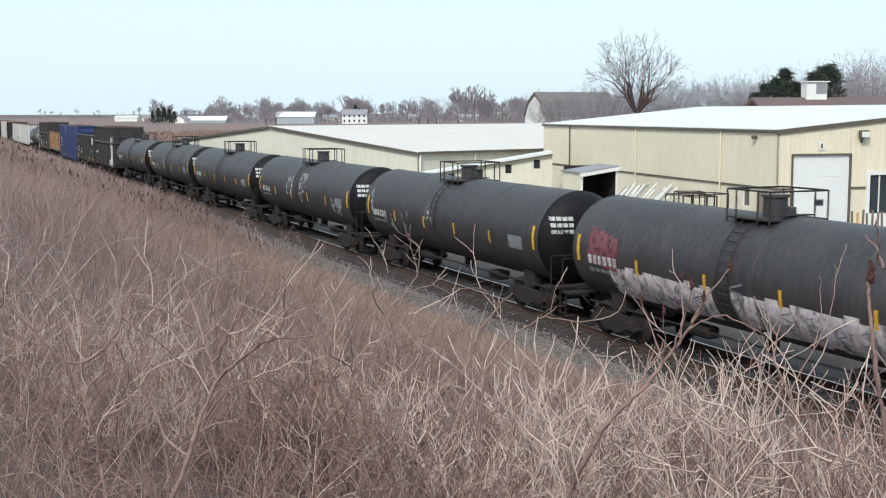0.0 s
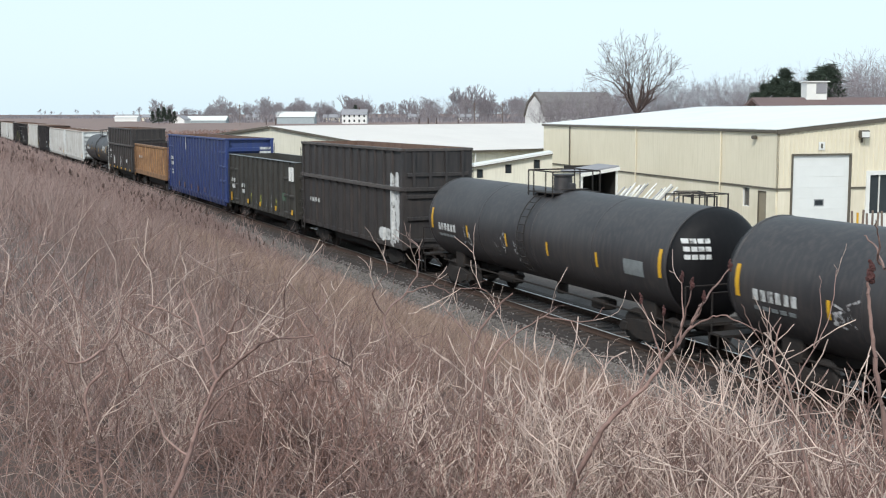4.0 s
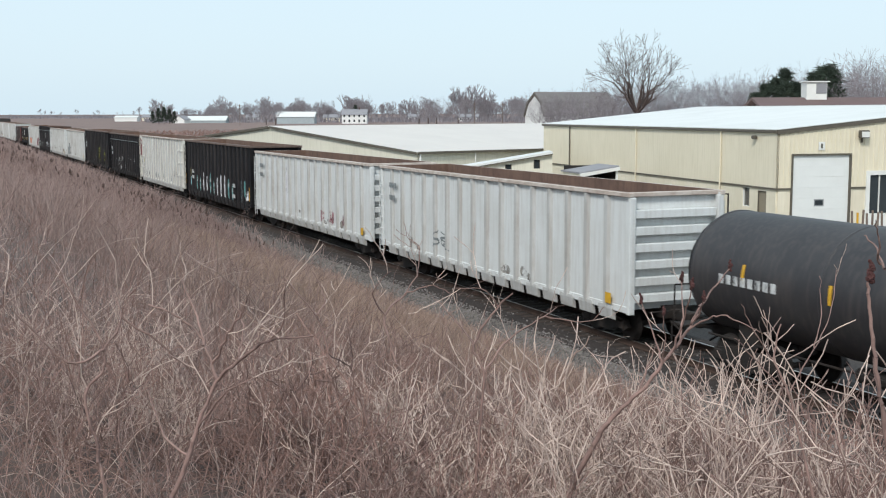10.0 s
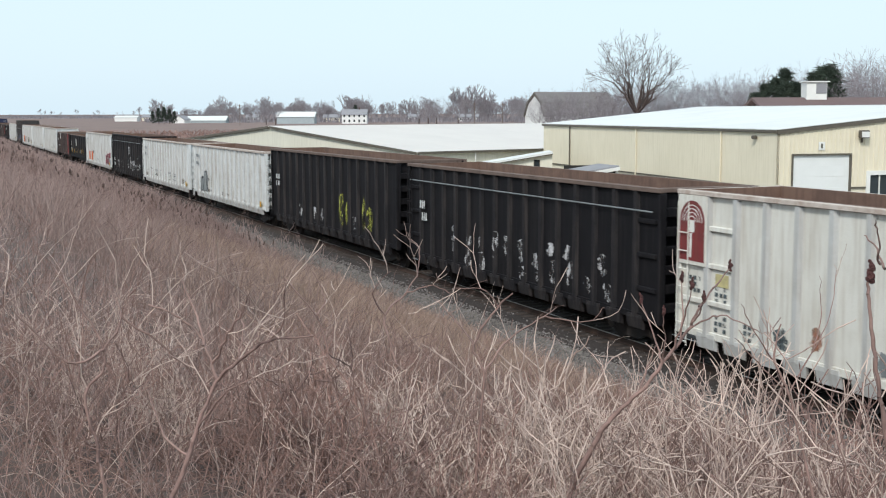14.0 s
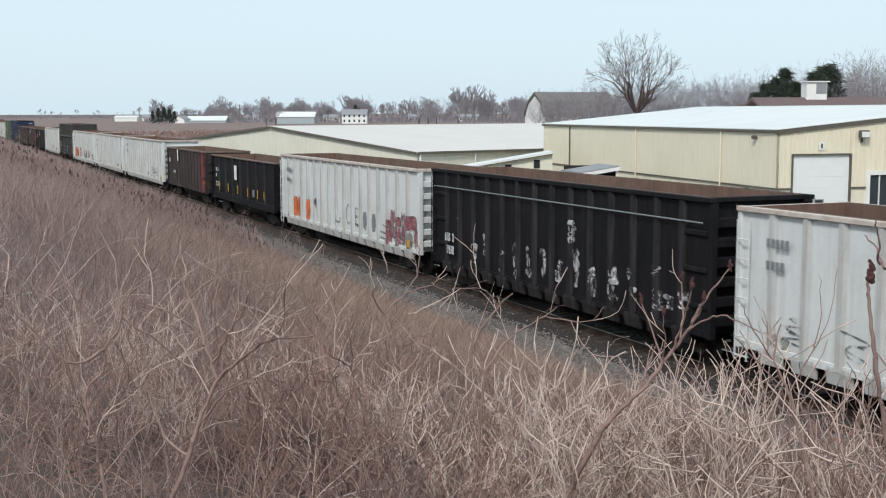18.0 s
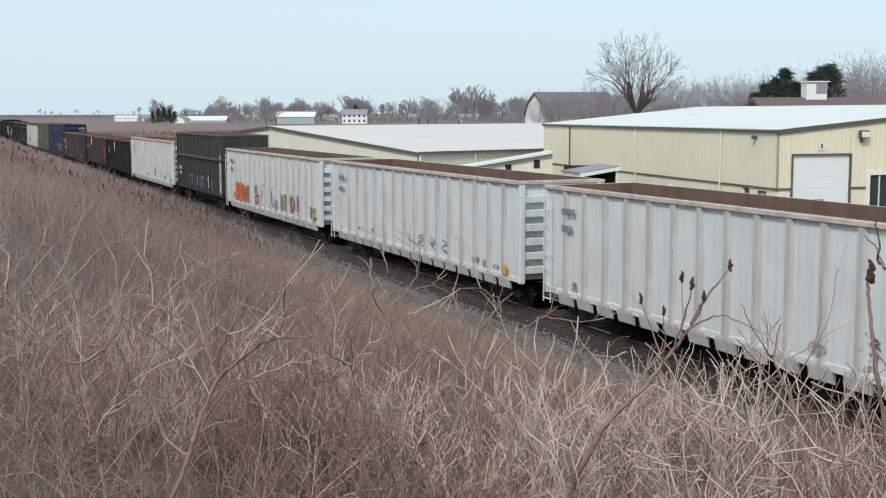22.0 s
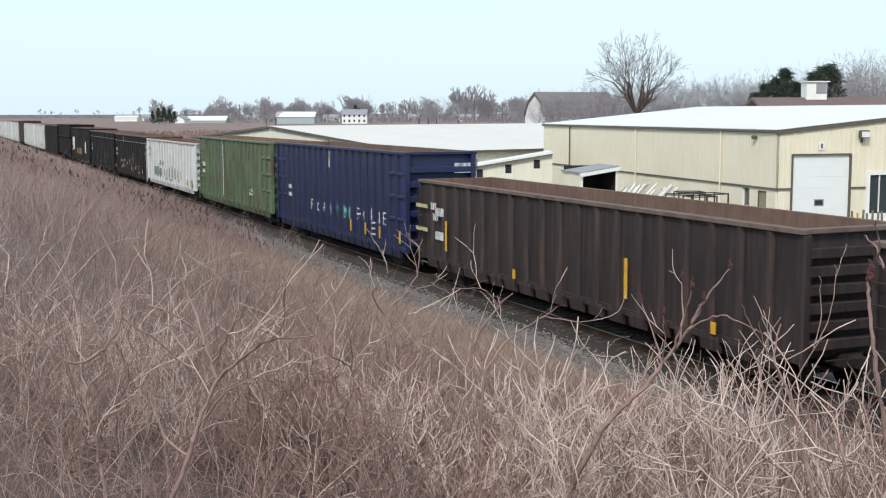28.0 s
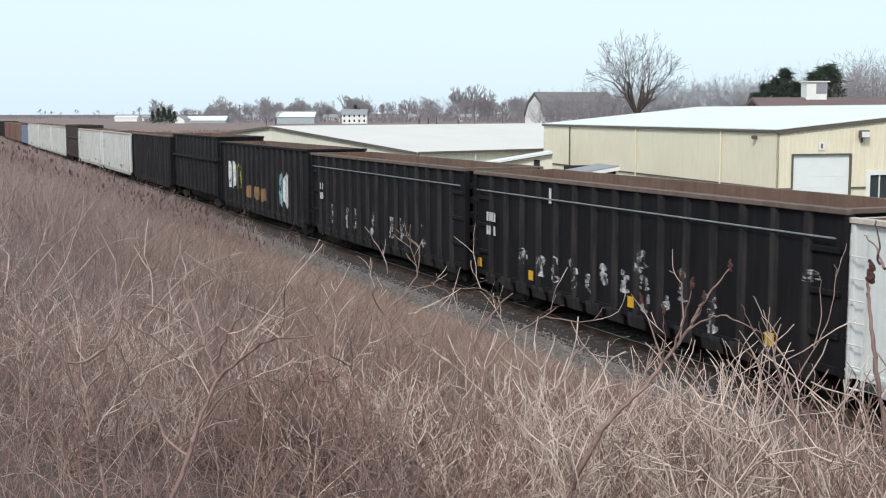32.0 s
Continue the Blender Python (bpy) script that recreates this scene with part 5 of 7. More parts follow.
    mark(c, "blob", 1.6, 1.6, 0.6, 0.6, M_CYAN, "light blue graffiti")
    for u, z in ((2.7, 2.3), (2.68, 1.92), (14.5, 1.94), (14.5, 1.3)):
        mark(c, "bar", u, z, 0.62, 0.22, M_MARK, "white stencil plate", x=-1.55)
    reflectors(c, (18.2,), 1.64, 0.8)
    reflectors(c, (0.3,), 1.7, 0.7)
    c = couple(gondola("cream-white gondola car with rust-streaked panelled ends", 18.4, 4.45, M_CREAM, 17, rail=M_WHITERAIL, feet=True, z0=0.95, end_bays=2, emblem=True), 300.4, 18.4)
    yc = c["half"] - 0.63
    part("end_panel", boxes((-1.556, -1.5, yc - 0.58, yc + 0.6, 2.62, 4.33), bevel=0.01), M_CREAM, c)
    arch = [(-0.5, 2.72), (0.5, 2.72)] + [(0.5 * math.cos(t), 3.7 + 0.5 * math.sin(t)) for t in [k * math.pi / 12 for k in range(13)]]
    part("emblem_panel", turn(poly_prism(arch, "x", -0.006, 0.0), pose(-1.556, yc, 0)), M_RED, c, "faded red round-topped painted panel")
    on_sheet = lambda a, b, q: (-1.556 - q, yc + a, b)
    for i, r in enumerate((0.14, 0.23, 0.32, 0.41)):
        bm = bmesh.new()
        ribbon(bm, [(r * math.cos(t), 3.68 + r * math.sin(t)) for t in [k * math.pi / 12 for k in range(13)]], 0.025, on_sheet, 0.012)
        part("emblem_ring", bm, M_WHITETRIM, c)
    bm = bmesh.new()
    ribbon(bm, [(0.0, 3.42), (0.0, 3.72)], 0.22, on_sheet, 0.011)
    ribbon(bm, [(0.05, 2.8), (0.03, 3.4)], 0.1, on_sheet, 0.0125)
    part("emblem_stem", bm, M_WHITETRIM, c)
    for u, z in ((0.65, 2.3), (1.7, 2.15), (1.7, 1.45), (2.8, 1.4), (3.9, 1.3), (14.6, 1.9), (15.7, 1.9)):
        stencil(c, u - 0.25, z, 0.5, 0.1, M_DKSPRAY, 3, x=-1.458)
    mark(c, "bar", 1.73, 2.35, 0.5, 0.3, M_CREAMBOX, "yellowed stencil box", x=-1.458)
    for i in (3, 6, 7, 9, 12):
        mark(c, "tag", 0.66 + i * 1.07, 1.35, 0.45, 0.4 + 0.2 * (i % 3), M_DKSPRAY if i % 2 else M_GREYMARK, "dark scrawl along the lower side")
    mark(c, "blob", 5.0, 1.5, 0.4, 0.5, M_RUSTPATCH, "rusty graze")
    stripe = "black ribbed gondola car with a thin pale side pipe"
    c = couple(gondola(stripe, 17.2, 4.4, M_BLACK, 16, rail=M_RAILDIRT, feet=True, z0=0.95, stripe=True, end_bays=1), 318.4, 17.2)
    stencil(c, 1.2, 2.9, 0.7, 0.3, M_MARK, 2)
    for i, (u, z, h) in enumerate(((4.2, 1.72, 1.21), (5.45, 1.56, 1.03), (6.55, 1.62, 1.06), (7.63, 2.03, 0.88), (8.38, 2.0, 0.64), (9.34, 2.06, 0.55), (9.47, 1.44, 0.72), (10.42, 1.55, 0.88), (11.32, 2.22, 0.42), (11.4, 1.58, 0.69), (12.29, 2.24, 0.42), (12.46, 1.64, 0.67), (13.42, 1.42, 0.49), (14.43, 1.88, 0.22), (14.6, 1.35, 0.47), (14.27, 2.17, 0.47))):
        scuffs(c, u, z, 0.5, h, M_SILVER, "worn pale graffiti between the posts")
    c = couple(gondola(dark, 18.6, 4.45, M_BLACK, 16, rail=M_RAILDIRT, feet=True, z0=0.95), 338.3, 18.6)
    stencil(c, 1.1, 3.0, 0.7, 0.24, M_MARK, 2)
    for u in (11.6, 14.6):
        mark(c, "blob", u, 2.0, 0.55, 1.3, M_LIME, "yellow-green graffiti letter")
        mark(c, "blob", u + 0.75, 1.85, 0.5, 1.0, M_LIME, "yellow-green graffiti letter")
    for u in (5.0, 7.2, 9.0, 13.2):
        mark(c, "tag", u, 1.5, 0.5, 0.6, M_SILVER)
    white_car(358.6)
    c = TRAIN[-1][0]
    bubble(c, 2.75, 1.55, 0.9, 0.9, M_GREYMARK, M_BLACKSPRAY, "grey graffiti with thick black outline", 0.13)
    bubble(c, 3.5, 1.75, 1.0, 1.3, M_GREYMARK, M_BLACKSPRAY, "grey graffiti with thick black outline", 0.13)
    letter(c, 4.4, 1.8, 0.6, 0.9, M_BLACKSPRAY, "black graffiti strokes", 0.1)
    mark(c, "blob", 5.2, 1.8, 0.5, 0.8, M_OLIVETAN, "olive graffiti")
    c = white_car(379.1)
    for i in range(7):
        letter(c, 2.0 + i * 1.9, 1.55, 1.1, 0.6, M_DKSPRAY, "thin dark looping graffiti", 0.05)
    c = couple(gondola(stripe, 17.0, 4.3, M_BLACK, 15, feet=True, z0=0.95, stripe=True, end_bays=1), 396.9, 17.0)
    for i, (u, z, h) in enumerate(((2.23, 2.36, 0.6), (3.51, 1.39, 0.98), (4.45, 1.88, 0.77), (5.62, 1.49, 0.84), (6.63, 1.61, 1.18), (7.49, 1.66, 0.89), (8.5, 1.78, 0.86), (9.49, 1.64, 0.68), (10.31, 2.9, 0.66), (10.46, 1.84, 1.15), (11.52, 1.57, 0.8), (12.52, 1.62, 0.94), (13.43, 2.05, 0.3), (13.61, 1.5, 0.38), (14.58, 2.26, 0.29), (14.73, 1.52, 0.51), (15.25, 1.52, 0.36), (15.98, 1.66, 0.42))):
        scuffs(c, u, z, 0.5, h, M_SILVER, "worn pale graffiti between the posts")
    stencil(c, 1.2, 1.9, 0.8, 0.3, M_MARK, 2)
    c = white_car(417.3)
    for u, w in ((2.3, 0.7), (3.0, 0.72), (4.5, 0.5)):
        bubble(c, u, 1.62, w, 0.95, M_ORSPRAY, M_DKSPRAY, "orange graffiti letters", 0.04)
    letter(c, 5.76, 1.78, 0.4, 1.0, M_DKSPRAY, "dark painted stroke", 0.08, [[(5.6, 1.3), (5.74, 2.25), (5.92, 1.3)]])
    arc = lambda u, z, r, q, a0, a1: [(u + r * math.cos(a0 + (a1 - a0) * k / 10), z + q * math.sin(a0 + (a1 - a0) * k / 10)) for k in range(11)]
    letter(c, 9.2, 1.64, 0.4, 0.6, M_GREYMARK, "grey curved painted stroke", 0.09, [arc(9.1, 1.6, 0.22, 0.24, 3.3, 6.3)])
    letter(c, 10.39, 1.83, 0.5, 0.85, M_DKSPRAY, "dark painted letter", 0.12, [arc(10.48, 1.83, 0.27, 0.42, 0.9, 5.4)])
    letter(c, 11.58, 1.81, 0.4, 0.8, M_DKSPRAY, "dark painted letter", 0.12, [[(11.42, 1.42), (11.42, 2.2)], [(11.42, 2.17), (11.8, 2.14)], [(11.42, 1.83), (11.74, 1.8)], [(11.42, 1.46), (11.8, 1.44)]])
    for u in (12.6, 13.7):
        mark(c, "blob", u, 1.72, 0.5, 0.75, M_GREYMARK, "smudged grey patch")
    letter(c, 14.8, 1.5, 0.6, 0.7, M_DKSPRAY, "dark graffiti strokes", 0.09, [[(14.5, 1.75), (15.1, 1.68)], [(14.5, 1.45), (15.1, 1.4)], [(14.5, 1.2), (15.05, 1.18)]])
    for u, z, w, h, m in ((15.5, 1.5, 0.75, 0.95, M_PINK), (15.95, 1.85, 0.6, 1.1, M_ROSE), (16.55, 1.6, 0.6, 1.1, M_PINK), (17.05, 1.72, 0.5, 1.25, M_ROSE), (17.9, 2.05, 1.2, 0.55, M_PINK), (18.4, 1.5, 0.4, 0.7, M_PINK)):
        bubble(c, u, z, w, h, m, M_DKSPRAY, "dusky pink graffiti letters", 0.04)
    mark(c, "blob", 17.8, 1.35, 0.55, 0.6, M_GREYMARK, "scraped grey patch")
    c = couple(gondola("low black gondola car with white placard", 15.0, 3.65, M_BLACK, 8, heavy_sill=True, z0=1.1, inside=M_INSIDE, rail_h=0.08, rail=M_RAILDIRT), 433.6, 15.0)
    mark(c, "plate", 6.5, 2.75, 0.6, 0.85, M_WHITETRIM, "white placard", x=-1.55)
    stencil(c, 1.3, 2.75, 0.7, 0.22, M_MARK)
    stencil(c, 1.3, 2.4, 0.4, 0.2, M_MARK)
    stencil(c, 1.3, 1.95, 0.8, 0.12, M_MARK, 2)
    reflectors(c, (2.3, 4.6, 7.0, 9.4, 11.6, 13.0), 1.75, 0.5, 0.13)
    mark(c, "bar", 10.7, 1.75, 0.45, 0.4, M_GREYMARK, "grey panel", x=-1.55)
    c = couple(gondola("dark brown-black gondola car with a red end panel", 13.5, 3.76, M_BROWN, 13, rail=M_RAILDIRT, z0=1.0, end_bays=1), 449.0, 13.5)
    mark(c, "plate", 4.3, 3.25, 0.36, 0.85, M_WHITETRIM, "white placard", x=-1.55)
    for u in (12.35, 13.05):
        mark(c, "bar", u, 2.3, 0.62, 2.5, M_RED, "faded red panel")
    mark(c, "blob", 12.9, 1.7, 0.4, 0.8, M_LIME)
    stencil(c, 0.9, 2.8, 0.6, 0.3, M_MARK)
    stencil(c, 2.6, 2.0, 0.8, 0.2, M_MARK)
    c = white_car(470.0, 19.6, 4.17)
    for u in (13.6, 14.6, 15.8):
        letter(c, u, 1.6, 0.8, 0.6, M_DKSPRAY, "dark graffiti strokes", 0.07)
    c = white_car(490.5, 19.5, 4.18)
    for u in (10.5, 11.7, 12.8):
        letter(c, u, 1.5, 0.8, 0.5, M_GREYMARK, "grey thin scrawl", 0.06)
    c = white_car(511.2, 19.6, 4.17)
    for u, w in ((2.6, 0.85), (3.4, 0.8), (4.2, 0.8), (5.0, 0.8)):
        bubble(c, u, 1.62, w, 1.05, M_ORSPRAY, M_DKSPRAY, "orange graffiti letters with thin dark outlines", 0.045)
    mark(c, "blob", 6.9, 2.0, 0.4, 0.5, M_RUSTPATCH, "salmon graffiti")
    mark(c, "blob", 7.1, 1.4, 0.7, 0.7, M_ROSE, "faded mauve graffiti")
    for u, w in ((8.3, 0.75), (9.5, 0.55), (10.5, 0.8)):
        bubble(c, u, 1.75, w, 1.1, M_WHITESPRAY, M_DKSPRAY, "white graffiti letters with dark outlines", 0.06)
    mark(c, "blob", 11.0, 1.4, 0.6, 0.6, M_GREYMARK, "grey smudge")
    for u, w, h, m in ((12.05, 0.6, 0.97, M_OLIVETAN), (12.75, 0.55, 0.9, M_OLIVETAN), (14.0, 1.0, 0.85, M_RUSTPATCH), (15.1, 0.75, 1.05, M_RUSTPATCH)):
        bubble(c, u, 1.62, w, h, m, M_DKSPRAY, "tan and salmon graffiti letters", 0.05)
    letter(c, 16.2, 1.9, 0.6, 0.6, M_DKSPRAY, "thin dark outline", 0.04, [[(15.6, 2.1), (16.1, 2.2), (16.5, 2.0), (16.5, 1.6)]])
    for u in (17.2, 17.8):
        mark(c, "blob", u, 1.45, 0.6, 0.6, M_GRIME, "grey smudges")
    c = couple(gondola(tall, 14.3, 4.92, M_DARK, 12, rail=M_DARKRAIL, belt=True, z0=1.05), 526.7, 14.3)
    mark(c, "blob", 13.6, 2.4, 0.6, 2.4, M_MARK, "flaking white paint patch")
    stencil(c, 1.0, 2.4, 0.9, 0.24, M_MARK, 2)
    for k in range(9):
        scuffs(c, 4.2 + 0.86 * k, 1.6 + 0.12 * (k % 2), 0.6, 0.75, M_WHITESPRAY if k % 4 == 3 else M_BLUESPRAY, "faint blue graffiti")
    reflectors(c, (6.5,), 4.86, 0.12, 0.5)
    c = white_car(547.6, 19.8, 4.2, paint=M_WHITE)
    for i in range(6):
        scuffs(c, 4.0 + i * 2.4, 1.6, 0.4, 0.6, M_BLUESPRAY, "faint violet-blue smudges")
    c = couple(gondola("black gondola car with white placard", 14.4, 3.7, M_BLACK, 10, z0=1.0, heavy_sill=True), 562.8, 14.4)
    mark(c, "plate", 5.0, 3.1, 0.3, 0.8, M_WHITETRIM, "white placard", x=-1.55)
    stencil(c, 1.0, 2.8, 0.6, 0.2, M_MARK, 2)
    mark(c, "blob", 12.6, 1.5, 0.4, 0.5, M_MARK)
    c = couple(gondola("dark brown gondola car with a maroon end and placard", 15.4, 3.8, M_BROWN, 13, rail=M_RAILDIRT, z0=1.0), 579.6, 15.4)
    mark(c, "plate", 4.6, 3.2, 0.5, 0.8, M_WHITETRIM, "white placard", x=-1.55)
    for u in (13.9, 14.8):
        mark(c, "bar", u, 2.3, 0.7, 2.4, M_RED, "faded maroon panel")
    stencil(c, 1.0, 2.6, 0.9, 0.26, M_MARK)
    c = couple(gondola("long dark brown gondola car with pale yellow grab bars", 21.6, 3.84, M_BROWN, 20, rail=M_RAILDIRT, z0=0.95, feet=True), 603.2, 21.6)
    stencil(c, 1.2, 2.9, 0.7, 0.26, M_MARK, 2)
    reflectors(c, (2.6, 14.6), 1.9, 1.1, 0.16)
    reflectors(c, (8.0, 18.5), 1.2, 0.3, 0.2)
    for z in (2.87, 2.0):
        mark(c, "plate", 0.5, z, 1.1, 0.14, M_CREAMBOX, "pale yellow grab bar", x=-1.62)
        mark(c, "bar", 2.0, z - 0.15, 0.75, 0.3, M_MARK, "white stencil panel", x=-1.55)
    c = couple(gondola("deep blue high-sided gondola car", 18.4, 4.8, M_NAVY, 20, z0=0.9, end_bays=2, feet=True), 623.0, 18.4)
    mark(c, "plate", 9.0, 4.2, 0.16, 0.75, M_MARK, "white painted stripe", x=-1.55)
    for z in (2.6, 2.2):
        mark(c, "bar", 2.6, z, 0.55, 0.2, M_MARK, "white stencil plate", x=-1.55)
    reflectors(c, (11.96, 13.85, 15.58, 17.85), 1.42, 0.5, 0.18)
    strokes = {"F": [[(0, 0), (0, 1)], [(0, 0.97), (0.7, 0.97)], [(0, 0.55), (0.5, 0.55)]], "o": [[(0.35 + 0.35 * math.cos(t), 0.35 + 0.35 * math.sin(t)) for t in [k * 0.63 for k in range(11)]]],
               "r": [[(0.1, 0), (0.35, 0.9)], [(0.0, 0.35), (0.6, 0.4)]], "C": [[(0.45 + 0.45 * math.cos(t), 0.5 + 0.5 * math.sin(t)) for t in [0.8 + k * 0.47 for k in range(11)]], [(0.45, 0.45), (0.9, 0.45)]],
               "H": [[(0, 0), (0, 1)], [(0.6, 0), (0.6, 1)], [(0, 0.5), (0.6, 0.5)]], "M": [[(0, 0), (0.1, 1), (0.35, 0.4), (0.6, 1), (0.7, 0)]], "E": [[(0, 0), (0, 1)], [(0, 0.97), (0.6, 0.97)], [(0, 0.5), (0.5, 0.5)], [(0, 0.03), (0.6, 0.03)]]}
    for k, u, z in (("F", 5.05, 1.65), ("o", 6.05, 1.68), ("r", 6.95, 1.7), ("C", 11.75, 1.75), ("o", 12.55, 1.78), ("H", 13.55, 1.85), ("M", 14.45, 1.75), ("E", 14.98, 1.75), ("E", 13.75, 1.25)):
        letter(c, u + 0.8, z, 0.5, 0.5, M_WHITESPRAY, "white hand-painted letter", 0.075, [[(u + 0.8 + 0.5 * a, z + 0.5 * b) for a, b in q] for q in strokes[k]])
    for u in (8.2, 9.15, 10.1, 10.85):
        mark(c, "blob", u + 0.8, 1.93, 0.5, 0.6, M_TEALSPRAY, "teal overpainted patch")
    part("end_stencil", boxes((0.6, 1.3, -9.15, -9.14, 4.2, 4.34), (0.6, 1.3, -9.15, -9.14, 3.95, 4.1)), M_MARK, c)
    c = couple(gondola("green high-sided gondola car streaked with rust", 18.05, 4.75, M_GREEN, 19, z0=0.95, end_bays=2, feet=True, inside=M_ORANGE, rail=M_TEAL), 642.25, 18.05)
    mark(c, "plate", 7.0, 2.9, 0.16, 3.4, M_MARK, "long white painted stripe", x=-1.55)
    mark(c, "plate", 1.5, 2.95, 0.8, 0.28, M_MARK, "white stencil panel", x=-1.55)
    mark(c, "plate", 1.5, 2.5, 0.8, 0.24, M_MARK, "white stencil panel", x=-1.55)
    stencil(c, 13.4, 1.9, 0.9, 0.14, M_MARK, 2)
    c = white_car(663.1, 19.8, 4.22)
    for u, z, h, m in ((3.58, 1.7, 0.69, M_SAGE), (4.74, 1.7, 0.76, M_SAGE), (5.91, 1.64, 0.66, M_SAGE), (7.16, 1.66, 0.66, M_BLUESPRAY), (8.32, 1.6, 0.7, M_BLUESPRAY), (9.36, 1.7, 0.9, M_SAGE), (10.43, 1.78, 1.15, M_SAGE), (11.56, 1.75, 0.85, M_BLUESPRAY), (12.75, 1.66, 1.1, M_DKSPRAY), (13.7, 1.75, 0.65, M_CREAMBOX)):
        spray(c, "blob", u, z, 0.62, h, m, "rounded grey-green and blue graffiti letters")
        if h > 0.7 and m is not M_CREAMBOX:
            letter(c, u, z, 0.6, h, M_DKSPRAY, "dark edge of the letter", 0.05, [[(u - 0.3, z - 0.4 * h), (u - 0.29, z + 0.25 * h), (u - 0.1, z + 0.48 * h), (u + 0.15, z + 0.44 * h)]], 0.002)
    for u in (5.6, 6.8, 16.4, 17.6):
        mark(c, "blob", u, 2.4 if u < 10 else 1.4, 0.5, 0.4, M_GRIME, "grey smudge")
    c = couple(gondola(stripe, 17.9, 4.37, M_BLACK, 16, rail=M_RAILDIRT, feet=True, z0=0.95, stripe=True, end_bays=1), 680.9, 17.9)
    mark(c, "plate", 5.4, 3.85, 0.14, 0.45, M_MARK, "white stripe", x=-1.55)
    stencil(c, 1.0, 2.9, 0.7, 0.3, M_MARK, 2)
    for i, (u, z, h) in enumerate(((3.56, 1.81, 0.54), (4.69, 1.64, 0.61), (5.55, 1.65, 0.76), (6.67, 1.66, 0.83), (7.55, 1.48, 0.57), (8.4, 1.84, 0.56), (9.43, 1.78, 0.61), (10.24, 2.41, 0.6), (10.34, 1.86, 0.38), (10.41, 1.34, 0.52), (11.46, 1.5, 0.36), (12.17, 2.0, 0.85), (13.35, 1.54, 0.96), (16.79, 2.87, 0.24))):
        scuffs(c, u, z, 0.5, h, M_SILVER, "worn pale graffiti between the posts")
    reflectors(c, (0.5, 4.2, 9.9, 15.6), 1.3, 0.3, 0.3)
    c = couple(gondola(stripe, 17.8, 4.42, M_BLACK, 16, rail=M_RAILDIRT, feet=True, z0=0.95, stripe=True, end_bays=1), 699.5, 17.8)
    stencil(c, 1.4, 2.9, 0.5, 0.3, M_MARK, 2)
    for i in range(7):
        mark(c, "tag", 3.2 + i * 1.7, 1.7, 0.5, 0.9, M_SILVER, "worn pale graffiti")
    c = couple(gondola(dark, 18.6, 4.55, M_BLACK, 17, feet=True, z0=0.95), 718.7, 18.6)
    for u in (2.2, 3.3, 4.6):
        mark(c, "blob", u, 2.6, 0.9, 1.5, M_LIME if u > 4 else M_MARK, "white and yellow graffiti letters")
    for u in (7.0, 8.5, 10.0):
        mark(c, "blob", u, 1.8, 1.2, 0.7, M_ORANGE, "ochre graffiti band")
    for u in (13.6, 14.6):
        mark(c, "blob", u, 2.3, 0.8, 1.7, M_CYAN if u < 14 else M_MARK, "pale blue graffiti letter")
    couple(gondola("black high-sided gondola car with an open upper rail", 14.4, 4.82, M_BLACK, 12, belt=True, z0=1.05), 734.0, 14.4)
    couple(gondola(dark, 17.8, 4.6, M_BLACK, 16, rail=M_RAILDIRT, feet=True, z0=0.95), 753.2, 17.8)
    white_car(772.8, 18.0, 4.5)
    white_car(793.0, 19.5, 4.5)
    couple(gondola(tall, 12.4, 4.85, M_BROWN, 11, belt=True, z0=1.0), 806.3, 12.4)
    white_car(826.6, 19.4, 4.5)
    white_car(846.8, 19.4, 4.5)
    white_car(867.0, 19.4, 4.5)
    couple(gondola("plain grey-blue open gondola car", 15.0, 4.1, M_STEELBLUE, 14), 883.0, 15.0)
    for tr in (899.5, 916.0, 932.5):
        couple(gondola("faded brown open freight car", 15.4, 4.3, M_REDCAR, 14), tr, 15.4)
    couple(gondola(dark, 18.6, 4.4, M_BLACK, 16), 952.0, 18.6)


build_gondolas()


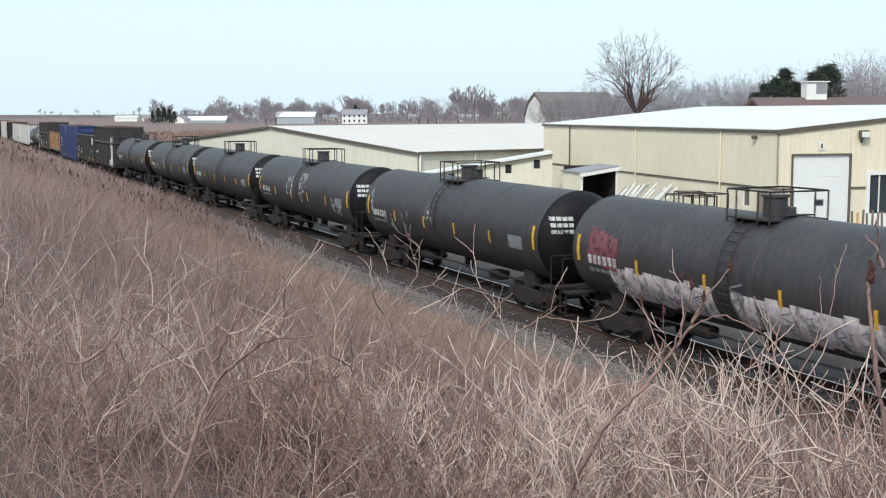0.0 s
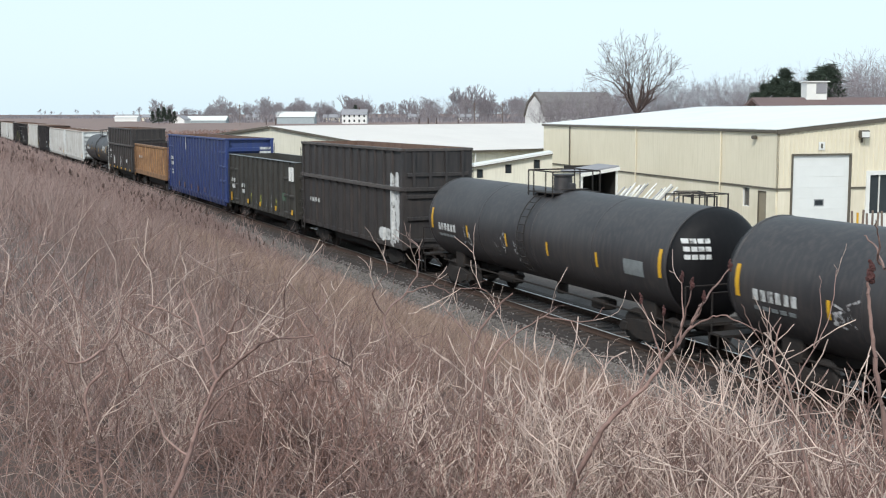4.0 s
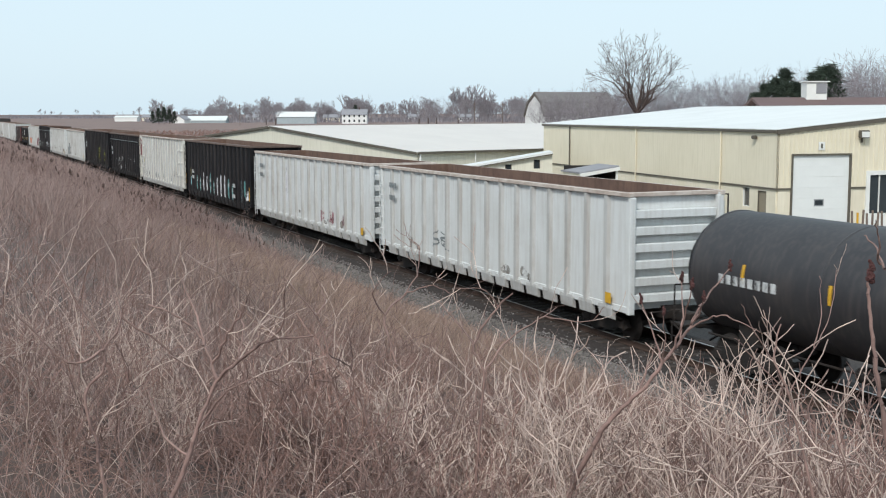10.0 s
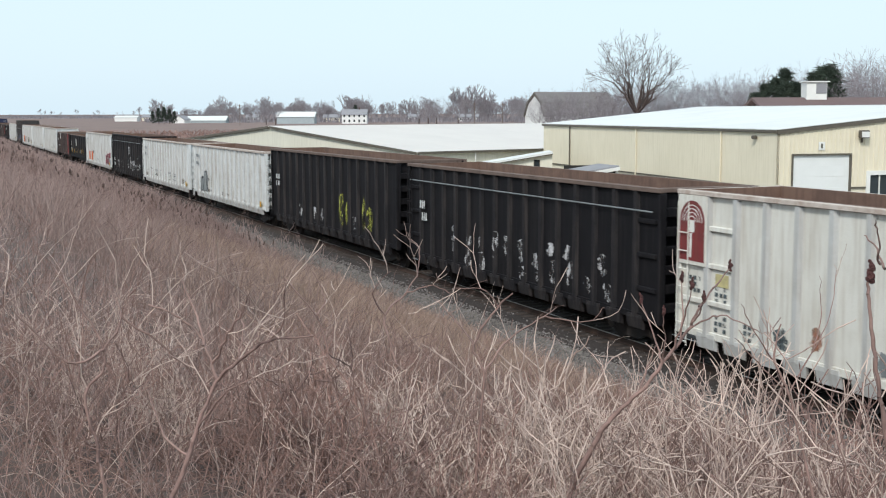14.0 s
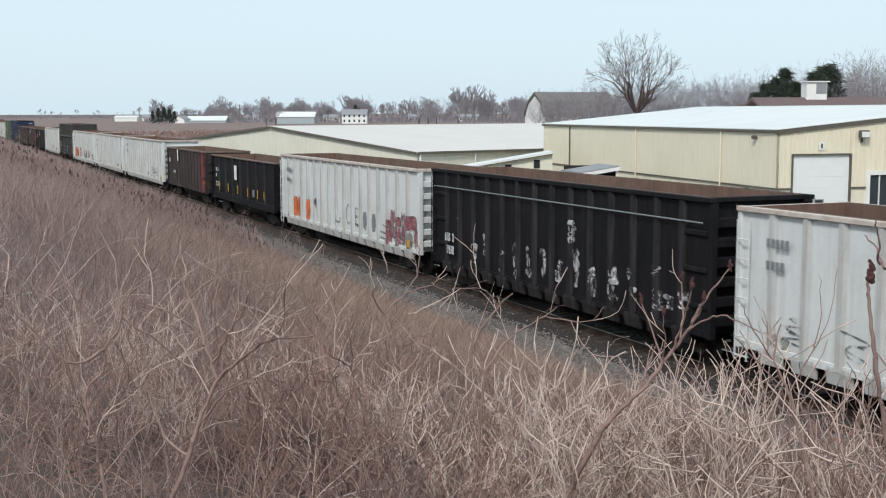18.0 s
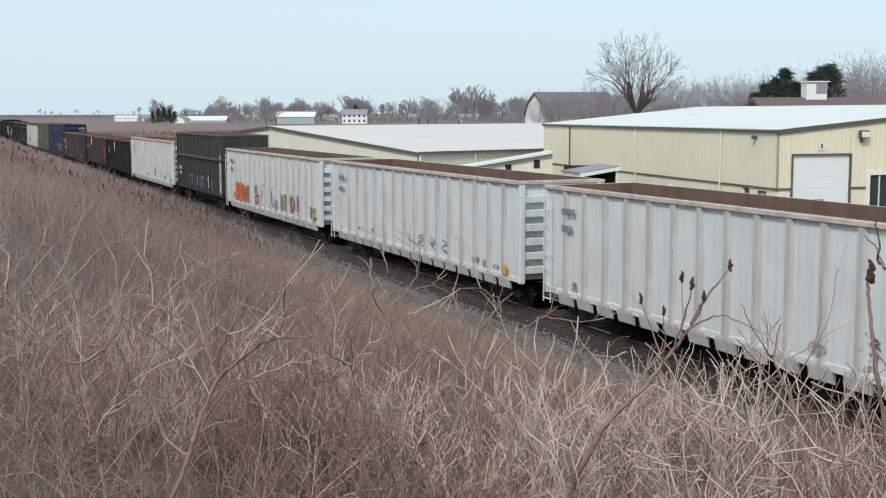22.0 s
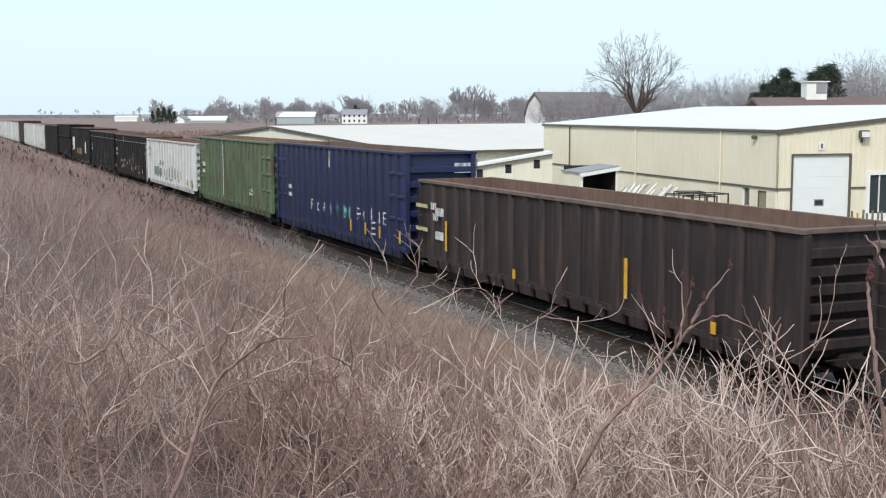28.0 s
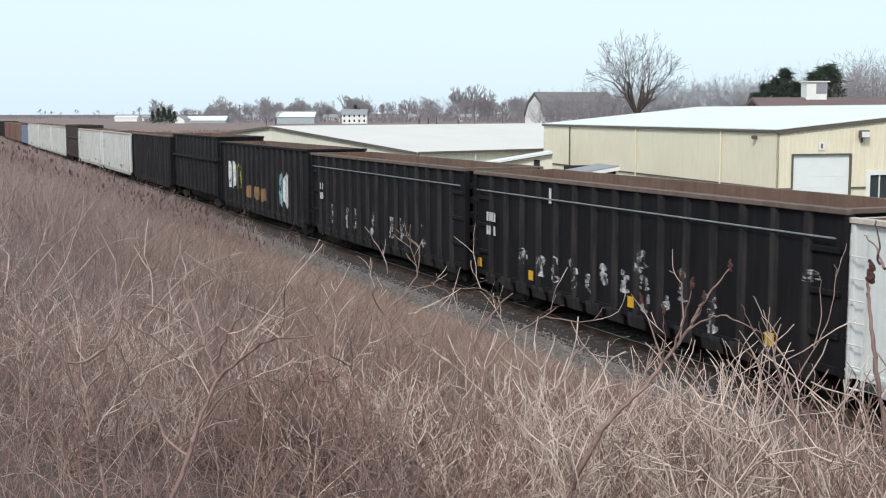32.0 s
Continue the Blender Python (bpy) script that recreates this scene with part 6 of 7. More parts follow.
# ---- far side: yard things, barn, houses, trees ----
def make_yard():
    # open white porch box against the warehouse's long wall
    p = cam_point(0.1465, 79.0)
    c = thing("loading_porch", pose(p[0], p[1], -0.3, 0, 0, -8.07), "open-fronted white-framed loading porch beside the warehouse", "porch")
    w, d, h = 2.6, 3.2, 3.0
    part("side_panel", boxes((-w, -w + 0.08, 0.0, d, 0, h - 0.35)), M_BEIGE2, c)
    part("back_panel", boxes((-w + 0.08, 0, d - 0.08, d, 0, h)), M_DARKROOM, c)
    part("inner_panel", boxes((-0.1, 0.0, 0.1, d - 0.1, 0, h - 0.1)), M_DARKROOM, c)
    part("roof_panel", poly_prism([(-w - 0.1, h - 0.4), (0.1, h), (0.1, h + 0.1), (-w - 0.1, h - 0.3)], "y", -0.15, d + 0.1), M_GREYROOF, c, "grey sheet roof")
    part("frame_post", boxes((-w, -w + 0.14, -0.1, 0.0, 0, h - 0.42)), M_WHITETRIM, c, "white frame post")
    part("frame_post", boxes((-0.1, 0.04, -0.1, 0.0, 0, h - 0.02)), M_WHITETRIM, c, "white frame post")
    part("roof_edge", poly_prism([(-w - 0.1, h - 0.62), (0.12, h - 0.2), (0.12, h + 0.02), (-w - 0.1, h - 0.4)], "y", -0.28, -0.16), M_WHITETRIM, c, "white roof edge")
    part("junk", boxes((-w + 0.4, -w + 1.2, 0.8, 1.6, 0, 1.1), (-1.2, -0.3, 1.0, 2.2, 0, 0.8), bevel=0.05), M_GEAR, c, "dim stored goods")
    # leaning stack of pale tubes
    rng = random.Random(3)
    for i in range(22):
        f = i / 21
        q = cam_point(0.1475 + 0.042 * f, 76.0 - 5.5 * f)
        t = thing("pale_tube", pose(q[0], q[1], -0.3, 0, 0, -YAW), "pale grey metal tube leaning in a stack", "tube", "leaning stack of tubes")
        part("tube", rods([((-1.2, 0, 0.06), (rng.uniform(0.3, 0.9), rng.uniform(-0.3, 0.3), rng.uniform(1.6, 2.3)))], 0.055, 8), M_WHITETRIM if i % 3 else M_STEEL, t)
    # steel frame racks
    for i, f in enumerate((0.199, 0.208, 0.217, 0.226)):
        q = cam_point(f, 69.0 - 0.8 * i)
        r = thing("steel_rack", pose(q[0], q[1], -0.3, 0, 0, -YAW + 12 * i - 10), "black square-tube storage rack in the yard", "rack", "yard racks")
        w, d, h = 1.5, 1.2, 1.9 + 0.2 * (i % 2)
        for x in (-w / 2, w / 2):
            for y in (-d / 2, d / 2):
                part("post", boxes((x - 0.032, x + 0.032, y - 0.032, y + 0.032, 0, h)), M_BLKSTEEL, r)
        part("top_frame", boxes((-w / 2, w / 2, -d / 2 - 0.03, -d / 2 + 0.03, h - 0.06, h), (-w / 2, w / 2, d / 2 - 0.03, d / 2 + 0.03, h - 0.06, h), (-w / 2 - 0.03, -w / 2 + 0.03, -d / 2, d / 2, h - 0.06, h), (w / 2 - 0.03, w / 2 + 0.03, -d / 2, d / 2, h - 0.06, h)), M_BLKSTEEL, r)
        part("shelf_bar", boxes((-w / 2, w / 2, -d / 2 - 0.03, -d / 2 + 0.03, 0.9, 0.97), (-w / 2, w / 2, d / 2 - 0.03, d / 2 + 0.03, 0.9, 0.97)), M_BLKSTEEL, r)
    # bollards and stakes beside the big door
    for i in range(7):
        q = cam_point(0.3465 + 0.0042 * i, 64.5 + 0.4 * (i % 3))
        s = tagged(new("door_bollard", mesh_of("door_bollard", rod(bmesh.new(), (0, 0, 0), (0.06 * (i % 3 - 1), 0, 1.25 - 0.12 * (i % 2)), 0.06, 8), M_YELLOW if i == 1 else M_POLE)), "slim weathered post beside the loading door", "bollard", "posts by the door")
        s.location = (q[0], q[1], -0.3)
    # low red-brown roof and white louvred cupola behind the warehouse
    q = cam_point(0.274, 122.0)
    b = thing("red_roof_building", pose(q[0], q[1], -0.3, 0, 0, -YAW), "low building with a dull red-brown roof and white cupola", "building")
    part("wall", boxes((0.2, 29.8, 0.2, 11.8, 0, 6.4)), M_BEIGE2, b)
    part("roof", poly_prism([(-0.4, 6.3), (6.0, 7.9), (12.4, 6.3), (12.4, 6.55), (6.0, 8.15), (-0.4, 6.55)], "x", -0.4, 30.4), M_REDROOF, b)
    cu = part("cupola", boxes((5.2, 7.35, 5.0, 7.0, 7.7, 9.75)), M_WHITETRIM, b, "white roof cupola")
    part("louvre", boxes((6.2, 7.3, 4.94, 5.0, 8.55, 9.6)), M_GREYROOF, cu, "grey louvre")
    part("cap", boxes((5.0, 7.6, 4.8, 7.2, 9.75, 9.85)), M_WHITETRIM, cu)
    # trackside box
    bx = thing("trackside_box", pose(15.9, 129.0, -0.75, 0, 0, 4), "small pale concrete trackside cabinet", "cabinet")
    part("body", boxes((-0.35, 0.35, -0.3, 0.3, 0, 0.62), bevel=0.03), M_BEIGE2, bx)
    part("lid", boxes((-0.4, 0.4, -0.35, 0.35, 0.62, 0.7), bevel=0.02), M_WHITETRIM, bx)


def gable_house(name, label, px, depth, w, d, h, rise, wall, roof, rz=0.0, windows=(0, 0), category="house"):
    q = cam_point(px, depth)
    b = thing(name, pose(q[0], q[1], -0.35, 0, 0, -YAW + rz), label, category)
    part("wall", poly_prism([(0, 0), (d, 0), (d, h), (d / 2, h + rise), (0, h)], "x", 0, w), wall, b)
    part("roof", poly_prism([(-0.4, h - 0.1), (d / 2, h + rise), (d + 0.4, h - 0.1), (d + 0.4, h + 0.15), (d / 2, h + rise + 0.3), (-0.4, h + 0.15)], "x", -0.4, w + 0.4), roof, b)
    nx, nz = windows
    for i in range(nx):
        for k in range(nz):
            x = (i + 0.5) * w / nx
            z = 1.0 + k * 2.9
            wi = part("window", boxes((x - 0.5, x + 0.5, -0.05, 0.0, z, z + 1.4)), M_GLASS, b)
            part("window_frame", boxes((x - 0.62, x - 0.5, -0.08, 0.0, z, z + 1.4), (x + 0.5, x + 0.62, -0.08, 0, z, z + 1.4)), M_WHITETRIM, wi)
    return b


def make_far_buildings():
    q = cam_point(0.0845, 318.0)
    barn = thing("gambrel_barn", pose(q[0], q[1], -0.4, 0, 0, -YAW + 24), "old gambrel-roofed barn with a pale gable wall", "barn")
    pr = [(0, 0), (11, 0), (11, 5.8), (9.3, 9.0), (5.5, 11.5), (1.7, 9.0), (0, 5.8)]
    part("wall", poly_prism([(p[0], p[1]) for p in pr], "x", 0.3, 22.7), M_HOUSEWHITE, barn)
    for a, b in (((-0.4, 5.5), (1.5, 9.2)), ((1.5, 9.2), (5.5, 11.85)), ((5.5, 11.85), (9.5, 9.2)), ((9.5, 9.2), (11.4, 5.5))):
        part("roof_slope", poly_prism([a, b, (b[0], b[1] + 0.3), (a[0], a[1] + 0.3)], "x", 0, 23), M_BARNROOF, barn)
    part("gable_trim", poly_prism([(-0.4, 5.5), (1.5, 9.3), (5.5, 11.9), (9.5, 9.3), (11.4, 5.5), (11.0, 5.5), (9.2, 8.9), (5.5, 11.3), (1.8, 8.9), (0, 5.5)], "x", -0.1, 0.3), M_TRIM, barn)
    part("door", boxes((0.22, 0.3, 4, 7, 0, 3.4)), M_GREYDOOR, barn)
    # farmhouse, sheds and far roofs
    h = gable_house("farmhouse", "two-storey white farmhouse with a grey roof", -0.0845, 700, 14.5, 9, 5.2, 3.0, M_HOUSEWHITE, M_GREYROOF, 0, (5, 2))
    part("chimney", boxes((9.5, 10.3, 4.1, 4.9, 7.5, 9.6)), M_REDROOF, h)
    gable_house("farm_shed", "blue-grey farm shed with a white roof", -0.139, 700, 22.0, 12, 4.0, 2.8, M_SHEDBLUE, M_ROOF, 0, (0, 0), "shed")
    gable_house("far_shed", "low white shed across the fields", -0.215, 760, 25.0, 14, 1.6, 2.6, M_SHEDBLUE, M_ROOF, 0, (0, 0), "shed")
    gable_house("far_shed", "small white gabled shed across the fields", -0.2165, 740, 7.0, 8, 2.2, 2.4, M_HOUSEWHITE, M_GREYROOF, 70, (0, 0), "shed")
    gable_house("far_shed", "long white shed on the far horizon", -0.275, 900, 17.0, 10, 3.0, 1.2, M_HOUSEWHITE, M_ROOF, 0, (0, 0), "shed")
    for px, d, w in ((-0.03, 900, 9), (0.012, 860, 11), (0.022, 900, 9), (-0.1, 860, 12), (-0.165, 880, 9), (-0.252, 950, 8)):
        gable_house("far_house", "small far-off house with a pale roof", px, d, w, 8, 2.8, 2.2, M_HOUSEWHITE if int(w) % 2 else M_BEIGE2, M_GREYROOF, 0, (2, 1))
    for px, d, hgt in ((-0.373, 480, 10), (-0.17, 620, 11), (0.0265, 520, 11), (0.05, 560, 11), (0.158, 420, 10.5), (0.11, 470, 10)):
        q = cam_point(px, d)
        u = thing("utility_pole", pose(q[0], q[1], -0.4, 0, 0, -YAW), "tall timber utility pole with a crossarm", "utility pole", "utility poles")
        part("pole", rod(bmesh.new(), (0, 0, 0), (0, 0, hgt), 0.17, 8, 0.12), M_POLE, u)
        part("crossarm", boxes((-1.2, 1.2, -0.08, 0.08, hgt - 0.9, hgt - 0.7)), M_POLE, u)


def grow(rng, out, p, d, length, r, depth, spread, fork, wander, lift, taper=0.72, seg=3):
    """Adds tapered twig segments, then forks."""
    p, d = np.array(p, float), np.array(d, float)
    step = length / seg
    r1 = r
    for k in range(seg):
        d = d + rng.normal(0, wander, 3) + np.array([0, 0, lift])
        d /= np.linalg.norm(d)
        q = p + d * step
        r2 = r1 * (taper ** (1 / seg))
        out.append((*p, *q, r1, r2))
        p, r1 = q, r2
        if depth > 0 and k < seg - 1 and rng.random() < 0.45:
            a = rng.normal(0, 1, 3)
            a -= d * (a @ d)
            a /= np.linalg.norm(a) + 1e-9
            e = d + a * spread * rng.uniform(0.8, 1.5)
            grow(rng, out, p, e / np.linalg.norm(e), length * rng.uniform(0.45, 0.75), r1 * 0.62, depth - 1, spread, fork, wander, lift, taper, seg)
    if depth > 0:
        n = fork if rng.random() < 0.7 else fork - 1
        a0 = rng.uniform(0, 6.28)
        t = np.cross(d, [0.3, 0.5, 0.81])
        t /= np.linalg.norm(t)
        b = np.cross(d, t)
        for k in range(max(1, n)):
            a = a0 + 6.28 * k / max(1, n)
            e = d + (t * math.cos(a) + b * math.sin(a)) * spread * rng.uniform(0.6, 1.25)
            grow(rng, out, p, e / np.linalg.norm(e), length * rng.uniform(0.6, 0.9), r1 * 0.75, depth - 1, spread, fork, wander, lift, taper, seg)


def placed(template, n, xs, ys, zs, scale, rng, tilt=0.0):
    """Copies of a template's twigs at n places, as one array."""
    t = np.asarray(template)
    a = rng.uniform(0, 6.28, n)
    ca, sa = np.cos(a)[:, None], np.sin(a)[:, None]
    out = np.empty((n, len(t), 8))
    s = np.asarray(scale)[:, None]
    lx, ly = rng.normal(0, tilt, n)[:, None], rng.normal(0, tilt, n)[:, None]
    for o in (0, 3):
        z = t[None, :, o + 2] * s
        out[:, :, o] = (t[None, :, o] * ca - t[None, :, o + 1] * sa) * s + np.asarray(xs)[:, None] + lx * z
        out[:, :, o + 1] = (t[None, :, o] * sa + t[None, :, o + 1] * ca) * s + np.asarray(ys)[:, None] + ly * z
        out[:, :, o + 2] = z + np.asarray(zs)[:, None]
    out[:, :, 6] = t[None, :, 6] * s
    out[:, :, 7] = t[None, :, 7] * s
    return out.reshape(-1, 8)


def heights(xs, ys):
    return np.array([ground_height(float(x), float(y)) for x, y in zip(xs, ys)])


def make_trees():
    rng = np.random.default_rng(21)
    trunks, crowns = [], []
    for k in range(5):
        tr, cr = [], []
        grow(rng, tr, (0, 0, 0), (0, 0, 1), 4.6 if k == 0 else 3.2, 0.5 if k == 0 else 0.36, 0, 0.5, 3, 0.04, 0.1, 0.75)
        base = tr[-1][3:6]
        for j in range(11 if k == 0 else 6):
            a = j * 1.05 * (0.55 if k == 0 else 1.0) + rng.uniform(-0.3, 0.3)
            lean = (0.95, 0.5)[j % 2] if k == 0 else 0.85
            e = np.array([math.cos(a) * lean, math.sin(a) * lean, 1.0])
            limb = []
            grow(rng, limb, base, e / np.linalg.norm(e), 3.0, 0.27 if k == 0 else 0.2, 6, 0.52, 2, 0.07, 0.05, 0.6, 2)
            cr += [(*q[:6], max(q[6], 0.026 if k == 0 else 0.017), max(q[7], 0.011)) for q in limb]
        trunks.append(tubes_mesh("trunk", tr, M_BARK, 8))
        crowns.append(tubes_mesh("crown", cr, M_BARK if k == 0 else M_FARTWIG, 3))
    rows = [(0.164, 232, 1.4, 0), (0.14, 236, 1.1, 1), (0.122, 260, 1.0, 2), (0.185, 262, 1.1, 3)]
    for i in range(62):
        rows.append((0.085 + 0.0049 * i + rng.uniform(-0.004, 0.004), 270 + rng.uniform(-25, 50), 0.8 + 0.0095 * i + rng.uniform(-0.16, 0.16), int(rng.integers(1, 5))))
    rows += [(0.366, 200, 1.3, 3), (0.352, 215, 1.15, 2), (0.34, 205, 0.95, 4), (0.377, 210, 1.35, 1)]
    rows += [(0.074, 330, 0.95, 2), (0.066, 335, 0.8, 4), (-0.012, 640, 1.2, 1), (-0.005, 650, 1.1, 3), (0.013, 640, 1.25, 2), (-0.14, 640, 1.0, 3), (-0.02, 655, 1.05, 4), (-0.148, 650, 0.9, 1)]
    for px, d, s, k in rows:
        q = cam_point(px, d)
        t = thing("bare_tree", Matrix.LocRotScale((q[0], q[1], -0.5), Euler((0, 0, rng.uniform(0, 6.28))), (s, s, s)), "leafless grey-brown tree with a spreading fine crown", "tree", "bare trees")
        part("trunk", trunks[k], None, t)
        part("crown", crowns[k], None, t)
    # conifers
    for px, d, s in ((0.261, 205, 0.78), (0.269, 210, 0.9), (0.278, 206, 0.98), (0.2865, 212, 1.12), (0.295, 208, 0.92), (0.3095, 214, 1.06), (0.317, 210, 1.14), (0.324, 216, 1.2), (0.331, 212, 0.8), (-0.243, 690, 0.6), (-0.238, 700, 0.74), (-0.2335, 695, 0.78), (-0.229, 705, 0.7), (-0.225, 700, 0.6), (-0.073, 720, 0.85)):
        q = cam_point(px, d)
        t = thing("conifer", Matrix.LocRotScale((q[0], q[1], -0.5), Euler((0, 0, rng.uniform(0, 6.28))), (s, s, s)), "dark green dense conifer tree", "tree", "conifers")
        part("trunk", rod(bmesh.new(), (0, 0, 0), (0, 0, 12.5), 0.28, 8, 0.05), M_BARK, t)
        segs = []
        for q2 in range(105):
            zc = 1.6 + 11.0 * rng.random() ** 0.85
            rc = (1 - ((zc - 1) / 12.4) ** 1.3) * 2.7 * rng.uniform(0.35, 1.3) + 0.15
            ac = rng.uniform(0, 6.28)
            m = 34
            dv = rng.normal(0, 1, (m, 3)) * np.array([0.5, 0.5, 0.34])
            cpt = np.array([rc * math.cos(ac), rc * math.sin(ac), zc]) + rng.normal(0, 0.22, (m, 3))
            segs.append(np.concatenate([cpt, cpt + dv, np.full((m, 1), 0.07), np.full((m, 1), 0.015)], 1))
        segs = np.concatenate(segs)
        part("needles", tubes_mesh("needles", segs, M_NEEDLE, 3), None, t)
    # the far woods
    temps = []
    for k in range(5):
        tr = []
        grow(rng, tr, (0, 0, 0), (0, 0, 1), 2.6 + 0.3 * k, 0.24, 4, 0.4 + 0.05 * k, 3 - k % 2, 0.08, 0.12, 0.62, 2)
        top = max(q[5] for q in tr)
        temps.append([(*[c * 9.0 / top for c in q[:6]], max(q[6], 0.06), max(q[7], 0.05)) for q in tr])
    px = np.concatenate([rng.uniform(-0.245, 0.1, 800), rng.uniform(0.08, 0.42, 260), rng.uniform(-0.40, -0.22, 36)])
    d = np.concatenate([rng.uniform(820, 1250, 800), rng.uniform(300, 460, 260), rng.uniform(1600, 2300, 36)])
    sc = np.concatenate([rng.uniform(0.7, 1.5, 800), rng.uniform(0.75, 1.15, 260), rng.uniform(0.6, 1.5, 36)])
    sc[:800] *= np.interp(px[:800], [-0.245, -0.2, -0.1, 0.1], [1.05, 1.3, 1.4, 1.65])
    pts = np.array([cam_point(a, b) for a, b in zip(px, d)])
    clump = np.array([noise.noise(Vector((a * 60.0, 0.3, 2.0))) + 0.6 * noise.noise(Vector((a * 190.0, 5.3, 2.0))) for a in px])
    sc *= np.clip(0.85 + 0.6 * clump, 0.5, 1.5) * rng.choice([0.6, 0.85, 1.0, 1.15], len(px))
    which = rng.integers(0, 5, len(px))
    segs = np.concatenate([placed(temps[k], int((which == k).sum()), pts[which == k, 0], pts[which == k, 1], np.full(int((which == k).sum()), -0.5), sc[which == k], rng) for k in range(5)])
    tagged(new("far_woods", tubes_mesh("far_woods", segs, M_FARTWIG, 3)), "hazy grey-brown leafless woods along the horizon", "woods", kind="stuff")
    # hedge and scrub at the foot of the woods
    n = 9000
    px = np.concatenate([rng.uniform(-0.25, 0.4, 6000), rng.uniform(-0.42, -0.2, 3000)])
    d = np.concatenate([rng.uniform(760, 1000, 6000), rng.uniform(1300, 1900, 3000)])
    pts = np.array([cam_point(a, b) for a, b in zip(px, d)])
    hh = rng.uniform(1.0, 3.6, n)
    segs = np.stack([pts[:, 0], pts[:, 1], np.full(n, -0.6), pts[:, 0] + rng.normal(0, 0.9, n), pts[:, 1] + rng.normal(0, 0.9, n), hh, np.full(n, 0.42), np.full(n, 0.1)], 1)
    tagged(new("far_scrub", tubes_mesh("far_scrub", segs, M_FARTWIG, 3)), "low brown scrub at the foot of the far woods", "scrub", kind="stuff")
    # bare vine rows on the plain
    rws = []
    for r in range(60):
        yy = 105 + r * 5.0
        x = np.arange(25.0, 300.0, 2.2)
        x = x[(x - 24) * 0.0 + np.abs(np.arctan2(x, yy) - radians(YAW)) < 0.4]
        x = x[~((x > 26) & (x < 200) & (yy < 190))]
        n = len(x)
        if n:
            z0 = np.full(n, -0.35)
            rws.append(np.stack([x, np.full(n, yy) + rng.normal(0, 0.5, n), z0, x + rng.normal(0, 0.9, n), np.full(n, yy) + rng.normal(0, 0.5, n), z0 + rng.uniform(0.7, 1.3, n), np.full(n, 0.16), np.full(n, 0.08)], 1))
    if rws:
        tagged(new("vineyard_rows", tubes_mesh("vineyard_rows", np.concatenate(rws), M_TWIGRED, 3)), "rows of bare brown vines on the plain", "vineyard", kind="stuff")


make_yard()
make_far_buildings()
make_trees()


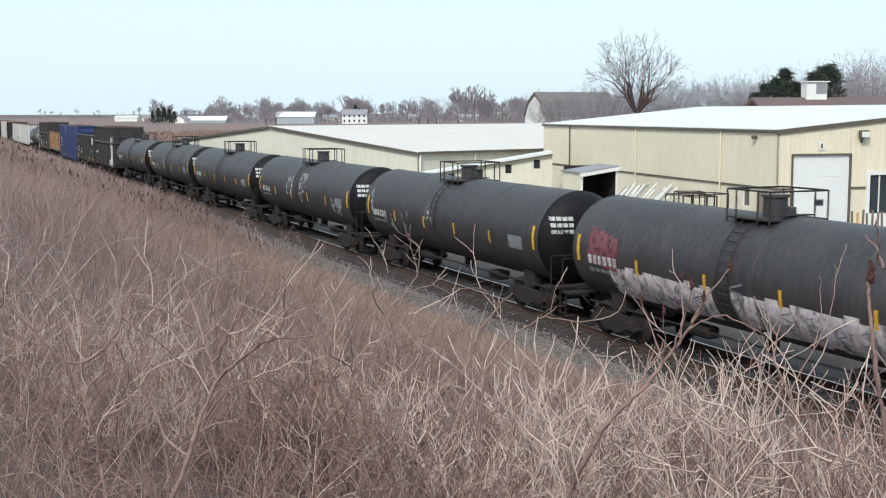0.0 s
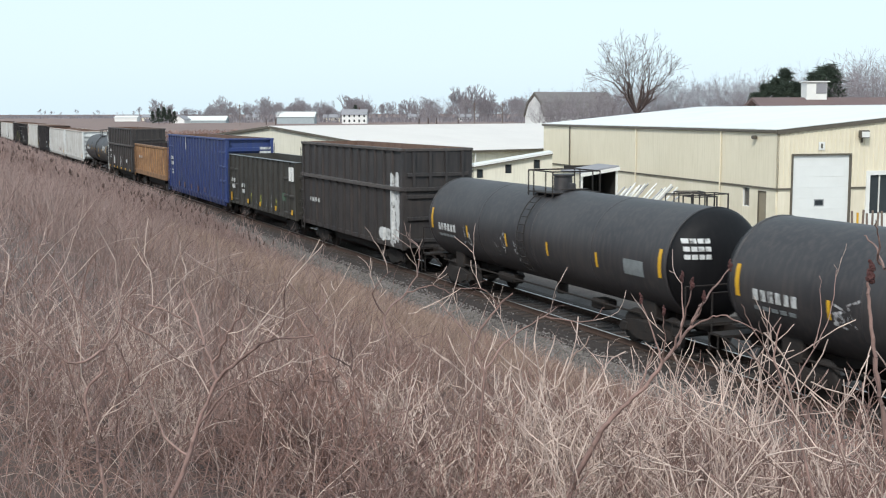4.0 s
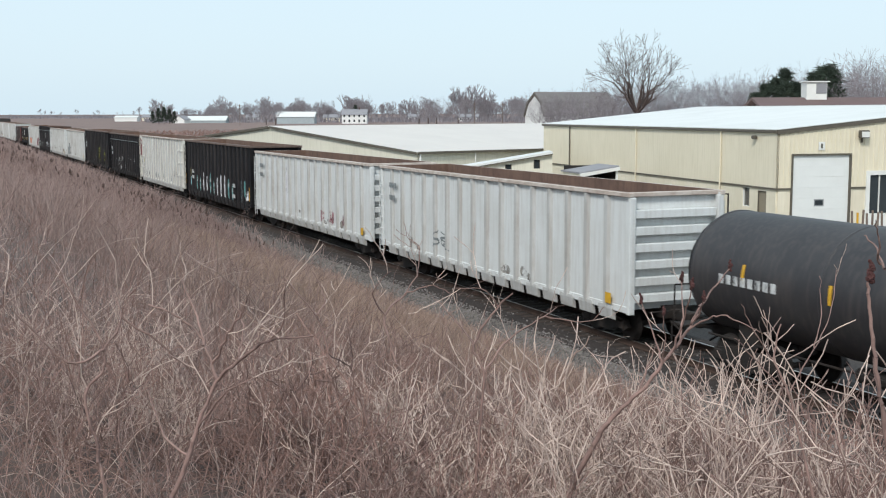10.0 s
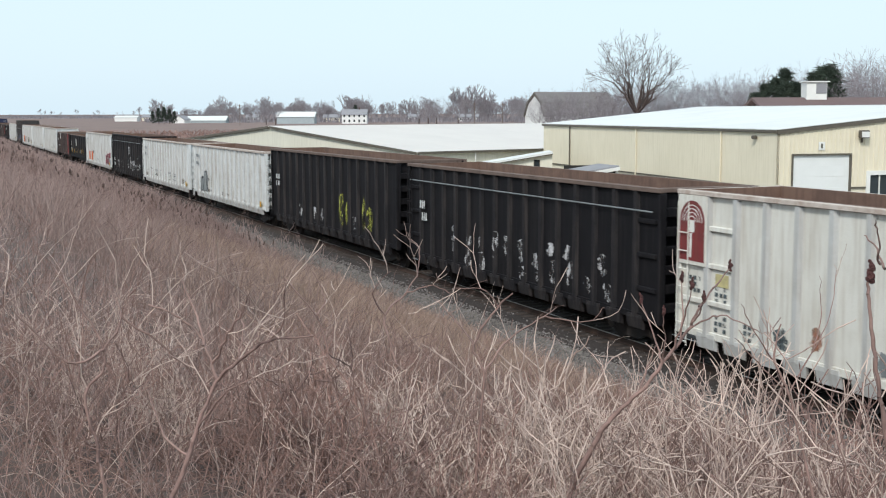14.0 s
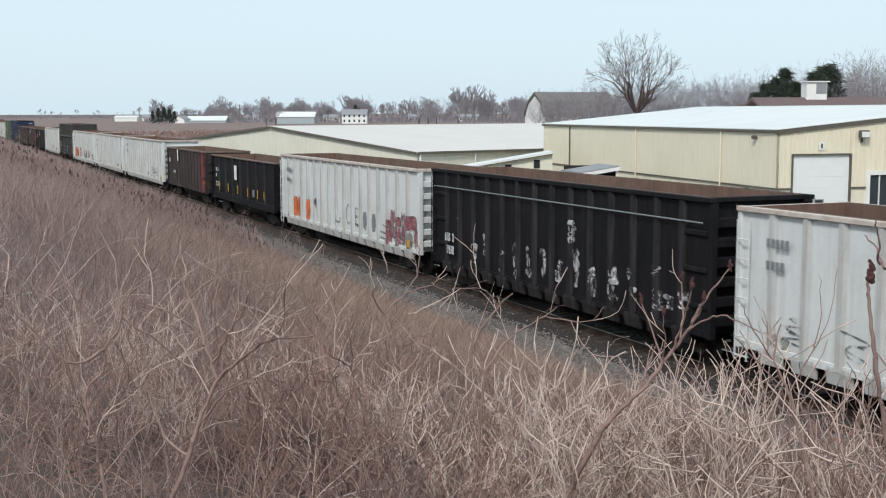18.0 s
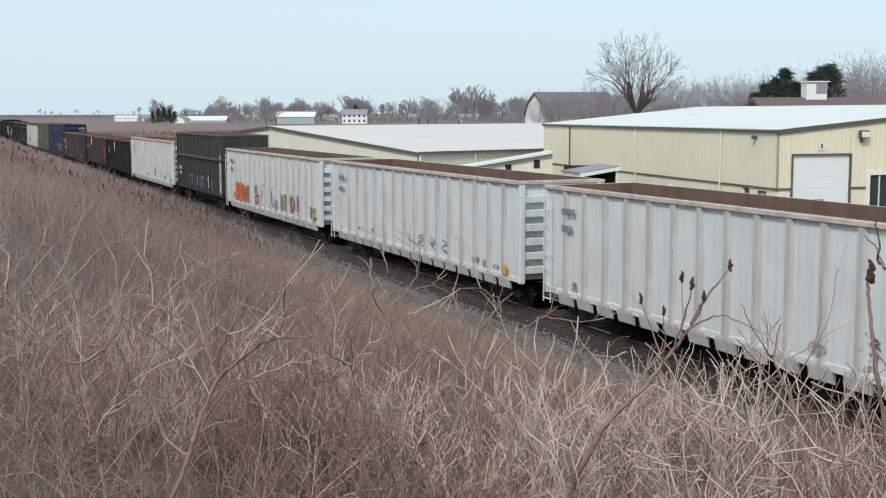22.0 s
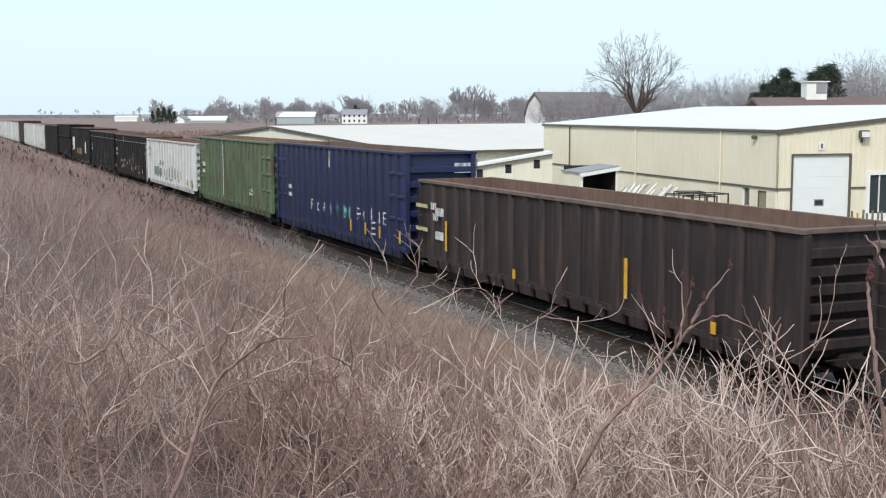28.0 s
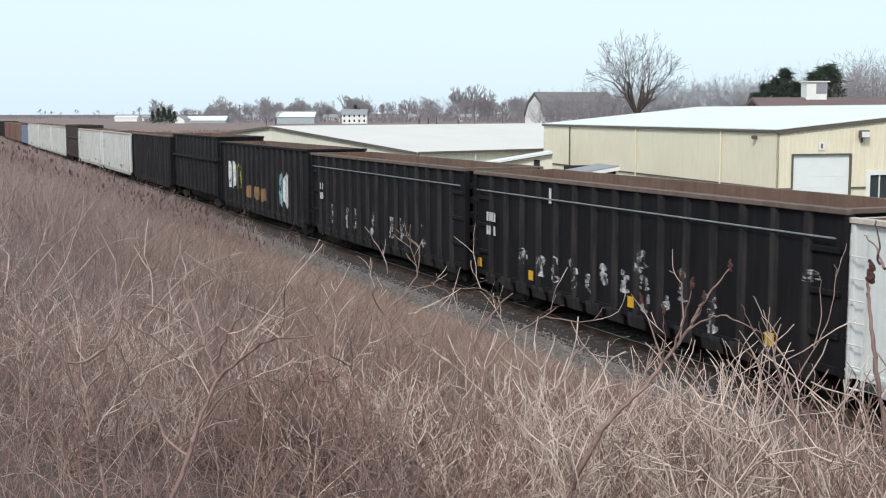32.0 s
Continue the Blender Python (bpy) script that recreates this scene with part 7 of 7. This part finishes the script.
# ---- the brushy bank ----
def make_brush():
    rng = np.random.default_rng(77)

    def spots(n, y0, y1, x0=-0.6, x1=15.0, power=1.0):
        y = y0 + (y1 - y0) * rng.random(n) ** power
        x = rng.uniform(x0, x1, n)
        ang = np.degrees(np.arctan2(x, y))
        ok = (ang > np.where(y < 20, -4.0, 1.4)) & (ang < 47.5) & (np.hypot(x, y) > 4.2)
        return x[ok], y[ok]

    # templates of thin upright stems
    thin = []
    for k in range(8):
        o = []
        for j in range(3):
            a = rng.uniform(0, 6.28)
            e = np.array([math.cos(a) * 0.28, math.sin(a) * 0.28, 1.0])
            grow(rng, o, (rng.normal(0, 0.08), rng.normal(0, 0.08), -0.05), e / np.linalg.norm(e), 0.62, 0.0075, 1, 0.5, 2, 0.12, 0.05, 0.6, 2)
        thin.append(o)
    stems, far = [], []
    for (n, y0, y1, s, fat) in ((7000, 3.4, 24.0, 0.42, 0.8), (7600, 22.0, 60.0, 0.8, 1.35), (9500, 52.0, 130.0, 1.2, 2.0), (5600, 122.0, 290.0, 1.3, 3.4)):
        x, y = spots(n, y0, y1)
        keep = rng.random(len(x)) < np.where((y < 62) & (x > 13.4), 0.3, 1.0)
        patch = np.array([noise.noise(Vector((a * 0.22, b * 0.12, 4.2))) for a, b in zip(x, y)])
        keep &= rng.random(len(x)) < np.clip(0.75 + 0.9 * patch, 0.2, 1.0)
        straw = ((x - 9.4) / 3.8) ** 2 + ((y - 28) / 11.0) ** 2 < 1.0
        keep &= ~straw | (rng.random(len(x)) < 0.08)
        x, y = x[keep], y[keep]
        z = heights(x, y)
        toe = np.where(y < 60, np.interp(x, [10.0, 13.0, 15.0], [1.0, 0.6, 0.4]), np.interp(x, [10.0, 13.5, 15.2], [1.0, 0.95, 0.75]))
        sc = s * rng.uniform(0.6, 1.25, len(x)) * toe
        which = rng.integers(0, 8, len(x))
        for k in range(8):
            m = which == k
            if m.any():
                a = placed(thin[k], int(m.sum()), x[m], y[m], z[m], sc[m], rng, 0.16)
                a[:, 6:8] *= fat
                (far if y0 > 50 else stems).append(a)
    tagged(new("brush_thicket", tubes_mesh("brush_thicket", np.concatenate(stems), M_TWIGFAR, 3)), "dense thicket of leafless grey-brown brush on the bank", "brush", kind="stuff")
    tagged(new("far_brush", tubes_mesh("far_brush", np.concatenate(far), M_TWIGFAR, 3)), "grey-brown leafless brush along the far bank", "brush", kind="stuff")
    # dark seed heads over the far thicket
    x, y = spots(900, 40.0, 130.0, 1.0, 12.0)
    z = heights(x, y) + rng.uniform(0.75, 1.25, len(x)) * np.where(y < 50, 0.75, 1.0)
    n = len(x)
    segs = np.stack([x, y, z, x + rng.normal(0, 0.03, n), y + rng.normal(0, 0.03, n), z + rng.uniform(0.1, 0.2, n), np.where(y < 50, 0.03, 0.05), np.where(y < 50, 0.018, 0.03)], 1)
    sh = tagged(new("seed_heads", tubes_mesh("seed_heads", segs, M_SEED, 5)), "dark upright seed heads standing over the thicket", "seed heads", kind="stuff")
    # straw grass
    gx, gy = [], []
    x, y = spots(60000, 15.0, 46.0, 5.0, 15.2)
    straw = ((x - 9.6) / 4.0) ** 2 + ((y - 28) / 12.0) ** 2
    k = rng.random(len(x)) < np.where(straw < 1, 1.0, 0.2)
    gx.append(x[k])
    gy.append(y[k])
    x, y = spots(16000, 8.0, 75.0, 3.0, 15.9)
    gx.append(x)
    gy.append(y)
    x, y = spots(42000, 9.0, 48.0, 2.0, 14.6, 0.8)
    z = heights(x, y) - 0.03
    n = len(x)
    h = rng.uniform(0.2, 0.62, n)
    lx, ly = rng.normal(0, 0.3, n), rng.normal(0, 0.3, n)
    a = np.stack([x, y, z, x + lx * h * 0.5, y + ly * h * 0.5, z + h * 0.6, np.full(n, 0.005), np.full(n, 0.004)], 1)
    b = np.stack([x + lx * h * 0.5, y + ly * h * 0.5, z + h * 0.6, x + lx * h * 1.3, y + ly * h * 1.3, z + h * 0.95, np.full(n, 0.004), np.full(n, 0.002)], 1)
    tagged(new("pink_grass", tubes_mesh("pink_grass", np.concatenate([a, b]), M_PINKGRASS, 3)), "dense pinkish-tan dry grass over the slope", "grass", kind="stuff")
    x, y = np.concatenate(gx), np.concatenate(gy)
    z = heights(x, y) - 0.03
    n = len(x)
    h = rng.uniform(0.25, 0.7, n)
    lx, ly = rng.normal(0, 0.25, n), rng.normal(0, 0.25, n)
    a = np.stack([x, y, z, x + lx * h * 0.4, y + ly * h * 0.4, z + h * 0.6, np.full(n, 0.007), np.full(n, 0.005)], 1)
    b = np.stack([x + lx * h * 0.4, y + ly * h * 0.4, z + h * 0.6, x + lx * h * 1.2, y + ly * h * 1.2, z + h * 0.95, np.full(n, 0.005), np.full(n, 0.002)], 1)
    tagged(new("dry_grass", tubes_mesh("dry_grass", np.concatenate([a, b]), M_GRASS, 3)), "tufts of dry straw-coloured grass on the bank", "grass", kind="stuff")
    # crooked forking stems near the camera
    def forked(x, y, length, r, lean, segs=8, sides=3):
        """Curving stems with side twigs that turn up towards the light; one array of twig rows."""
        n = len(x)
        p = np.stack([x, y, heights(x, y) - 0.04], 1)
        a = rng.uniform(0, 6.28, n)
        d = np.stack([np.cos(a) * lean, np.sin(a) * lean, np.ones(n)], 1)
        curl = rng.normal(0, 0.11, (n, 3))
        step = (length / segs)[:, None]
        out, r = [], r[:, None]
        for k in range(segs):
            d = d + curl + rng.normal(0, 0.15, (n, 3))
            d /= np.linalg.norm(d, axis=1, keepdims=True)
            q = p + d * step
            f0, f1 = 1 - 0.6 * k / segs, 1 - 0.6 * (k + 1) / segs
            out.append(np.concatenate([p, q, r * f0, r * f1], 1))
            p = q
            if k >= 2 and (k % 2 or k == segs - 2):
                m = rng.random(n) < 0.75
                side = rng.normal(0, 1, (n, 3))
                side -= d * (side * d).sum(1, keepdims=True)
                e = d + side / np.linalg.norm(side, axis=1, keepdims=True) * rng.uniform(0.6, 1.1, (n, 1))
                bp, br, bs = p, r * f1 * 0.72, step * rng.uniform(0.35, 0.8, (n, 1))
                for j in range(5):
                    e = e + rng.normal(0, 0.16, (n, 3)) + np.array([0, 0, 0.12])
                    e /= np.linalg.norm(e, axis=1, keepdims=True)
                    bq = bp + e * bs
                    g0, g1 = 1 - 0.11 * j, 0.89 - 0.11 * j
                    out.append(np.concatenate([bp, bq, br * g0, br * g1], 1)[m])
                    bp = bq
        return np.concatenate(out)

    x, y = spots(1250, 3.6, 13.5, -0.8, 8.5, 1.1)
    xe, ye = spots(900, 3.9, 7.6, -0.5, 3.4)
    x, y = np.concatenate([x, xe]), np.concatenate([y, ye])
    k = (x < 3.4) | (rng.random(len(x)) < 0.55)
    x, y = x[k], y[k]
    n = len(x)
    near = np.clip(np.hypot(x, y) / 8.0, 0.5, 1.0)
    length = rng.uniform(0.45, 1.05, n) * near
    r = rng.uniform(0.003, 0.0062, n) * near
    lean = rng.uniform(0.05, 0.8, n)
    kind = rng.random(n)
    for name, lo, hi, mat, label in (("dead_canes", 0.0, 0.25, M_TWIG, "pale crooked forking dead stems in the foreground"),
                                     ("mauve_canes", 0.25, 0.7, M_TWIGRED, "dull reddish forking stems in the foreground"),
                                     ("sooty_canes", 0.7, 1.01, M_STEM, "dark mauve forking stems in the foreground")):
        k = (kind >= lo) & (kind < hi)
        tagged(new(name, tubes_mesh(name, forked(x[k], y[k], length[k], r[k], lean[k]), mat, 3)), label, "canes", kind="stuff")
    # taller stems standing out of the thicket on the slope, and bushes along the toe of the bank
    x, y = spots(1500, 13.0, 48.0, 0.6, 11.5, 0.9)
    straw = ((x - 9.4) / 3.8) ** 2 + ((y - 28) / 11.0) ** 2 < 1.0
    k = ~straw | (rng.random(len(x)) < 0.25)
    x, y = x[k], y[k]
    n = len(x)
    grown = np.interp(y, [13.0, 30.0, 48.0], [0.75, 1.05, 1.35])
    tall = forked(x, y, rng.uniform(0.7, 1.15, n) * grown, rng.uniform(0.004, 0.0075, n) * np.interp(y, [13.0, 48.0], [0.9, 1.9]), rng.uniform(0.05, 0.45, n))
    tagged(new("upright_stems", tubes_mesh("upright_stems", tall, M_STEM, 3)), "upright mauve-brown forking stems on the slope", "stems", kind="stuff")
    xb, yb = np.concatenate([rng.uniform(12.6, 14.6, 150), rng.uniform(11.5, 13.6, 60)]), np.concatenate([rng.uniform(54.0, 78.0, 150), rng.uniform(40.0, 54.0, 60)])
    clump = np.array([noise.noise(Vector((b * 0.25, 3.1, 7.0))) for b in yb])
    toe = forked(xb, yb, rng.uniform(1.2, 1.9, 210) * np.clip(0.85 + 0.9 * clump, 0.4, 1.3), rng.uniform(0.009, 0.016, 210), rng.uniform(0.1, 0.5, 210))
    tagged(new("toe_bushes", tubes_mesh("toe_bushes", toe, M_TWIGFAR, 3)), "bare grey-brown bushes along the foot of the bank", "bushes", kind="stuff")
    # short litter twigs over the soil close by
    x, y = spots(15000, 3.4, 10.0, -1.0, 8.0)
    n = len(x)
    z = heights(x, y) + rng.uniform(-0.02, 0.16, n)
    a, up, l = rng.uniform(0, 6.28, n), rng.uniform(-0.1, 0.9, n), rng.uniform(0.08, 0.24, n)
    rr = rng.uniform(0.0012, 0.0024, n)
    tagged(new("litter_twigs", tubes_mesh("litter_twigs", np.stack([x, y, z, x + np.cos(a) * l, y + np.sin(a) * l, z + up * l, rr, rr * 0.6], 1), M_TWIGRED, 3)), "short dry reddish twigs littering the soil", "twigs", kind="stuff")
    # long arching canes that cross the thicket
    x, y = spots(300, 5.2, 14.0, -0.5, 8.5)
    k = np.hypot(x, y) > 6.0
    x, y = x[k], y[k]
    n = len(x)
    p = np.stack([x, y, heights(x, y) + rng.uniform(-0.05, 0.15, n)], 1)
    a = rng.uniform(0, 6.28, n)
    lean = rng.uniform(0.15, 1.1, n)
    d = np.stack([np.cos(a) * lean, np.sin(a) * lean, np.ones(n)], 1)
    d /= np.linalg.norm(d, axis=1, keepdims=True)
    near = np.clip(np.hypot(x, y) / 9.0, 0.5, 1.0)
    l = (rng.uniform(0.06, 0.12, n) * np.where(x > 3.5, 1.5, 1.0) * near)[:, None]
    r = rng.uniform(0.0028, 0.0052, n)[:, None] * near[:, None]
    drop = rng.uniform(0.02, 0.2, n)
    arcs = []
    for k in range(11):
        q = p + d * l
        arcs.append(np.concatenate([p, q, r * (1 - 0.06 * k), r * (0.94 - 0.06 * k)], 1))
        p = q
        d = d + rng.normal(0, 0.13, (n, 3))
        d[:, 2] -= drop * (0.4 + 0.12 * k)
        d /= np.linalg.norm(d, axis=1, keepdims=True)
    half = n // 2
    rows = np.stack(arcs, 1)
    tagged(new("arching_canes", tubes_mesh("arching_canes", rows[:half].reshape(-1, 8), M_TWIG, 4)), "long pale arching canes crossing the thicket", "canes", kind="stuff")
    tagged(new("dark_canes", tubes_mesh("dark_canes", rows[half:].reshape(-1, 8), M_STEM, 4)), "long mauve-grey arching canes in the thicket", "canes", kind="stuff")
    # single shrubs near the camera
    temps = []
    for k in range(12):
        o = []
        antler = k < 6 or k > 8
        slim = k > 8
        for j in range(3 + k % 2 if antler else 3 + k % 3):
            a = rng.uniform(0, 6.28)
            e = np.array([math.cos(a) * 0.7, math.sin(a) * 0.7, 1.0])
            if antler:
                grow(rng, o, (rng.normal(0, 0.06), rng.normal(0, 0.06), -0.08), e / np.linalg.norm(e), 0.52, 0.0125, 3, 0.85, 2, 0.17, 0.1, 0.8, 4)
            else:
                grow(rng, o, (rng.normal(0, 0.07), rng.normal(0, 0.07), -0.08), e / np.linalg.norm(e), 0.5, 0.0125, 4, 0.72, 2, 0.2, 0.09, 0.62, 3)
        zmax = max(q[5] for q in o)
        low = (0.0025 if slim else 0.0048) if antler else 0.0032
        thin_by = 0.55 if slim else 1.0
        q0 = [(*[c * 1.3 / zmax for c in q[:6]], max(q[6] * thin_by, low), max(q[7] * thin_by, low * 0.85)) for q in o]
        mt = (M_TWIG, M_TWIG, M_STEM)[k % 3] if antler else M_TWIGRED
        temps.append((tubes_mesh("stem_cluster", [q for q in q0 if q[6] >= 0.0058], mt, 5), tubes_mesh("twig_cluster", [q for q in q0 if q[6] < 0.0058], mt, 4)))
    x, y = spots(60, 8.0, 17.0, -0.4, 9.0, 1.0)
    x2, y2 = spots(75, 3.4, 8.0, 3.0, 7.5)
    x3, y3 = spots(130, 4.2, 9.5, -0.7, 4.5)
    cnt = 0
    for a, b in zip(np.concatenate([x2, x3, x]), np.concatenate([y2, y3, y])):
        if math.hypot(a, b) < 5.0 or cnt >= 300:
            continue
        s = rng.uniform(0.62, 1.05) * (1.0 if math.hypot(a, b) > 6.5 else 0.72)
        if a > 3.8 and b < a * 1.25 and a < 9:
            s *= 1.3
        room = EYE_Z - math.hypot(a, b) * rng.uniform(0.155, 0.25) - ground_height(a, b)
        s = room / 1.3 * rng.uniform(0.7, 1.0) if a > 3 and b < a * 1.5 else max(0.28, min(s, room / 1.3))
        o = thing("bare_shrub", Matrix.LocRotScale((a, b, ground_height(a, b)), Euler((rng.normal(0, 0.12), rng.normal(0, 0.12), rng.uniform(0, 6.28))), (s, s, s)), "leafless tan-grey shrub with forking twigs", "shrub", "shrubs on the bank")
        pale = math.atan2(a, b) > 0.5
        tm = temps[int(rng.integers(9, 12)) if pale and math.hypot(a, b) < 9.5 else int(rng.integers(0, 6)) if math.hypot(a, b) < 9.5 and rng.random() < 0.75 else int(rng.integers(6, 9))]
        tagged(part("stem", tm[0], None, o), kind="stuff")
        tagged(part("crown", tm[1], None, o), kind="stuff")
        cnt += 1


def sight(px, py, d):
    """The place at distance d along the view, px and py being shares of that distance to the right and up."""
    f = Vector((math.sin(_h) * math.cos(_p), math.cos(_h) * math.cos(_p), -math.sin(_p)))
    r = Vector((math.cos(_h), -math.sin(_h), 0))
    return Vector((0, 0, EYE_Z)) + d * (f + px * r + py * r.cross(f))


def sumac(name_label, lines, thick=0.8, seed=1, side_twigs=0.4):
    """A tall sumac: lines of (distance, points, radius), trunk first; cones at stem tips."""
    rng = np.random.default_rng(seed)
    root = thing("sumac_shrub", Matrix(), name_label, "shrub", "sumacs on the bank")
    for j, (d, pts, r, *tip) in enumerate(lines):
        ps = [np.array(sight((x - 784) / 2100, (441 - y) / 2100, d + 0.1 * i * (1 if j % 2 else -1) * (j > 0))) for i, (x, y) in enumerate(pts)]
        if j == 0:
            # the trunk bends on down into the bank
            lead = ps[0] - ps[1]
            h = max(0.1, ps[0][2] - ground_height(ps[0][0], ps[0][1]))
            lead = lead / np.linalg.norm(lead) * h
            mid = ps[0] + np.array([lead[0] * 0.4, lead[1] * 0.4, -0.45 * h])
            foot = ps[0] + np.array([lead[0] * 0.55, lead[1] * 0.55, 0.0])
            foot[2] = ground_height(foot[0], foot[1]) - 0.05
            ps = [foot, mid] + ps
        n = len(ps) - 1
        fine = []
        for i in range(n):
            a, b = ps[max(0, i - 1)], ps[i]
            c, e = ps[i + 1], ps[min(n, i + 2)]
            for k in range(5):
                f = k / 5
                f2, f3 = f * f, f * f * f
                fine.append(0.5 * (2 * b + (c - a) * f + (2 * a - 5 * b + 4 * c - e) * f2 + (3 * b - a - 3 * c + e) * f3) + rng.normal(0, 0.0035, 3))
        fine.append(ps[-1])
        m = len(fine) - 1
        if tip:
            c, s = ps[-1], tip[0]
            bm = bmesh.new()
            for k in range(9):
                f = k / 8 - 0.5
                bmesh.ops.create_icosphere(bm, subdivisions=1, radius=s * (0.44 - 0.34 * abs(f + 0.15)) * rng.uniform(0.85, 1.15), matrix=Matrix.Translation((c[0] + rng.normal(0, s * 0.12), c[1] + rng.normal(0, s * 0.12), c[2] + (f + 0.3) * s * 1.9)))
            part("seed_cone", bm, M_SUMAC, root, "dark red-brown fuzzy seed cone")
        r = r * (thick if j else 0.92)
        end = 0.4
        rad = [r * (1 - (1 - end) * i / m) * rng.uniform(0.9, 1.12) for i in range(m + 1)]
        segs = [(*fine[i], *fine[i + 1], rad[i], rad[i + 1]) for i in range(m)]
        part("stem" if r > 0.007 else "twig", tubes_mesh("stem", segs, M_STEM, 6), None, root)
        side = []
        for i in range(m // 3, m, 3 if j else 5):
            if rng.random() < side_twigs:
                ax = fine[min(m, i + 1)] - fine[i]
                ax /= np.linalg.norm(ax) + 1e-9
                v = rng.normal(0, 1, 3)
                v -= ax * (v @ ax)
                e = ax * 0.5 + v / np.linalg.norm(v) * 0.8 + np.array([0, 0, 0.35])
                grow(rng, side, fine[i], e / np.linalg.norm(e), rng.uniform(0.1, 0.26), max(0.0024, rad[i] * 0.5), 1, 0.6, 2, 0.16, 0.08, 0.7, 3)
        if side:
            side = [(*q[:6], max(q[6], 0.0019), max(q[7], 0.0017)) for q in side]
            tagged(part("side_twig", tubes_mesh("side_twig", side, M_TWIG, 4), None, root), kind="stuff")


def make_sumacs():
    sumac("tall bare sumac with thick forking tan stems", [
        (6.4, [(1050, 790), (1082, 742), (1130, 696), (1172, 645), (1215, 588), (1238, 545)], 0.019),
        (6.4, [(1238, 545), (1262, 512), (1292, 476)], 0.009, 0.03), (6.4, [(1222, 575), (1240, 550), (1246, 530)], 0.008, 0.026),
        (6.4, [(1172, 645), (1160, 600), (1134, 534)], 0.009, 0.028), (6.4, [(1190, 622), (1212, 560), (1225, 508)], 0.008, 0.03),
        (6.4, [(1205, 600), (1208, 550), (1206, 496)], 0.007, 0.03), (6.4, [(1172, 645), (1176, 600), (1174, 555)], 0.006, 0.024),
        (6.4, [(1130, 696), (1150, 640), (1162, 612)], 0.007), (6.4, [(1215, 588), (1262, 560), (1300, 566), (1345, 590)], 0.007)],
        seed=3, side_twigs=0.12)
    sumac("upright sumac stem topped with a dark red cone", [
        (5.0, [(1566, 760), (1556, 690), (1545, 600), (1536, 520), (1540, 492)], 0.015, 0.045),
        (5.0, [(1566, 480), (1552, 445), (1530, 418)], 0.007), (5.0, [(1556, 468), (1554, 420), (1550, 392)], 0.006)],
        thick=0.9, seed=5, side_twigs=0.0)
    sumac("bare sumac with a dark leaning trunk and pale antler twigs", [
        (4.7, [(300, 890), (335, 810), (352, 745), (384, 672)], 0.017),
        (4.7, [(384, 672), (362, 610), (330, 570), (262, 538)], 0.010), (4.7, [(384, 672), (420, 640), (474, 604), (556, 594)], 0.010),
        (4.7, [(362, 610), (350, 560), (318, 490)], 0.008), (4.7, [(378, 645), (404, 590), (432, 545), (440, 520)], 0.007),
        (4.7, [(420, 640), (432, 575), (412, 530)], 0.006), (4.7, [(474, 604), (500, 575), (506, 500)], 0.006), (4.7, [(335, 810), (290, 770), (262, 690)], 0.009), (4.7, [(345, 770), (392, 700), (450, 668)], 0.007)], seed=7)
    sumac("bare sumac with crooked pale branches", [
        (4.9, [(170, 790), (150, 700), (182, 655), (183, 618), (160, 570), (105, 487)], 0.010),
        (4.9, [(183, 618), (215, 560), (200, 520)], 0.006), (4.9, [(183, 618), (120, 640), (20, 545)], 0.008), (4.9, [(215, 560), (300, 620), (345, 668)], 0.007)])
    sumac("bare sumac with a hooked upper twig", [
        (6.6, [(640, 720), (628, 690), (588, 640), (560, 560), (500, 490)], 0.011),
        (6.6, [(700, 640), (682, 560), (716, 520), (738, 480), (742, 440), (728, 424)], 0.008), (6.6, [(682, 560), (660, 520), (692, 480)], 0.006),
        (6.6, [(560, 560), (575, 530), (552, 480)], 0.006), (6.6, [(716, 520), (760, 505), (800, 520)], 0.005)])
    sumac("slender bare sumac above the track side", [
        (6.6, [(850, 740), (856, 660), (838, 610), (880, 545), (908, 520)], 0.011),
        (6.6, [(838, 610), (800, 560), (770, 530)], 0.007), (6.6, [(880, 545), (860, 515), (806, 510)], 0.006), (6.6, [(856, 660), (900, 600), (965, 560), (985, 545)], 0.007),
        (6.6, [(965, 560), (1040, 570), (1070, 545)], 0.005)], seed=9)
    sumac("pale upright twigs of bare sumac by the track", [
        (5.2, [(1420, 800), (1395, 700), (1370, 640), (1382, 575)], 0.009), (6.4, [(1395, 700), (1440, 620), (1468, 560), (1480, 480)], 0.006),
        (6.4, [(1370, 640), (1335, 590), (1312, 540)], 0.006), (6.4, [(1440, 620), (1452, 560), (1450, 490)], 0.005), (6.4, [(1395, 700), (1340, 640), (1300, 600)], 0.006)],
        seed=11, side_twigs=0.1)


make_brush()
make_sumacs()


motions()
